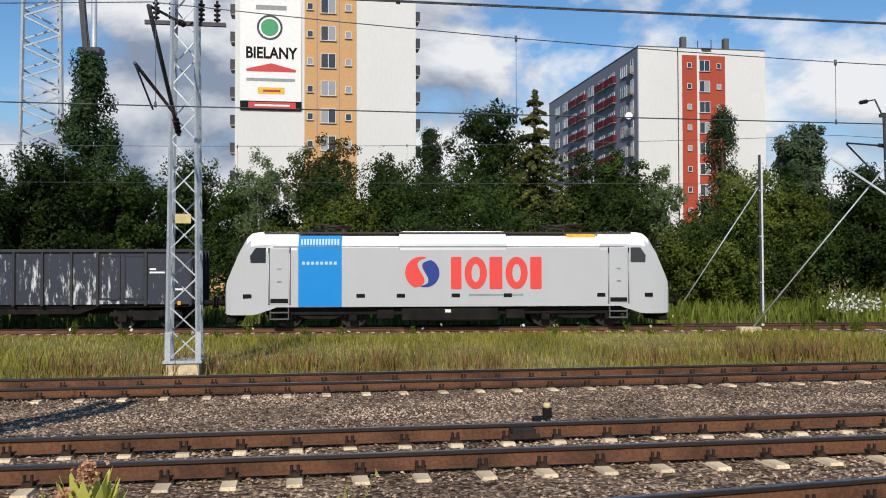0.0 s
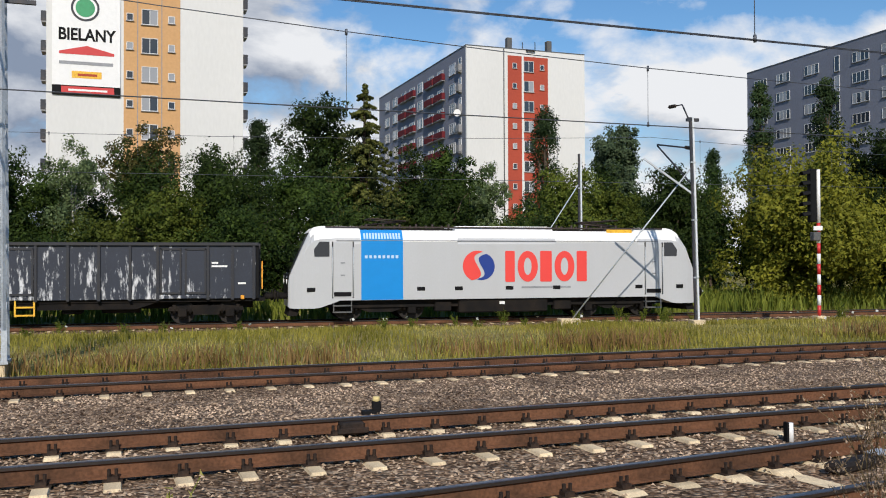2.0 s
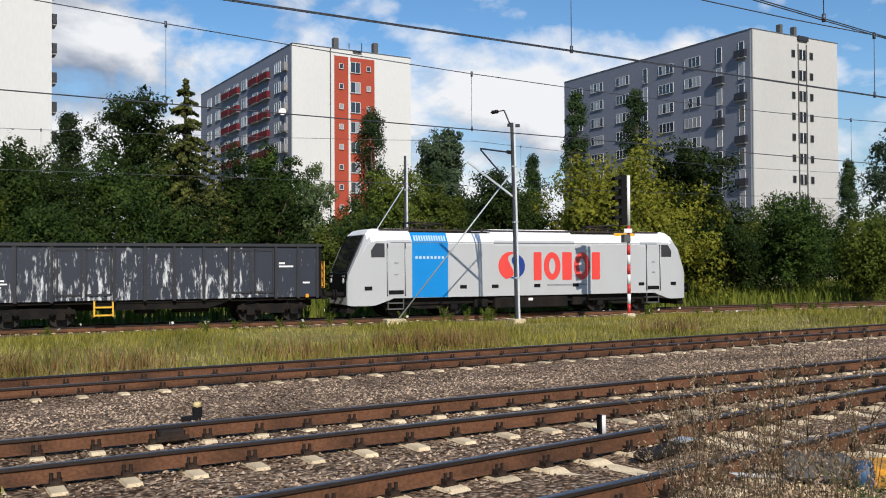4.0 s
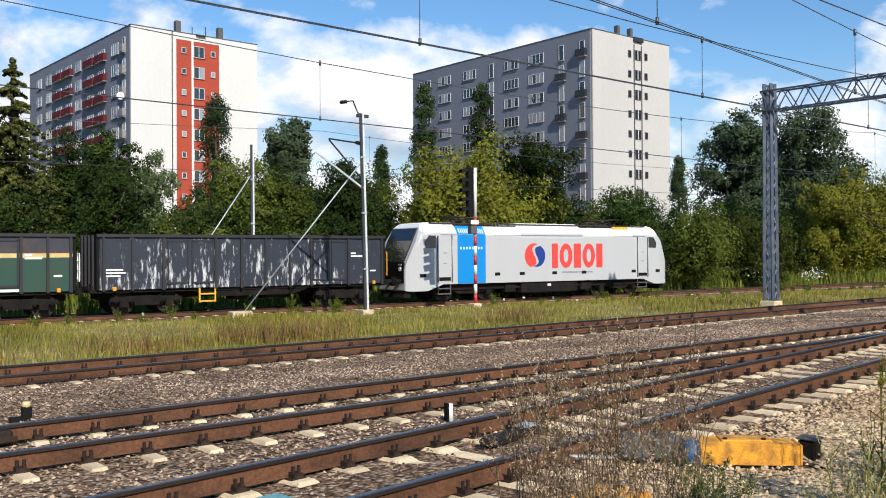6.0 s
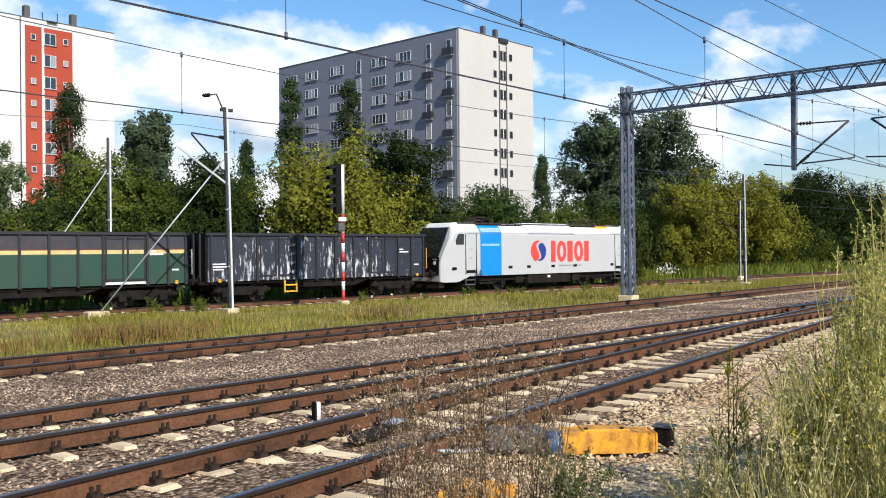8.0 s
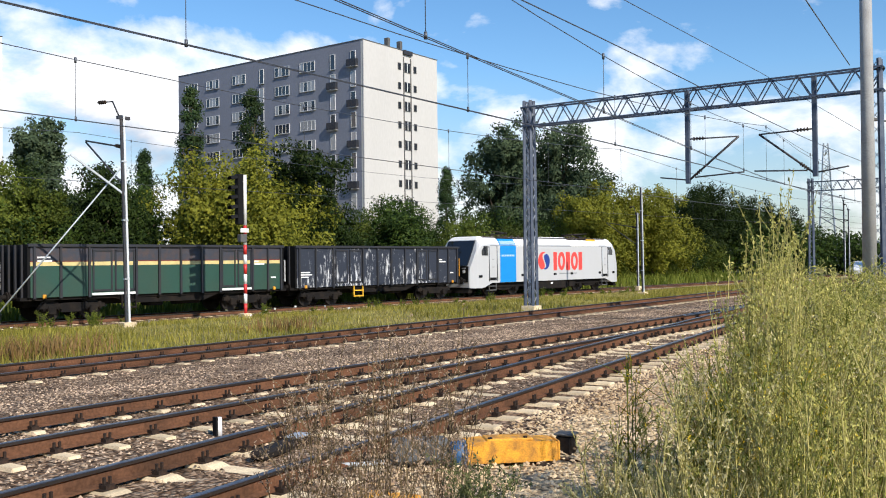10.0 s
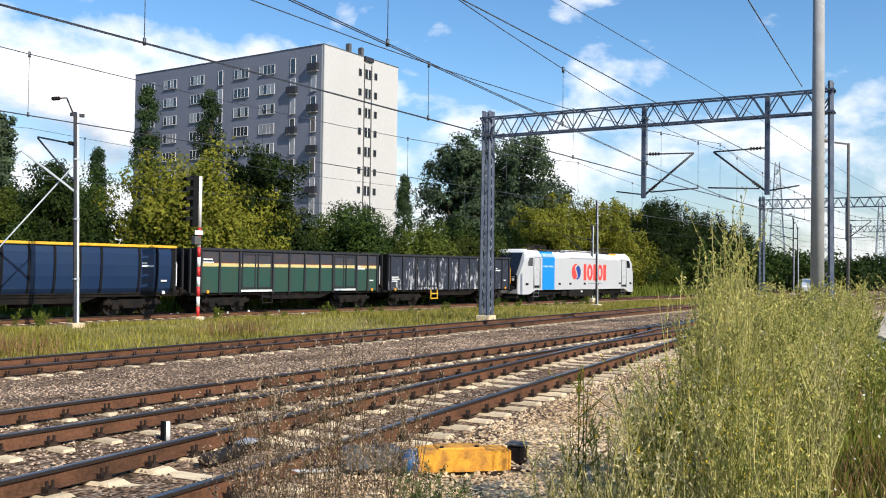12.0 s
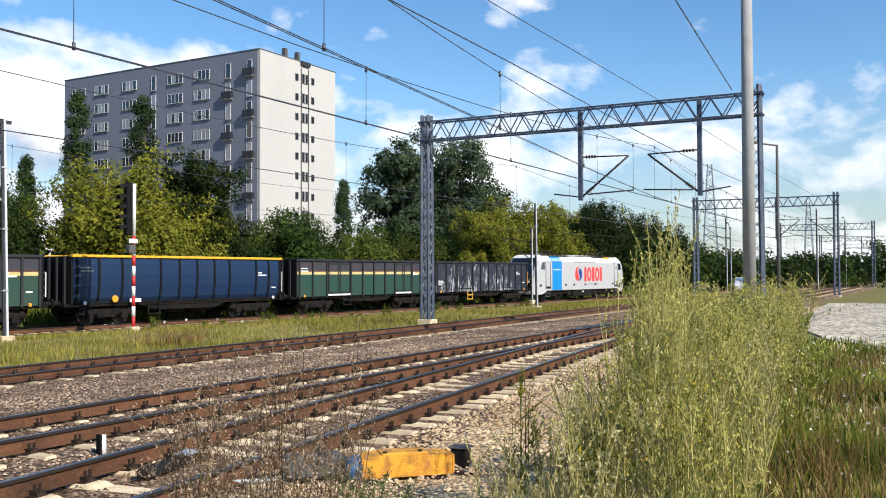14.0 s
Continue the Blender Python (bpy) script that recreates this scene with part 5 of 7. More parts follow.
TREES = [
    ("poplar", -21.2, 54.0, 15.5, 4.4), ("broad", -20.6, 45.6, 8.7, 6.8), ("broad", -17.4, 49.0, 8.1, 5.5),
    ("broad", -25.2, 47.8, 9.6, 6.7), ("broad", -14.9, 54.0, 8.2, 4.2), ("birch", -10.8, 52.9, 10.1, 3.8),
    ("rust", -8.5, 63.4, 12.2, 5.2), ("bush", -5.3, 48.7, 6.5, 4.6), ("broad", -3.6, 61.9, 10.3, 4.6),
    ("poplar", -0.9, 68.0, 12.9, 3.2), ("broad", 4.0, 69.9, 15.2, 8.2), ("spruce", 5.6, 55.0, 13.2, 8.4),
    ("broad", 12.0, 62.9, 10.9, 4.8), ("birch", 13.1, 54.4, 9.2, 3.0), ("poplar", 21.2, 68.8, 14.7, 3.8),
    ("bush", 16.1, 49.5, 7.9, 5.2), ("aspen", 28.3, 70.5, 14.6, 6.4), ("bush", 18.9, 48.4, 6.9, 3.6),
    ("broad", 23.8, 51.8, 8.4, 4.8), ("poplar", 32.1, 62.2, 10.7, 1.7), ("broad", 26.7, 56.0, 8.6, 4.0),
    ("poplar", 41.0, 71.0, 17.9, 3.0), ("poplar", 44.3, 66.6, 17.5, 3.2), ("lime", 29.3, 46.0, 8.4, 11.2),
    ("broad", 37.9, 51.6, 10.6, 6.6), ("broad", 36.7, 45.9, 6.3, 5.5), ("broad", 41.5, 45.4, 6.7, 6.0),
    ("poplar", 61.6, 60.1, 11.3, 2.1), ("aspen", 69.4, 60.3, 16.9, 8.2), ("aspen", 74.3, 56.0, 17.4, 11.0), ("aspen", 71.8, 58.4, 16.4, 8.5),
    ("bush", 45.2, 42.5, 5.4, 5.4), ("bush", 52.9, 43.4, 5.0, 6.0), ("lime", 66.7, 47.2, 7.9, 7.5),
    ("lime", 76.2, 51.8, 9.8, 10.0), ("broad", 104.8, 58.3, 11.2, 9.5), ("broad", 136.9, 66.4, 10.1, 10.3),
    ("lime", 83.0, 51.0, 9.6, 9.5), ("broad", 101.5, 54.0, 11.3, 10.0), ("broad", 107.2, 54.0, 11.0, 9.5), ("broad", 113.0, 53.2, 10.2, 9.0), ("bush", 119.0, 52.5, 8.6, 9.0), ("bush", 86.6, 52.0, 5.5, 7.5), ("bush", 12.4, 47.6, 4.3, 4.8), ("bush", 15.2, 47.4, 3.8, 4.6),
]
WORDS = {"poplar": "slender dark columnar poplar", "broad": "dense dark green broadleaf tree", "birch": "pale birch with drooping twigs", "rust": "tree with browning foliage",
         "bush": "light green leafy bush", "spruce": "dark layered spruce with yellowish tips", "aspen": "tall grey-green aspen with open crown", "lime": "rounded yellow-green tree"}
for kind, x, y, h, w in TREES:
    shape = "broad" if kind in ("rust", "aspen") else kind
    n = int(6400 + 340 * h * (w ** 0.5) / 2) 
    tree(shape, x, y, h, w, WORDS[kind] + " behind the far track", min(13500, n) if kind != "lime" else 19000, LEAF["poplar" if kind == "aspen" and x < 0 else kind], 1.35 if kind == "aspen" else 1.25 if kind == "lime" else 1.2 if h > 9.5 and kind == "broad" else 1.0)

# an unbroken belt of lower trees and shrubs along the far side of the line
for i in range(46):
    x = -36 + i * 3.1 + rng.uniform(-0.8, 0.8)
    y = 46.5 + 0.054 * x + rng.uniform(0.0, 3.5) + (1.5 if 20 < x < 34 else 0)
    h = rng.uniform(3.6, 5.8) * (1.0 if x < 55 else 0.85)
    tree("bush", x, y, h, h * rng.uniform(0.85, 1.15), "shrub in the hedge behind the far track", 3600, LEAF["broad" if rng.uniform() < 0.6 else "bush"])
for i in range(16):
    x = 38 + i * 4.4 + rng.uniform(-1, 1)
    h = rng.uniform(4.6, 6.6)
    tree("bush", x, 50.5 + 0.054 * x + rng.uniform(-1, 2), h, h * 1.05, "dense shrub in the hedge behind the far track", 3400, LEAF["broad" if rng.uniform() < 0.5 else "bush"], 1.25)
for i in range(26):
    x = -34 + i * 4.6 + rng.uniform(-1, 1)
    y = 56 + 0.05 * x + rng.uniform(-2, 4)
    az = math.degrees(math.atan2(x, y))
    h = rng.uniform(6.5, 8.2) + (1.5 if az < 11 and not -13.5 < az < -9 else 0.0)
    tree("broad", x, y, h, h * 0.75, "dark tree in the belt behind the far track", 3600, LEAF["broad"])

# darker trees that close the gaps between the crowns
for x, y, h, w in ((-3.6, 57.0, 9.6, 5.0), (1.2, 60.0, 9.8, 5.2), (-0.8, 53.5, 7.6, 4.6), (9.2, 60.5, 10.2, 5.6), (-7.4, 56.5, 8.6, 4.4), (-16.0, 58.0, 9.8, 5.6), (-27.5, 52.5, 10.4, 6.4), (22.6, 58.5, 9.4, 5.0), (30.5, 61.0, 9.2, 5.4), (10.6, 52.5, 7.4, 4.2), (-12.7, 56.5, 8.6, 3.8), (-9.9, 55.0, 7.0, 3.2)):
    tree("broad", x, y, h, w, "dark broadleaf tree standing close in the belt", 5200, LEAF["broad"])

# ---------------------------------------------------------------- masts, gantries and wires
def lattice(m, a, b, w0, w1, panels, leg=0.06, lace=0.028, sides=4):
    """An upright four-legged lattice from a to b, square, with zigzag lacing."""
    a, b = Vector(a), Vector(b)
    corner = [(-1, -1), (1, -1), (1, 1), (-1, 1)]

    def at(q, k):
        w = (w0 + (w1 - w0) * q) / 2
        p = a + (b - a) * q
        return p + Vector((corner[k][0] * w, corner[k][1] * w, 0))
    for k in range(4):
        m.bar(at(0, k), at(1, k), leg)
    for i in range(panels):
        q0, q1 = i / panels, (i + 1) / panels
        for k in range(sides):
            j = (k + 1) % 4
            if (i + k) % 2:
                k, j = j, k
            m.bar(at(q0, k), at(q1, j), lace)
    return m


def beam_lattice(m, a, b, depth, width, panels, leg=0.07, lace=0.04):
    """A level lattice beam whose upper edge runs from a to b."""
    a, b = Vector(a), Vector(b)
    d = (b - a).normalized()
    s = Vector((-d.y, d.x, 0)) * width / 2
    dn = Vector((0, 0, -depth))
    for side in (s, -s):
        m.bar(a + side, b + side, leg)
        m.bar(a + side + dn, b + side + dn, leg)
        for i in range(panels):
            p, q, r = a + (b - a) * (i / panels), a + (b - a) * ((i + 0.5) / panels), a + (b - a) * ((i + 1) / panels)
            m.bar(p + side, q + side + dn, lace).bar(q + side + dn, r + side, lace)
    for i in range(panels + 1):
        p = a + (b - a) * (i / panels)
        m.bar(p + s, p - s, lace).bar(p + s + dn, p - s + dn, lace)
    return m


def insulator(m, a, b):
    a, b = Vector(a), Vector(b)
    m.rod(a, b, 0.03, n=6)
    for q in (0.2, 0.4, 0.6, 0.8):
        p = a + (b - a) * q
        d = (b - a).normalized() * 0.02
        m.rod(p - d, p + d, 0.075, n=8)


def lattice_mast(x, y, z0, top, deg, label, arms=True, leg=0.075, lace=0.03):
    t = thing("catenary_mast", pose(x, y, z0, 0, 0, deg), label, "catenary mast", "masts along the line")
    part("footing", Mesh().box(-0.36, 0.36, -0.36, 0.36, -0.2, 0.30, 0.02), M_CONCRETE, t, "square pale concrete footing")
    m = Mesh()
    m.box(-0.42, 0.42, -0.40, 0.40, 0.30, 0.36)
    part("base_plate", m, M_STEEL, t)
    part("lattice_shaft", lattice(Mesh(), (0, 0, 0.36), (0, 0, top), 0.66, 0.48, 15, leg, lace), M_STEEL, t, "light blue-grey lattice shaft")
    for sx in (-1, 1):
        part("foot_gusset", Mesh().box(sx * 0.33 - 0.05, sx * 0.33 + 0.07, -0.38, -0.33, 0.36, 1.0), M_STEEL, t)
    part("warning_plate", Mesh().box(-0.17, 0.17, -0.36, -0.33, 3.42, 3.63), M_WCREAM, t, "small pale yellow plate")
    if arms:
        m = Mesh()
        m.rod((-0.1, -0.3, 5.4), (-0.30, -3.3, 7.45), 0.045, n=7)
        m.rod((0.0, -0.3, 7.9), (-0.30, -3.3, 7.45), 0.03, n=6)
        m.rod((-0.1, -0.9, 5.75), (-0.45, -3.9, 6.2), 0.035, n=6)
        m.rod((-0.45, -3.9, 6.2), (-0.3, -2.7, 5.55), 0.02, n=5)
        part("cantilever", m, M_DARKSTEEL, t, "dark cantilever tubes")
        for a, b in [((-0.1, -0.3, 5.4), (-0.13, -0.8, 5.74)), ((0, -0.3, 7.9), (-0.05, -0.8, 7.82))] + [((sx, 0, 8.0), (sx, 0, 8.55)) for sx in (-0.65, -0.3, 0.35, 0.7)]:
            m = Mesh()
            insulator(m, a, b)
            part("insulator", m, M_FASTEN, t, "dark ribbed insulator")
        part("cross_arm", Mesh().bar((-0.9, 0, 8.0), (0.9, 0, 8.0), 0.09), M_DARKSTEEL, t)
        part("cross_arm", Mesh().bar((-0.8, 0, top - 0.5), (0.8, 0, top - 0.5), 0.07), M_STEEL, t)
    return t


lattice_mast(-5.86, 20.6, -0.5, 9.6, A_DEG, "light grey lattice mast on a square concrete footing")
lattice_mast(-7.0, 4.0, -0.3, 8.4, A_DEG, "lattice mast of the near side casting its shadow on the ballast", False, 0.14, 0.08)

GANTRY_PITCH = 53.0


def gantry(x, y, deg, span, first):
    """A portal over the two running lines: local -y runs from the far post to the near one."""
    t = thing("catenary_gantry", pose(x, y, -0.45, 0, 0, deg), "blue-grey lattice portal with hanging supports over the tracks" if first else "distant lattice portal over the tracks", "catenary gantry", "portals along the line")
    for yy in (0.0, -span):
        part("footing", Mesh().box(-0.35, 0.35, yy - 0.35, yy + 0.35, -0.2, 0.2, 0.02), M_CONCRETE, t)
        me = lattice(Mesh(), (0, yy, 0.2), (0, yy, 9.65), 0.40, 0.32, 20, 0.125, 0.026).data("post", M_STEELBLUE, M_STEEL)
        # lacing bars get pale steel: the sunlight on them is put into the colour
        for p in me.polygons:
            p.material_index = 0 if p.index < 24 else 1
        part("post", me, None, t, "blue-grey lattice post, its lacing paled as if sunlit")
    part("cross_beam", beam_lattice(Mesh(), (0, 0.3, 9.32), (0, -span - 0.3, 9.32), 0.85, 0.5, 15), M_STEELBLUE, t, "lattice cross beam")
    for yy, lean in ((-7.45, 1), (-12.45, -1)):
        h = part("hanging_support", Mesh().box(-0.09, 0.09, yy - 0.09, yy + 0.09, 5.4, 9.3, 0.01), M_STEELBLUE, t)
        m = Mesh()
        m.rod((0, yy, 5.5), (0, yy - lean * 2.1, 7.2), 0.045, n=6)
        m.rod((0, yy, 7.25), (0, yy - lean * 2.1, 7.2), 0.03, n=6)
        m.rod((0, yy - lean * 0.3, 5.65), (0, yy - lean * 2.3, 5.75), 0.03, n=6)
        m.rod((0, yy, 5.55), (0, yy + lean * 1.2, 5.72), 0.03, n=6)
        part("cantilever", m, M_DARKSTEEL, t)
        for a, b in (((0, yy - lean * 0.15, 7.25), (0, yy - lean * 0.75, 7.24)), ((0, yy - lean * 0.2, 5.65), (0, yy - lean * 0.6, 5.98))):
            m = Mesh()
            insulator(m, a, b)
            part("insulator", m, M_FASTEN, t)
    return t


M_STEELBLUE = mat("blue_grey_painted_steel", (0.050, 0.068, 0.11), 0.5, 0.25, vary=0.2, scale=2, second=(0.14, 0.16, 0.20), amount=0.6)
c9, s9 = math.cos(radians(B_DEG)), math.sin(radians(B_DEG))
for i in range(5):
    gantry(32.7 + i * GANTRY_PITCH * c9, 26.5 + i * GANTRY_PITCH * s9, B_DEG + 1.5, 14.6 if i == 0 else 12.6, i == 0)


def slim_mast(x, y, top, lean, label, bracket=True, r=0.095):
    t = thing("slim_mast", pose(x, y, -0.45), label, "catenary mast", "masts along the line")
    part("footing", Mesh().box(-0.25, 0.25, -0.25, 0.25, -0.2, 0.12, 0.02), M_CONCRETE, t)
    # sun and shade on the shaft are put in as a pale and a dark strip
    part("shaft", Mesh().bar((r * 0.6, -0.02, 0.1), (lean + r * 0.5, -0.02, top), r * 0.95, r * 0.8), M_SUNLITSTEEL, t, "sunlit side of the shaft as a paler strip")
    part("shaft_shade", Mesh().bar((-r * 0.65, -0.01, 0.1), (lean - r * 0.55, -0.01, top), r * 0.8, r * 0.8), M_DARKSTEEL, t, "shaded web of the shaft as a dark strip")
    for z in (0.22, 0.5, 0.78):
        part("shaft_collar", Mesh().box(lean * z - r * 1.02, lean * z + r * 1.1, -0.03 - r * 0.6, r * 0.6, top * z - 0.03, top * z + 0.03), M_STEEL, t)
    if bracket:
        m = Mesh()
        m.rod((lean, 0, top - 1.2), (lean - 0.15, 2.8, top - 0.7), 0.035, n=6).rod((lean, 0, top - 2.6), (lean - 0.15, 2.8, top - 0.75), 0.035, n=6)
        m.rod((lean, 0, top - 0.3), (lean - 0.32, 0.1, top + 0.5), 0.03, n=6).rod((lean - 0.32, 0.1, top + 0.5), (lean - 0.55, 0.1, top + 0.45), 0.025, n=6)
        m.bar((lean - 0.2, 0, top - 0.1), (lean + 0.3, 0, top - 0.1), 0.12)
        part("bracket", m, M_DARKSTEEL, t, "dark bracket arms")
        for a, b in (((lean, 0, top - 1.2), (lean - 0.03, 0.5, top - 1.1)), ((lean - 0.55, 0.1, top + 0.45), (lean - 0.9, 0.1, top + 0.38))):
            m = Mesh()
            insulator(m, a, b)
            part("insulator", m, M_FASTEN, t)
    return t


slim_mast(16.14, 32.67, 7.95, -0.17, "slim pale steel mast with bracket beside the far track")
slim_mast(15.05, 42.98, 7.75, 0.0, "plain pale post behind the far track", False)
slim_mast(51.86, 32.6, 7.0, -0.1, "pale post standing between the tracks", False)
slim_mast(62.9, 40.0, 6.0, 0.0, "thin pale post with a short arm behind the far track", True, 0.1)
slim_mast(103.0, 38.9, 8.6, 0.0, "distant pale mast among the far tracks", True, 0.13)
slim_mast(96.5, 27.0, 8.8, 0.0, "distant pale mast among the far tracks", False, 0.13)
slim_mast(136.0, 34.2, 9.6, 0.0, "distant pale mast among the far tracks", True, 0.15)
slim_mast(96.0, 35.8, 7.2, 0.0, "distant pale mast beside the far track", True, 0.1)


def guy(a, b, label):
    t = thing("guy_rod", pose(*b), label, "guy rod")
    d = Vector(a) - Vector(b)
    part("rod", Mesh().rod((0, 0, 0), d, 0.028, n=6), M_STEEL, t)
    part("anchor_block", Mesh().box(-0.45, 0.35, -0.3, 0.3, -0.25, 0.14, 0.03), M_CONCRETE, t, "low concrete anchor block")


guy((16.0, 32.67, 5.6), (11.6, 34.4, -0.45), "steel guy rod from a mast to its anchor block")
guy((15.05, 42.98, 5.9), (11.0, 43.6, -0.45), "steel guy rod of the post behind the track")
part("brace", Mesh().bar((14.1, 32.9, 5.9), (16.05, 32.67, 4.5), 0.07), M_STEEL, bpy.data.objects["slim_mast"], at=pose(-16.14, -32.67, 0.45))


def signal_post():
    t = thing("railway_signal", pose(21.89, 33.48, -0.45), "colour-light signal with black head on a red and white banded post", "railway signal")
    part("foot", Mesh().box(-0.2, 0.2, -0.2, 0.2, -0.2, 0.15, 0.02), M_CONCRETE, t)
    bands = 9
    for k in range(bands):
        z0, z1 = 0.15 + k * 0.42, 0.15 + (k + 1) * 0.42
        part("band", Mesh().rod((0, 0, z0), (0, 0, z1), 0.075, n=12), M_RED if k % 2 == 0 else M_WHITE, t)
    part("post_top", Mesh().rod((0, 0, 0.15 + bands * 0.42), (0, 0, 6.1), 0.085, n=12), M_WHITE, t, "white upper post")
    head = part("signal_head", Mesh().box(-0.42, -0.13, -0.14, 0.14, 3.95, 6.12, 0.03), M_BLACK, t, "black lamp housing")
    for k in range(5):
        z = 4.2 + k * 0.42
        m = Mesh()
        v, n = [], 10
        for xx in (-0.42, -0.75):
            v += [(xx, 0.16 * math.cos(math.pi * i / (n - 1)), z + 0.05 + 0.15 * math.sin(math.pi * i / (n - 1)) - (0.06 if xx < -0.5 else 0)) for i in range(n)]
        f = [(i, i + 1, n + i + 1, n + i) for i in range(n - 1)]
        v += [(a, b * 0.9, c - 0.015) for a, b, c in v]
        f += [(2 * n + i, 3 * n + i, 3 * n + i + 1, 2 * n + i + 1) for i in range(n - 1)] + [(n + i, n + i + 1, 3 * n + i + 1, 3 * n + i) for i in range(n - 1)]
        part("lamp_hood", m.add(v, f), M_BLACK, head)
    part("number_plate", Mesh().box(-0.28, 0.12, -0.1, -0.08, 3.62, 3.8), M_WHITE, t, "small white plate")
    part("relay_box", Mesh().box(-0.3, 0.02, -0.14, 0.14, 3.2, 3.55, 0.02), M_GREY, t)
    return t


signal_post()


def concrete_pole():
    t = thing("concrete_pole", pose(27.0, 9.5, -0.3), "thick round grey concrete pole standing in tall weeds", "pole")
    part("shaft", Mesh().rod((0, 0, 0), (0.05, 0, 13.5), 0.20, 0.15, n=20), M_POLE, t)
    part("collar", Mesh().rod((0, 0, 0), (0, 0, 1.5), 0.235, 0.225, n=20), M_POLE, t, "thicker foot sleeve")


concrete_pole()


def lamp_post(x, y, h):
    t = thing("street_lamp", pose(x, y, -0.2), "tall thin dark lamp post with a short arm", "street lamp")
    part("shaft", Mesh().rod((0, 0, 0), (0, 0, h), 0.10, 0.07, n=10), M_GREY, t)
    part("arm", Mesh().bar((0, 0, h - 0.05), (-0.9, 0.9, h + 0.08), 0.08), M_GREY, t)
    part("lamp_head", Mesh().box(-1.4, -0.8, 0.75, 1.05, h + 0.02, h + 0.16, 0.02), M_GREY, t)


lamp_post(50.0, 16.0, 9.0)
lamp_post(120.0, 24.0, 9.0)


def wires():
    # local u along a line; supports fix the height of the carrying cable
    def catenary(line, zc, zm, supports, u0, u1, label, sag=0.75):
        t = thing("overhead_line", Matrix.Identity(4), label, "overhead line", "overhead lines")
        pts, drops = [], []
        for a, b in zip(supports, supports[1:]):
            for k in range(12):
                q = k / 12
                pts.append((a + (b - a) * q, zm - sag * 4 * q * (1 - q)))
        pts.append((supports[-1], zm))
        part("carrying_cable", Mesh().line([(*line(u), z) for u, z in pts], 0.010, 4), M_WIRE, t)
        us = [supports[0] + 9 * i for i in range(int((supports[-1] - supports[0]) / 9))]
        for off in (-0.025, 0.025):
            part("contact_wire", Mesh().line([(*line(u, off), zc) for u in us], 0.008, 4), M_WIRE, t)
        for u in np.arange(supports[0] + 3.5, supports[-1], 7.0):
            z = np.interp(u, [p[0] for p in pts], [p[1] for p in pts])
            m = Mesh().rod((*line(u), zc), (*line(u), z), 0.006, n=4)
            m.rod((*line(u), z - 0.07), (*line(u), z + 0.05), 0.028, n=5).rod((*line(u), zc - 0.03), (*line(u), zc + 0.07), 0.025, n=5)
            part("dropper", m, M_WIRE, t)

    catenary(LINE_A, 4.98, 6.95, [-58, -5.6, 36.3, 89.5, 142.5, 195], -58, 195, "sagging cable and contact wire over the second track")
    catenary(LINE_B, 4.86, 6.95, [-60, -12, 34.3, 87.5, 140.5, 193], -60, 190, "sagging cable and contact wires over the running track", 1.0)
    catenary(LINE_T, 5.5, 7.6, [-40, 17.0, 60.0, 98, 150], -40, 150, "wires over the far track", 0.6)
    side = lambda u, v=0.0: (u * math.cos(radians(14.5)), 4.7 + u * math.sin(radians(14.5)))
    t = thing("overhead_line", Matrix.Identity(4), "single dark feeder cable running to the portal", "overhead line", "overhead lines")
    part("feeder_cable", Mesh().line([(*side(-20 + 4 * i), 10.6 - 0.3 * math.sin(math.pi * i / 16)) for i in range(17)], 0.022, 5), M_WIRE, t)
    part("feeder_cable", Mesh().line([(*LINE_B(-20 + 6 * i), 8.95 - 0.15 * math.sin(math.pi * (i % 9) / 9)) for i in range(19)], 0.012, 5), M_WIRE, t)
    between = lambda x: (x, 19.0 + 0.1646 * (x - 34.1))
    t = thing("overhead_line", Matrix.Identity(4), "thick feeder cable strung between the portals", "overhead line", "overhead lines")
    spans = [(-19.0, 34.1), (34.1, 86.0), (86.0, 138.0)]
    pts = [(a + (b - a) * k / 12, 9.15 + (0.55 if a < 0 else -0.6) * 4 * k / 12 * (1 - k / 12) * 0.6) for a, b in spans for k in range(12)]
    part("feeder_cable", Mesh().line([(*between(x), z) for x, z in pts], 0.021, 5), M_WIRE, t)
    branch = lambda u, v=0.0: (line_c(u)[0], line_c(u)[1] + v)
    catenary(branch, 4.85, 6.75, [-30, -4, 35.0, 88], -30, 88, "cable and contact wires over the branch track")


wires()


def tower(x, y, h, w0, w1, label, arms=()):
    t = thing("lattice_tower", pose(x, y, -0.3, 0, 0, 25), label, "lattice tower")
    part("shaft", lattice(Mesh(), (0, 0, 0), (0, 0, h), w0, w1, int(h / (w0 * 0.36)), 0.24, 0.15), M_STEEL, t)
    for z, w in arms:
        part("arm", Mesh().bar((-w, 0, z), (0, 0, z + 0.9), 0.16).bar((w, 0, z), (0, 0, z + 0.9), 0.16).bar((-w, 0, z), (w, 0, z), 0.16), M_STEEL, t)


tower(-34.5, 77.7, 42, 3.6, 2.4, "tall light lattice radio tower behind the trees")
tower(225.0, 89.0, 30, 4.4, 1.0, "distant lattice power pylon with three arms", ((19, 6), (23.5, 8), (27.5, 5)))
tower(330.0, 95.0, 27, 3.6, 1.0, "far steel power pylon on the horizon", ((18, 5), (22.5, 6)))
t = thing("antenna_pole", pose(-24.7, 64.0, -0.3), "light steel pole with dark brace above the poplar", "pole")
part("shaft", Mesh().rod((0, 0, 0), (0, 0, 26), 0.22, 0.2, n=10), M_STEEL, t)
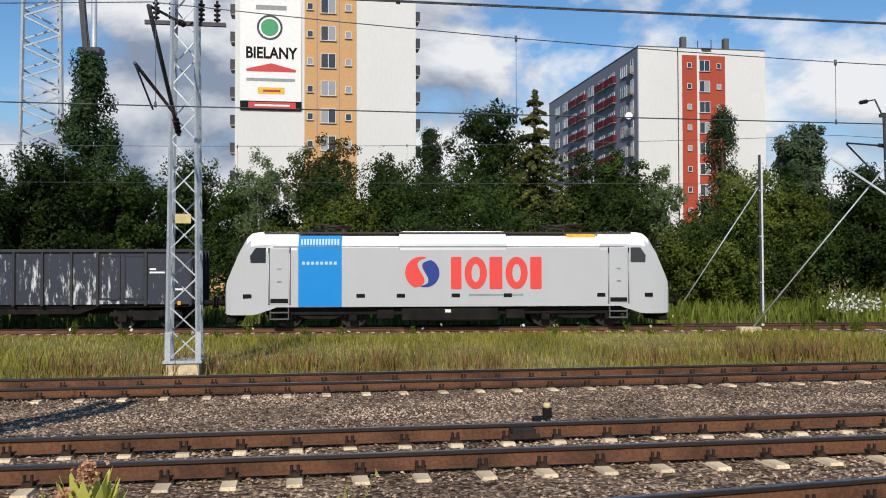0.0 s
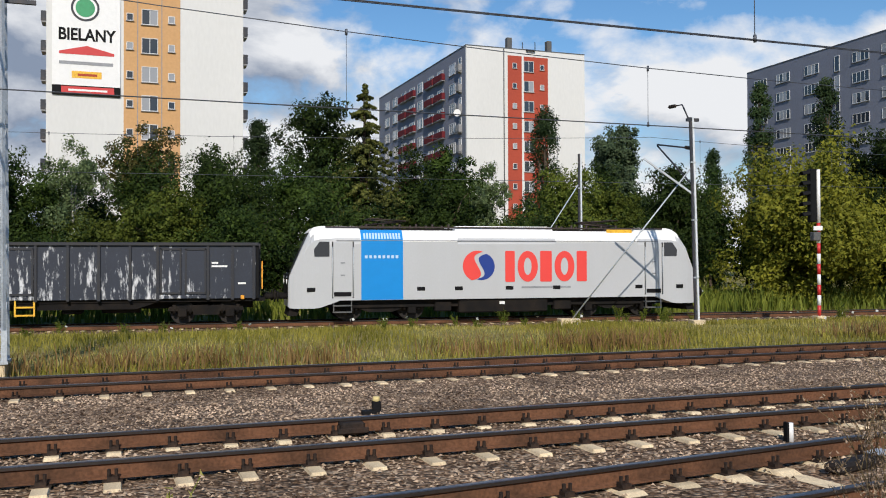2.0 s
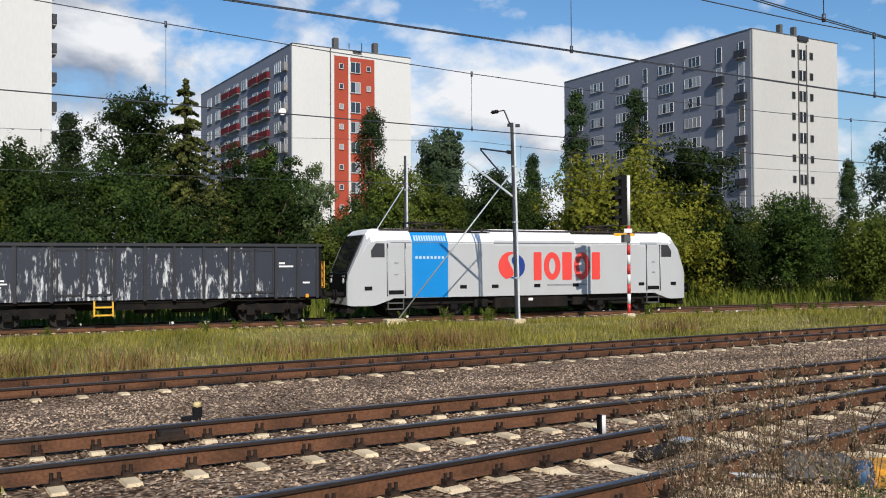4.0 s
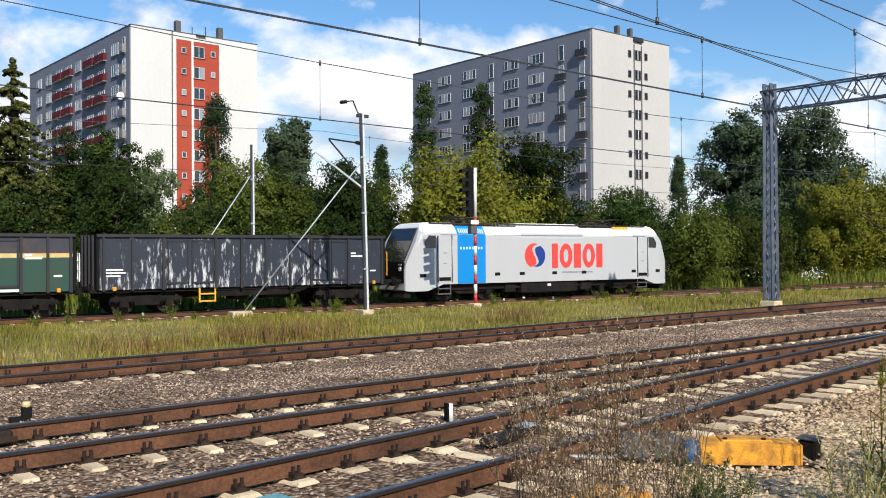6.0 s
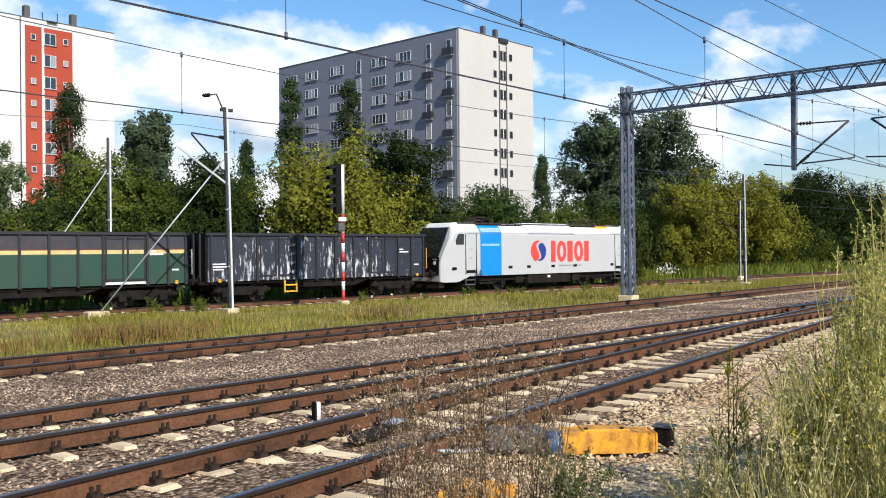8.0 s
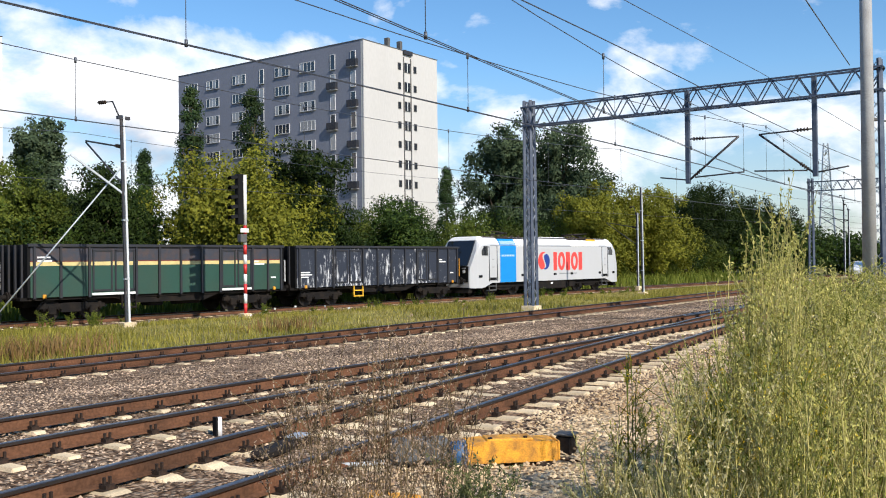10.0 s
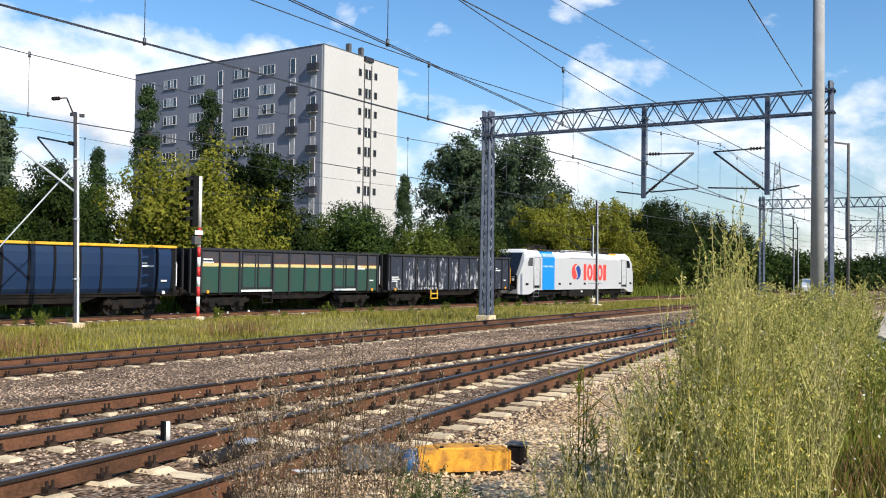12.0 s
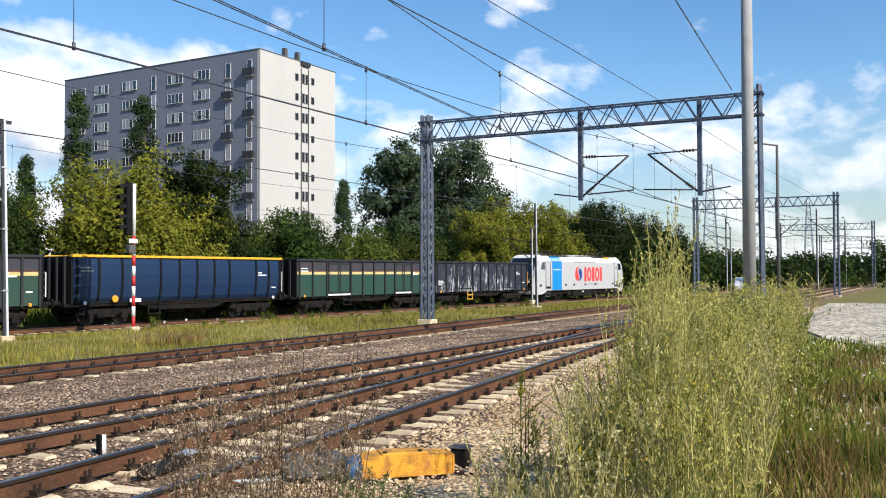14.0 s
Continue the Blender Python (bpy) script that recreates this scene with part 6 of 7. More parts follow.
part("brace", Mesh().bar((-0.55, 0, 17.9), (-1.15, 0, 24.5), 0.38).bar((-0.35, 0, 17.9), (-0.75, 0, 21.0), 0.16), M_DARKSTEEL, t)
part("platform", Mesh().box(-1.0, 0.6, -0.5, 0.5, 17.5, 17.95, 0.05), M_DARKSTEEL, t)

# ---------------------------------------------------------------- trackside devices
M_AMBER = mat("amber_paint", (0.78, 0.36, 0.03), 0.6, vary=0.22, scale=7, fine=60, bump=0.004, second=(0.24, 0.11, 0.03), amount=0.9)


def point_machine():
    t = thing("point_machine", pose(6.67, 6.285, -0.27, 0, 0, -36), "yellow point machine with blue and grey housings beside the branch track", "point machine")
    m = Mesh().prism([(0.0, 0.10), (0.92, 0.10), (0.92, 0.285), (0.90, 0.30), (0.14, 0.32), (0.0, 0.31)], -0.15, 0.15)
    part("body", m, M_AMBER, t, "scuffed amber housing")
    part("lid", Mesh().box(0.20, 0.68, -0.13, 0.13, 0.30, 0.335, 0.01), M_AMBER, t)
    for x0 in (0.05, 0.72):
        part("foot", Mesh().box(x0, x0 + 0.14, -0.2, 0.2, 0.0, 0.09, 0.01), M_FASTEN, t)
    for x0 in (0.24, 0.60):
        part("lid_bolt", Mesh().rod((x0, -0.1, 0.33), (x0, -0.1, 0.352), 0.022, n=6), M_FASTEN, t)
    part("end_plate", Mesh().box(0.92, 0.95, -0.15, 0.15, 0.10, 0.30, 0.01), M_AMBER, t)
    for y in (-0.08, 0.06):
        part("plate_slot", Mesh().box(0.945, 0.96, y, y + 0.04, 0.14, 0.25), M_FASTEN, t)
    part("motor_cap", Mesh().rod((-0.17, -0.06, 0.19), (-0.01, -0.06, 0.19), 0.125, 0.145, n=16), M_BLUEBOX, t, "blue round cap")
    part("gear_housing", Mesh().box(-0.74, -0.16, -0.10, 0.20, 0.12, 0.34, 0.03), M_GREY, t, "dark grey gear housing")
    part("throw_rod", Mesh().rod((-1.6, 0.1, 0.1), (-0.73, 0.05, 0.12), 0.025, n=6), M_STEEL, t)
    part("cable", Mesh().line([(0.93, 0.0, 0.1), (1.2, -0.05, 0.06), (1.6, 0.1, 0.03)], 0.02, 5), M_FASTEN, t)
    b = thing("cable_box", pose(7.84, 5.90, -0.22, 0, 0, 15), "small dark grey cable box on gravel", "cable box")
    part("box", Mesh().box(-0.09, 0.09, -0.09, 0.09, 0, 0.20, 0.02), M_FASTEN, b)
    part("box_lid", Mesh().box(-0.105, 0.105, -0.105, 0.105, 0.20, 0.225, 0.01), M_GREY, b)


point_machine()
t = thing("throw_bar_cover", pose(4.85, 5.50, -0.22, 0, 0, C_DEG + 6), "low amber steel cover lying on the pale gravel", "cover box")
part("cover", Mesh().prism([(-0.36, 0.0), (0.36, 0.0), (0.33, 0.13), (0.22, 0.17), (-0.22, 0.17), (-0.33, 0.13)], -0.2, 0.2), M_AMBER, t)
for dx in (-0.2, 0.2):
    part("cover_bolt", Mesh().rod((dx, 0, 0.165), (dx, 0, 0.19), 0.022, n=6), M_FASTEN, t)
t = thing("sleeper_box", pose(2.55, 6.55, -0.20, 0, 0, C_DEG), "teal steel cover box between branch rails", "cover box")
part("cover", Mesh().box(-0.45, 0.1, -0.25, 0.25, 0, 0.19, 0.02), mat("teal_paint", (0.16, 0.36, 0.38), 0.5), t)
t = thing("lock_cover", pose(5.9, 8.25, -0.21, 0, 0, C_DEG + 8), "dark steel lock cover beside the branch rail", "cover box")
part("cover", Mesh().box(-0.6, 0.45, -0.10, 0.10, 0, 0.11, 0.03), M_FASTEN, t)
part("pale_cap", Mesh().box(0.10, 0.38, -0.11, 0.09, 0.11, 0.135, 0.01), M_STEEL, t)
t = thing("track_marker", pose(1.43, 12.6, -0.24), "low dark marker post with pale yellow cap", "marker post")
part("stem", Mesh().box(-0.06, 0.06, -0.06, 0.06, 0, 0.2, 0.01), M_BLACK, t)
part("cap", Mesh().rod((0, 0, 0.19), (0, 0, 0.26), 0.06, 0.045, n=10), M_WCREAM, t)
part("foot", Mesh().box(-0.2, 0.06, -0.08, 0.08, 0, 0.07, 0.01), M_BLACK, t)
t = thing("clearance_marker", pose(5.9, 9.62, -0.24), "small white clearance marker with black edge", "marker post")
part("stone", Mesh().rod((0, 0, 0), (0, 0, 0.24), 0.042, 0.036, n=12), M_WHITE, t)
part("edge", Mesh().box(-0.062, -0.036, -0.04, 0.04, 0, 0.25), M_BLACK, t)
x, y = LINE_B(1.07, 0.70)
t = thing("rail_clamp", pose(x, y, -0.19, 0, 0, B_DEG), "dark clamp box fixed to a rail", "rail clamp")
part("clamp", Mesh().box(-0.15, 0.15, -0.12, 0.06, 0, 0.15, 0.02), M_FASTEN, t)
part("clamp_lug", Mesh().box(-0.19, 0.19, -0.145, -0.11, 0.02, 0.09, 0.01), M_FASTEN, t)

# switch blades and their rods where the branch leaves the running line
t = thing("switch_blades", Matrix.Identity(4), "dark greased switch blades and rods at the junction", "railway switch")
for s in (-0.62, 0.62):
    pts = [(*LINE_B(u, s * (1 - 0.0 * u)), -0.01) for u in np.arange(27.0, 47.0, 1.0)]
    part("blade", rail_mesh(pts), None, t)
for u in (38.0, 41.0, 44.0, 45.5):
    part("stretcher_bar", Mesh().bar((*LINE_B(u, -1.3), -0.1), (*LINE_B(u, 1.3), -0.1), 0.09), M_FASTEN, t)
for i in range(22):
    part("slide_block", Mesh().box(-0.12, 0.12, -0.2, 0.2, 0, 0.12, 0.02), M_FASTEN, t, at=pose(*LINE_B(30 + i * 0.8, 1.25), -0.2, 0, 0, B_DEG))

# ---------------------------------------------------------------- distance on the right
M_ROAD = stones("sandy_path", [(0.66, 0.57, 0.43), (0.80, 0.71, 0.56), (0.72, 0.62, 0.47)], 6, 0.002)
m = Mesh()
v = [(x, y + wob, 0.0) for x, y, wob in ((24.5, 5.2, 0), (31, 4.6, 0), (36, 5.0, 0.2), (46, 6.0, 0), (60, 9.0, 0), (58, 15.6, 0), (46, 13.0, 0), (36, 10.3, 0.1), (30.5, 8.9, 0), (26.5, 7.1, 0))]
top = [(x, y, -0.02) for x, y, z in v]
m.add(top + [(x, y, -0.4) for x, y, z in v], [tuple(range(10))] + [(i, (i + 1) % 10, 10 + (i + 1) % 10, 10 + i) for i in range(10)])
tagged(new("sandy_path", m.data("sandy_path", M_ROAD)), "pale sandy path at the edge of the meadow", "path", kind="structure")


def low_house(x, y, deg, w, l, h, label, wall, roof):
    t = thing("low_building", pose(x, y, -0.3, 0, 0, deg), label, "building")
    part("wall", Mesh().box(0, w, 0, l, 0, h), wall, t)
    part("roof", Mesh().prism([(-0.5, h), (w + 0.5, h), (w + 0.5, h + 0.3), (w / 2, h + 1.2), (-0.5, h + 0.3)], -0.5, l + 0.5), roof, t)
    for k in range(int(w / 3)):
        part("window", Mesh().box(1 + 3 * k, 2.4 + 3 * k, -0.06, 0.02, h * 0.4, h * 0.75), M_PANE, t)
    part("door", Mesh().box(w - 1.6, w - 0.6, -0.06, 0.02, 0, 2.1), M_GREY, t)


low_house(118, 52, 25, 14, 9, 2.0, "long low pale-roofed shed beyond the tracks", M_GREYWALL, M_PLASTER)
low_house(150, 84, 20, 24, 12, 8.5, "pale building above the far trees", M_PLASTER, M_ROOF)
low_house(-32, 92, 9, 14, 10, 5.0, "house with red tiled roof behind the trees", M_TAN, M_REDWALL)


def car(x, y, deg, paint, label):
    t = thing("parked_car", pose(x, y, -0.1, 0, 0, deg), label, "car", "parked cars")
    part("body", Mesh().prism([(0, 0.3), (4.3, 0.3), (4.35, 0.75), (3.4, 0.92), (2.7, 1.42), (1.0, 1.45), (0.15, 0.95), (-0.05, 0.7)], -0.85, 0.85), paint, t)
    part("side_window", Mesh().prism([(0.6, 0.95), (3.1, 0.95), (2.62, 1.36), (1.05, 1.38)], -0.87, 0.87), M_DARKGLASS, t)
    for cx in (0.8, 3.5):
        for s in (-0.8, 0.8):
            part("wheel", Mesh().rod((cx, s - 0.09, 0.3), (cx, s + 0.09, 0.3), 0.31, n=16), M_BLACK, t)


car(88, 31.5, 20, M_WHITE, "white car parked beyond the weeds")
car(93, 33.0, 20, M_GREY, "dark grey car parked beyond the weeds")
car(98, 35.0, 25, M_WHITE, "second white car parked beyond the weeds")

for i in range(34):
    a = radians(62 + i * 0.95)
    d = 150 + 40 * math.sin(i * 2.1) + 2.0 * i
    h = rng.uniform(4.5, 7.5)
    tree("bush", d * math.sin(a), d * math.cos(a), h, h * 1.7, "distant wood edge tree", 1300, LEAF["broad"], 3.2)

# ---------------------------------------------------------------- loose stones, grass and weeds
def scatter_stones(name, n, where, material, smin, smax, label):
    p = where(n)
    n = len(p)
    s = rng.uniform(smin, smax, (n, 1, 1))
    base = np.array([(1, 0, 0), (-0.5, 0.87, 0), (-0.5, -0.87, 0), (0.2, 0, 0.75), (-0.1, 0, -0.6)], float)
    v = base[None] * s * rng.uniform(0.6, 1.25, (n, 5, 1))
    a = rng.uniform(0, 2 * np.pi, n)
    ca, sa = np.cos(a)[:, None], np.sin(a)[:, None]
    x, y = v[..., 0] * ca - v[..., 1] * sa, v[..., 0] * sa + v[..., 1] * ca
    tilt = rng.uniform(-0.8, 0.8, (n, 1))
    z = v[..., 2] + x * tilt * 0.5
    v = np.stack([x, y, z], -1) + p[:, None, :]
    f = [(0, 1, 3), (1, 2, 3), (2, 0, 3)]
    ob = new(name, soup(name, v[:, :4], f, material))
    return tagged(ob, label, "gravel", kind="stuff")


def on_bed(n):
    u = -13 + rng.beta(1.0, 2.2, n) * 75
    w = rng.uniform(-5.8, 9.6, n)
    x = u * c9 - w * s9
    y = 10.16 + u * s9 + w * c9
    yc = 6.27 + math.tan(radians(C_DEG)) * x
    keep = (y > np.minimum(yc, 10.16 + math.tan(radians(B_DEG)) * x) - 2.1)
    z = np.where(w < 2.2, -0.205, -0.205 + Z_A * np.clip((w - 2.2) / 3.2, 0, 1)) + rng.uniform(-0.022, 0.010, n)
    # the sleeper tops stay mostly clear
    def on_sleeper(deg, y0, u0, step):
        c, s = math.cos(radians(deg)), math.sin(radians(deg))
        uu, ww = x * c + (y - y0) * s, -x * s + (y - y0) * c
        k = np.abs((uu - u0 - 0.3 + step / 2) % step - step / 2)
        return (np.abs(ww) < 1.24) & (np.abs(ww) > 0.44) & (k < 0.105)
    keep &= ~on_sleeper(B_DEG, 10.16, -23.8, 0.625) & ~on_sleeper(A_DEG, 17.97, -30.31, 0.71)
    xs = np.abs((x + 18 - 0.3 + 0.3) % 0.6 - 0.3)
    keep &= ~((np.abs((y - yc) * math.cos(radians(C_DEG)) + 0.0) < 1.27) & (xs < 0.16) & (x < 26))
    keep |= rng.uniform(0, 1, n) < 0.02
    return np.stack([x, y, z], -1)[keep]


def on_strip(n):
    x = 1.5 + rng.beta(1.0, 2.0, n) * 40
    w = rng.uniform(-4.5, -1.3, n)
    y = np.array([line_c(q)[1] for q in x]) + w / math.cos(radians(C_DEG))
    return np.stack([x, y, -0.185 + rng.uniform(-0.01, 0.02, n)], -1)


scatter_stones("ballast_stones", 95000, on_bed, M_STONE, 0.015, 0.035, "loose brown and grey ballast stones")
scatter_stones("gravel_stones", 17000, on_strip, M_STONE_NEW, 0.018, 0.038, "loose pale beige gravel stones")

M_BLADE = leafy("meadow_blades", (0.15, 0.145, 0.022), (0.46, 0.40, 0.085), 0.4)
M_BANK = leafy("bank_blades", (0.045, 0.075, 0.008), (0.36, 0.39, 0.070), 0.4)
M_MEADOW_DRY = leafy("meadow_dry_blades", (0.27, 0.235, 0.06), (0.58, 0.50, 0.18), 0.4)
M_BLADE_DRY = leafy("dry_blades", (0.34, 0.29, 0.09), (0.86, 0.74, 0.39), 0.35)
M_DOCK = leafy("brown_dock", (0.16, 0.095, 0.035), (0.36, 0.235, 0.10), 0.3)
M_WEED = leafy("weed_leaf", (0.070, 0.105, 0.014), (0.28, 0.31, 0.055), 0.35)
M_FLOWER = leafy("white_flower", (0.6, 0.6, 0.55), (0.85, 0.85, 0.8), 0.2)
M_LEAF = leafy("bright_broad_leaf", (0.50, 0.52, 0.09), (0.84, 0.82, 0.24), 0.35)
M_TIP = leafy("pinkish_brown_tip", (0.40, 0.19, 0.10), (0.70, 0.42, 0.27), 0.2)
M_GOLD = leafy("yellow_flower", (0.5, 0.33, 0.02), (0.75, 0.55, 0.05), 0.2)
M_TWIG = leafy("dry_twig", (0.070, 0.050, 0.026), (0.26, 0.19, 0.10), 0.15)


def blades(name, xy, z, h, wid, material, label, lean=0.25):
    """Upright blades, bent a little: two quads each."""
    n = len(xy)
    a = rng.uniform(0, 2 * np.pi, n)
    d = np.stack([np.cos(a), np.sin(a)], -1) * (wid / 2)[:, None]
    tip = rng.normal(0, 1, (n, 2)) * (h * lean)[:, None]
    p0 = np.concatenate([xy, z[:, None]], 1)
    p1 = np.concatenate([xy + tip * 0.35, (z + h * 0.6)[:, None]], 1)
    p2 = np.concatenate([xy + tip, (z + h)[:, None]], 1)
    dd = np.concatenate([d, np.zeros((n, 1))], 1)
    v = np.stack([p0 - dd, p0 + dd, p1 - dd * 0.8, p1 + dd * 0.8, p2 - dd * 0.15, p2 + dd * 0.15], 1)
    ob = new(name, soup(name, v, [(0, 1, 3, 2), (2, 3, 5, 4)], material))
    return tagged(ob, label, "grass", kind="stuff")


def heights(xy):
    return np.array([land(x, y) for x, y in xy]) - 0.02


def patchy(xy, scale, seed):
    return np.array([noise.noise(Vector((x * scale, y * scale, seed))) for x, y in xy])


def meadow():
    # strip between the second track and the far one
    n = 78000
    x = -26 + rng.beta(1.1, 1.7, n) * 130
    q = rng.uniform(0, 1, n) ** 1.0
    near = 17.97 + np.tan(radians(A_DEG)) * x + 2.05
    far = 37.9 + np.tan(radians(T_DEG)) * x - 2.3
    keep = far > near + 0.3
    xy = np.stack([x, near + (far - near) * q], -1)[keep]
    k = patchy(xy, 0.22, 2.0)
    h = (0.12 + 0.20 * np.clip(k + 0.4, 0, 1)) * rng.uniform(0.6, 1.3, len(xy)) * np.where(q[keep] > 0.75, 0.7, 1.0)
    dry = k + rng.normal(0, 0.25, len(xy)) < -0.15
    z = heights(xy)
    w = rng.uniform(0.016, 0.036, len(xy))
    blades("meadow_grass", xy[~dry], z[~dry], h[~dry], w[~dry], M_BLADE, "tall yellowish green meadow grass between the tracks")
    blades("dry_meadow_grass", xy[dry], z[dry], h[dry], w[dry], M_MEADOW_DRY, "bleached dry grass between the tracks")
    # brown dock patches beside the second track
    c = [(-1.6, 21.6), (0.9, 22.0), (-3.4, 21.3), (9.2, 24.2), (8.0, 23.9), (10.3, 24.4), (18.5, 26.0), (5.1, 22.7), (-5.6, 20.9), (-8.0, 20.6)]
    xy = np.concatenate([rng.normal(0, 1, (190, 2)) * (0.7, 0.45) + p for p in c])
    blades("dock_plants", xy, heights(xy), rng.uniform(0.25, 0.7, len(xy)), rng.uniform(0.018, 0.04, len(xy)), M_DOCK, "reddish brown dock stalks in the meadow")
    # weeds behind the far track
    n = 21000
    x = -30 + rng.beta(1.0, 1.4, n) * 130
    y = 37.9 + np.tan(radians(T_DEG)) * x + 2.2 + rng.uniform(0, 1, n) ** 0.8 * 9
    xy = np.stack([x, y], -1)
    k = patchy(xy, 0.3, 7.0)
    blades("weeds_behind_track", xy, heights(xy), rng.uniform(0.5, 1.2, n) * (0.8 + 0.8 * np.clip(k, 0, 1)), rng.uniform(0.05, 0.11, n), M_WEED, "tall green weeds behind the far track")
    # single tall weeds standing in the strip
    for i in range(64):
        x = rng.uniform(-14, 60)
        y = 37.9 + np.tan(radians(T_DEG)) * x - (rng.uniform(2.3, 4.0) if i > 18 else rng.uniform(3.0, 7.0))
        weed_plant(x, y, rng.uniform(0.25, 0.75), 0.28, 9, M_WEED, M_WEED, "loose green weed in the meadow strip", 11, pod=0.010, thick=0.006, loose=0.09)
    # white flowers
    c = [(18.2, 41.3), (19.3, 41.4), (52.0, 42.8), (58.0, 43.2)]
    p = np.concatenate([rng.normal(0, 1, (95, 3)) * (0.5, 0.3, 0.22) + (a, b, 0.32) for a, b in c])
    m2 = np.stack([rng.uniform(-14, 26, 34), rng.uniform(30.5, 34.5, 34), rng.uniform(-0.3, -0.1, 34)], -1)
    p = np.concatenate([p, m2])
    u = unit(len(p)) * 0.042
    w2 = np.cross(u, unit(len(p)))
    w2 = w2 / (np.linalg.norm(w2, axis=1, keepdims=True) + 1e-6) * 0.05
    tagged(new("white_flowers", quads("white_flowers", p, u, w2, M_FLOWER)), "small white umbel flowers among the weeds", "flowers", kind="stuff")



def polar(az, d):
    return d * math.sin(radians(az)), d * math.cos(radians(az))


def growth(az, d):
    """How high the bank's weeds have grown: low by the gravel, tallest before the pole, low again in the mown part."""
    rise = np.interp(az, [46, 54.4, 57.7, 61.0, 62.6, 64.0, 65.0, 66, 68, 70.5, 72, 73.6, 82], [-15, -10, -8, -5.1, -2.7, 0.8, 1.7, 1.1, 0.4, -1.2, -2.6, -4.2, -6.0])
    rise = np.where((d > 13) & (az < 73.3), np.maximum(rise, 0.0), rise)
    return np.clip(EYE + d * np.tan(np.radians(rise)), 0.15, 2.0)


def near_meadow():
    """Grass and weeds on the near bank, on the viewer's side of the branch track."""
    n = 76000
    a = radians(36) + rng.uniform(0, 1, n) * radians(46)
    d = 3.6 + rng.beta(1.0, 2.3, n) * 60
    xy = np.stack([d * np.sin(a), d * np.cos(a)], -1)
    w = (xy[:, 1] - np.array([line_c(min(150, q))[1] for q in xy[:, 0]])) * math.cos(radians(C_DEG))
    edge = -4.3 + 0.5 * patchy(xy, 0.5, 4.0)
    keep = (w < edge)
    # the sandy path stays bare
    path = (xy[:, 0] > 26) & (xy[:, 1] < 5.2 + 0.16 * (xy[:, 0] - 26) + 3.4) & (xy[:, 1] > 4.6 + 0.1 * (xy[:, 0] - 30))
    keep &= ~path
    xy, d, a = xy[keep], d[keep], a[keep]
    k = patchy(xy, 0.35, 9.0)
    az = np.degrees(a)
    tall = np.clip((70.5 - az) / 5.0, 0, 1) * np.clip((az - 50) / 8, 0.25, 1)
    h = (0.15 + 0.48 * tall + 0.20 * np.clip(k, 0, 1)) * rng.uniform(0.5, 1.35, len(xy))
    h = np.minimum(h, (growth(az, d) - (-0.1)) * rng.uniform(0.6, 1.0, len(xy)))
    dry = rng.uniform(0, 1, len(xy)) < 0.14 + 0.66 * tall - 0.3 * k + 0.45 * np.clip((61 - az) / 4, 0, 1)
    z = heights(xy)
    wd = rng.uniform(0.008, 0.02, len(xy)) * np.clip(d / 7, 0.8, 2.4)
    blades("bank_grass", xy[~dry], z[~dry], h[~dry], wd[~dry], M_BANK, "green grass on the near bank", 0.22)
    blades("dry_bank_grass", xy[dry], z[dry], h[dry], wd[dry], M_BLADE_DRY, "straw-coloured dry grass on the near bank", 0.2)
    # short bleached tufts at the edge of the gravel
    q = np.array([polar(a0, d0) for a0, d0 in zip(rng.uniform(50, 61.5, 6500), rng.uniform(4.0, 8.0, 6500))])
    q = q[np.array([near_of_c(a0, b0) for a0, b0 in q]) < -3.6]
    blades("bleached_tufts", q, np.maximum(heights(q), -0.21), rng.uniform(0.12, 0.42, len(q)), rng.uniform(0.005, 0.011, len(q)), M_BLADE_DRY, "short bleached grass at the edge of the gravel", 0.3)
    # reddish brown patches in the lower grass
    c = [polar(a0, d0) for a0, d0 in ((76, 6.5), (78.5, 8), (75, 9.5), (79, 12), (74.5, 14), (77, 5.2), (73.5, 7.6), (76.5, 10.5), (78, 15), (75.8, 18), (72.5, 9.0), (77.5, 20))]
    q = np.concatenate([rng.normal(0, 1, (190, 2)) * 0.6 + p0 for p0 in c])
    blades("brown_bank_stalks", q, heights(q), rng.uniform(0.2, 0.5, len(q)), rng.uniform(0.006, 0.014, len(q)), M_DOCK, "reddish brown stalks on the near bank", 0.3)
    # small white flowers in the lower grass
    sel = rng.choice(np.where(az > 68)[0], 700)
    p = np.concatenate([xy[sel], (z[sel] + h[sel] * 0.95)[:, None]], 1)
    u = unit(700) * 0.0085 * np.clip(d[sel], 4, 20)[:, None] / 7
    w2 = np.cross(unit(700), u)
    tagged(new("daisies", quads("daisies", p, u, w2, M_FLOWER)), "tiny white flowers in the bank grass", "flowers", kind="stuff")


near_meadow()


def foot_grass():
    """Short grass round the place where the viewer stands."""
    n = 14000
    xy = rng.normal(0, 1, (n, 2)) * (9, 5) + (0, -2.5)
    w = (xy[:, 1] - 6.27 - math.tan(radians(C_DEG)) * xy[:, 0]) * math.cos(radians(C_DEG))
    xy = xy[(w < -4.9) & (np.hypot(xy[:, 0], xy[:, 1]) > 0.5) & (np.degrees(np.arctan2(xy[:, 0], xy[:, 1])) < 80)]
    blades("short_grass", xy, heights(xy), rng.uniform(0.12, 0.35, len(xy)), rng.uniform(0.01, 0.02, len(xy)), M_BLADE, "short green grass on the viewer's bank")


foot_grass()


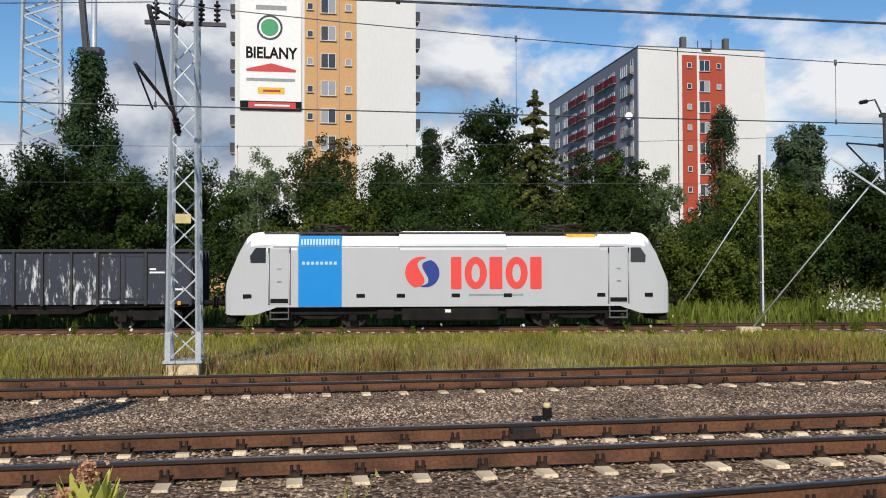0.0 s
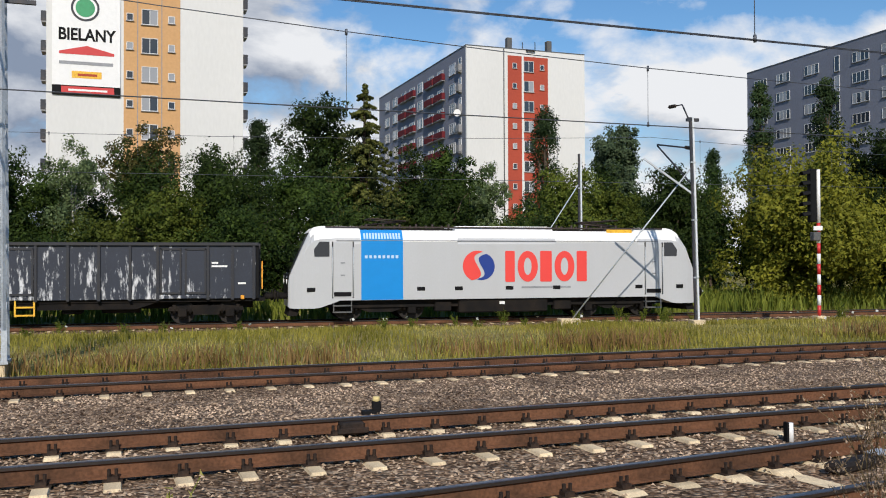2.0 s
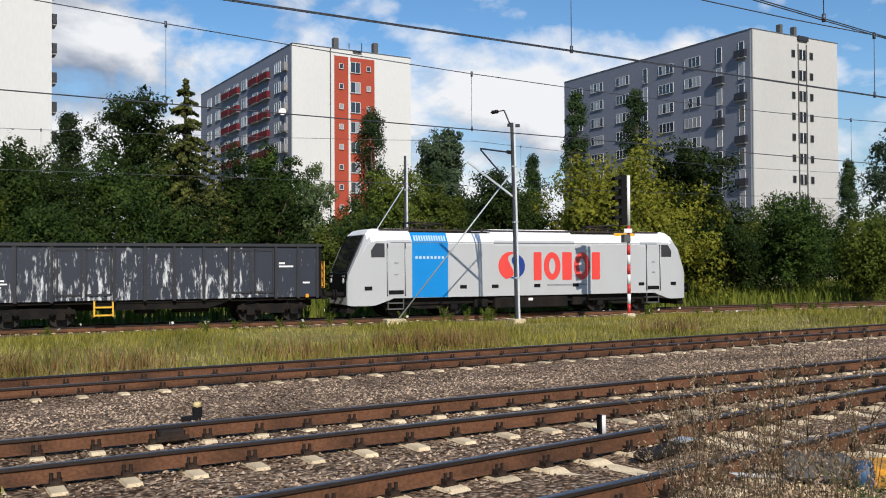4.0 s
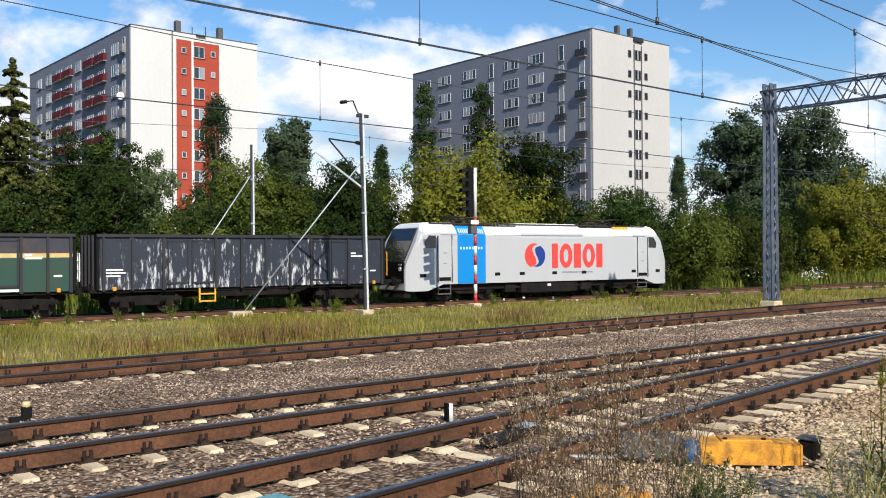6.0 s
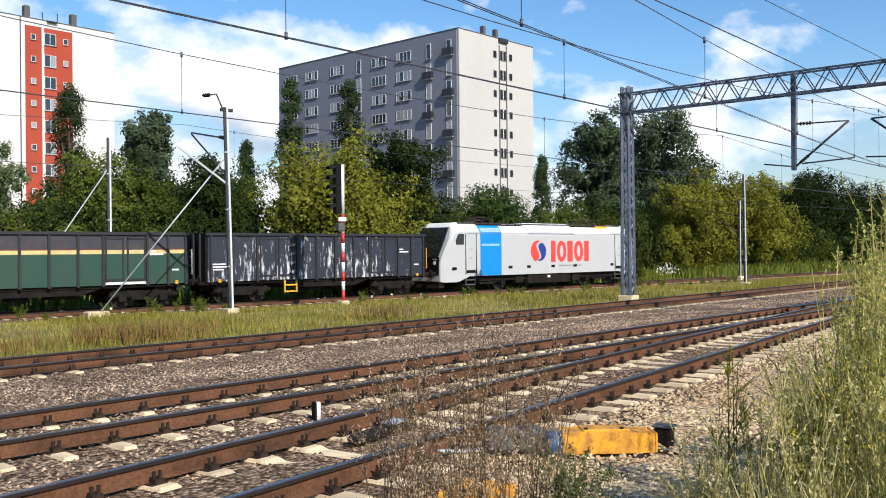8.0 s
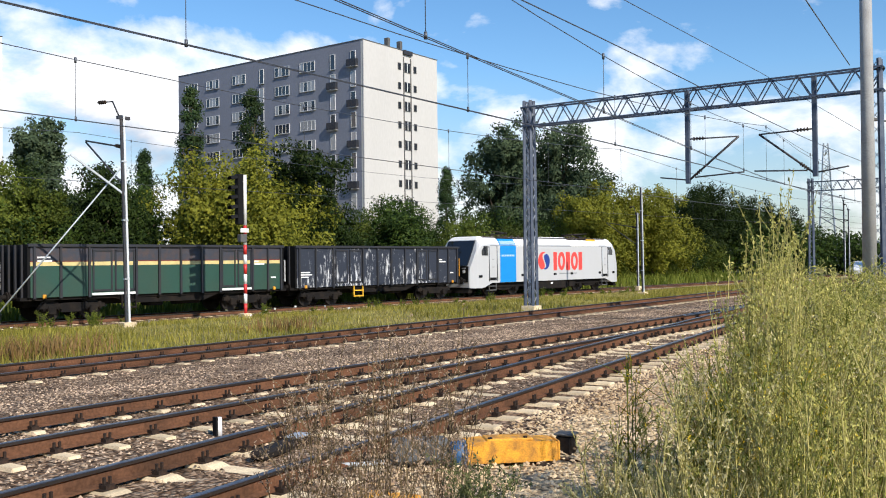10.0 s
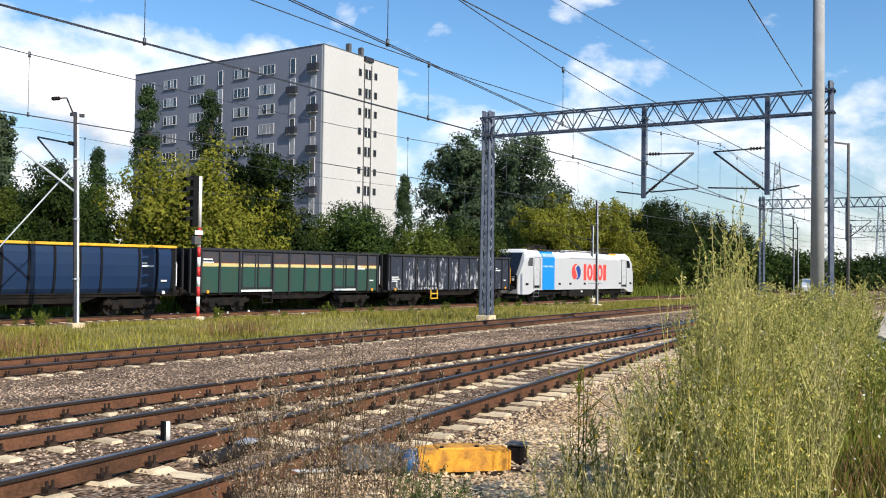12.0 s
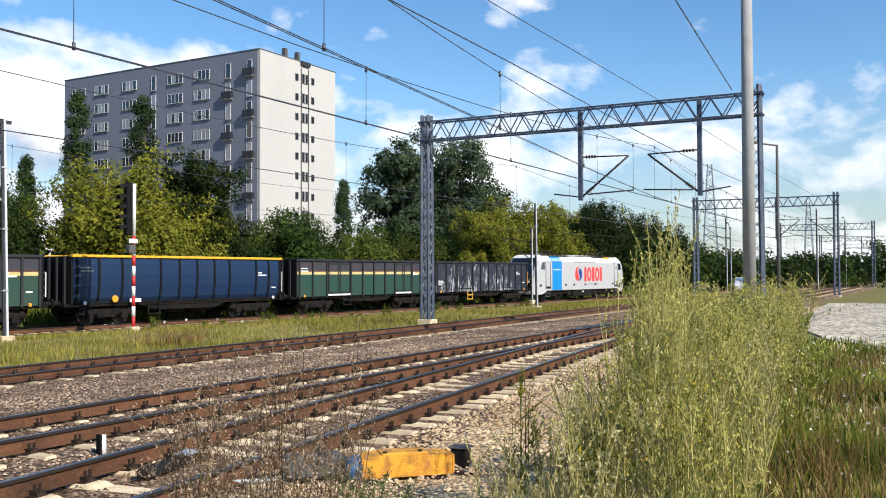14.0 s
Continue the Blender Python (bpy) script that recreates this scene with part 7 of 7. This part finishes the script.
def weed_plant(x, y, h, spread, stems, material, seed_material, label, seeds=7, name="weed_plant", pod=0.012, thick=0.007, loose=0.12):
    """A branching dry plant: stems, twigs and many small pods."""
    t = thing(name, pose(x, y, land(x, y) - 0.03), label, "plant", "weeds on the near bank")
    ribs, pods = [], []
    for s in range(stems):
        a = rng.uniform(0, 2 * np.pi)
        lean = rng.uniform(0.1, 1.0) * spread
        top = np.array([lean * np.cos(a), lean * np.sin(a), h * rng.uniform(0.7, 1.0)])
        base = np.array([0.06 * np.cos(a), 0.06 * np.sin(a), 0.0])
        curve = lambda q: base + (top - base) * np.array([q ** 1.5, q ** 1.5, q])
        for k in range(4):
            ribs.append((curve(k / 4), curve((k + 1) / 4), thick * (1.1 - 0.2 * k)))
        for k in range(9):
            q = rng.uniform(0.3, 1.0)
            b = curve(q)
            e = b + np.array([rng.normal() * loose, rng.normal() * loose, rng.uniform(0.06, 0.26)]) * (h / 1.3)
            ribs.append((b, e, thick * 0.5))
            for j in range(seeds):
                pods.append(b + (e - b) * rng.uniform(0.2, 1.1) + rng.normal(0, 0.010, 3))
    a0, a1 = np.array([r[0] for r in ribs]), np.array([r[1] for r in ribs])
    wd = np.array([r[2] for r in ribs])[:, None]
    side = np.cross(a1 - a0, unit(len(ribs)))
    side /= np.linalg.norm(side, axis=1, keepdims=True) + 1e-9
    side2 = np.cross(a1 - a0, side)
    side2 /= np.linalg.norm(side2, axis=1, keepdims=True) + 1e-9
    v = np.stack([a0 + side * wd, a0 - side * wd * 0.5 + side2 * wd * 0.87, a0 - side * wd * 0.5 - side2 * wd * 0.87,
                  a1 + side * wd * 0.7, a1 - side * wd * 0.35 + side2 * wd * 0.6, a1 - side * wd * 0.35 - side2 * wd * 0.6], 1)
    tagged(part("stalk", soup("stalk", v, [(0, 1, 4, 3), (1, 2, 5, 4), (2, 0, 3, 5)], material), None, t), kind="stuff")
    p = np.array(pods)
    u = unit(len(p)) + (0, 0, 0.9)
    u *= pod * rng.uniform(0.6, 1.4, (len(p), 1)) / np.linalg.norm(u, axis=1, keepdims=True)
    w2 = np.cross(u, unit(len(p)))
    w2 = w2 / (np.linalg.norm(w2, axis=1, keepdims=True) + 1e-9) * pod * 0.7
    v = np.stack([p - u * 1.6 - w2, p + u * 1.9, p - u * 0.6 + w2 * 1.5], 1)
    tagged(part("pod_tuft", soup("pod_tuft", v, [(0, 1, 2)], seed_material), None, t), kind="stuff")
    return t


meadow()
M_STRAW = leafy("straw_stalk", (0.19, 0.19, 0.042), (0.88, 0.77, 0.33), 0.3)
M_POD = leafy("pale_seed_pod", (0.17, 0.11, 0.065), (0.66, 0.50, 0.36), 0.3)
M_POD_GREEN = leafy("green_seed_pod", (0.16, 0.18, 0.020), (0.98, 0.88, 0.30), 0.45)
for az, d, h in ((36.0, 5.6, 1.15), (38.5, 5.2, 1.35), (41.0, 5.4, 1.50), (42.5, 5.0, 1.40), (44.0, 5.6, 1.42), (37.0, 4.9, 1.2), (40.0, 4.6, 1.05), (45.6, 5.9, 1.15)):
    x, y = polar(az, d)
    weed_plant(x, y, h + 0.30, 0.36, 9, M_TWIG, M_POD, "brown dried-out branching weed with pale pods", 20, pod=0.0058, thick=0.0048, loose=0.075)
M_POD_PALE = leafy("bleached_seed_pod", (0.34, 0.29, 0.11), (0.92, 0.82, 0.48), 0.4)
M_LOWLEAF = leafy("low_green_leaf", (0.060, 0.075, 0.028), (0.27, 0.29, 0.12), 0.3)
for az, d, h in ((36.5, 5.0, 0.55), (39.5, 4.9, 0.6), (42.0, 5.1, 0.5), (44.5, 5.3, 0.6), (47.5, 5.6, 0.95), (48.6, 5.5, 0.8), (46.6, 5.2, 0.5)):
    x, y = polar(az, d)
    weed_plant(x, y, h, 0.30, 12, M_LOWLEAF, M_LOWLEAF, "low grey-green leafy weed on the gravel", 16, pod=0.0075, thick=0.005)
for i in range(95):
    az, d = rng.uniform(53, 72), rng.uniform(4.6, 15)
    h = min(1.7, growth(az, d) + 0.1) * rng.uniform(0.65, 0.95)
    x, y = polar(az, d)
    if near_of_c(x, y) > -4.4:
        continue
    weed_plant(x, y, h, 0.30, 10, M_WEED if rng.uniform() < 0.12 and az > 60 else M_STRAW, M_POD_PALE if az < 61.5 or rng.uniform() < 0.3 else M_POD_GREEN, "tall yellow-green weed gone to seed on the near bank", 13, pod=0.0072 if d < 8 else 0.010, thick=0.0065, loose=0.055)
for az, d, h in ((60.3, 6.3, 1.62), (62.3, 6.0, 1.98), (63.6, 6.6, 2.05), (65.5, 7.0, 2.05), (58.3, 7.0, 1.25), (64.6, 6.2, 2.0), (67.5, 7.5, 1.85), (61.5, 7.4, 1.75), (66.5, 6.1, 1.9)):
    x, y = polar(az, d)
    weed_plant(x, y, min(h, growth(az, d) + 0.12), 0.38, 7, M_STRAW, M_POD_GREEN, "very tall straw-coloured seed stalks on the near bank", 14, pod=0.0080, thick=0.0065, loose=0.05)
for i in range(18):
    az, d = rng.uniform(63.2, 68.0), rng.uniform(5.6, 8.5)
    x, y = polar(az, d)
    if near_of_c(x, y) < -4.4:
        weed_plant(x, y, min(2.25, growth(az, d) + rng.uniform(0.1, 0.42)), 0.16, 3, M_STRAW, M_POD_GREEN, "single upright plume of pale pods above the weeds", 16, pod=0.0085, thick=0.006, loose=0.04)
for az, d in ((62.0, 6.2), (64.5, 5.4), (57.0, 6.8), (68.0, 5.6)):
    x, y = polar(az, d)
    weed_plant(x, y, 1.5, 0.3, 5, M_WEED, M_GOLD, "ragwort with small yellow flowers", 6, pod=0.0065)

for i in range(52):
    az, d = rng.uniform(66.0, 73.2), rng.uniform(11, 30)
    x, y = polar(az, d)
    weed_plant(x, y, min(1.9, growth(az, d) + 0.1) * rng.uniform(0.75, 1.0), 0.5, 8, M_WEED if rng.uniform() < 0.4 else M_STRAW, M_POD_GREEN, "tall yellow-green weed gone to seed on the near bank", 14, pod=0.012)

# leafy plants at the viewer's feet
for az, d, h, n in ((-21.3, 3.6, 1.25, 30), (-22.5, 3.55, 1.17, 18)):
    x, y = polar(az, d)
    t = thing("leafy_plant", pose(x, y, -0.13), "broad-leaved yellow-green plant with brownish tip", "plant")
    part("stalk", Mesh().rod((0, 0, 0), (0, 0, h * 0.95), 0.012, 0.008, n=6), M_TWIG, t)
    for k in range(n):
        a = k * 2.4
        z = h * (0.685 + 0.10 * k / n)
        L = 0.14 * (1.15 - 0.55 * k / n)
        ca, sa = math.cos(a), math.sin(a)
        m = Mesh()
        pts = []
        for q, wq, up in ((0, 0.010, 0), (0.35, 0.028, 0.11), (0.7, 0.026, 0.20), (1.0, 0.003, 0.28)):
            pts += [(ca * L * q - sa * wq, sa * L * q + ca * wq, z + up), (ca * L * q + sa * wq, sa * L * q - ca * wq, z + up), ]
        v = pts + [(a0, b0, c0 - 0.003) for a0, b0, c0 in pts]
        f = [(0, 1, 3, 2), (2, 3, 5, 4), (4, 5, 7, 6), (8, 10, 11, 9), (10, 12, 13, 11), (12, 14, 15, 13), (0, 2, 10, 8), (2, 4, 12, 10), (4, 6, 14, 12), (1, 9, 11, 3), (3, 11, 13, 5), (5, 13, 15, 7)]
        part("leaf", m.add(v, f), M_LEAF, t)
    p = rng.normal(0, 1, (260, 3)) * (0.019, 0.019, 0.020) + (0, 0, h * 0.99)
    part("seed_head", quads("seed_head", p, unit(260) * 0.006, unit(260) * 0.006, M_TIP), None, t, "pinkish brown seed head")
for az, d, h in ((-5.6, 4.2, 1.25), (-4.8, 4.3, 1.2)):
    x, y = polar(az, d)
    weed_plant(x, y, h, 0.15, 8, M_WEED, M_POD_GREEN, "small green weed at the viewer's feet", 8)


motions()
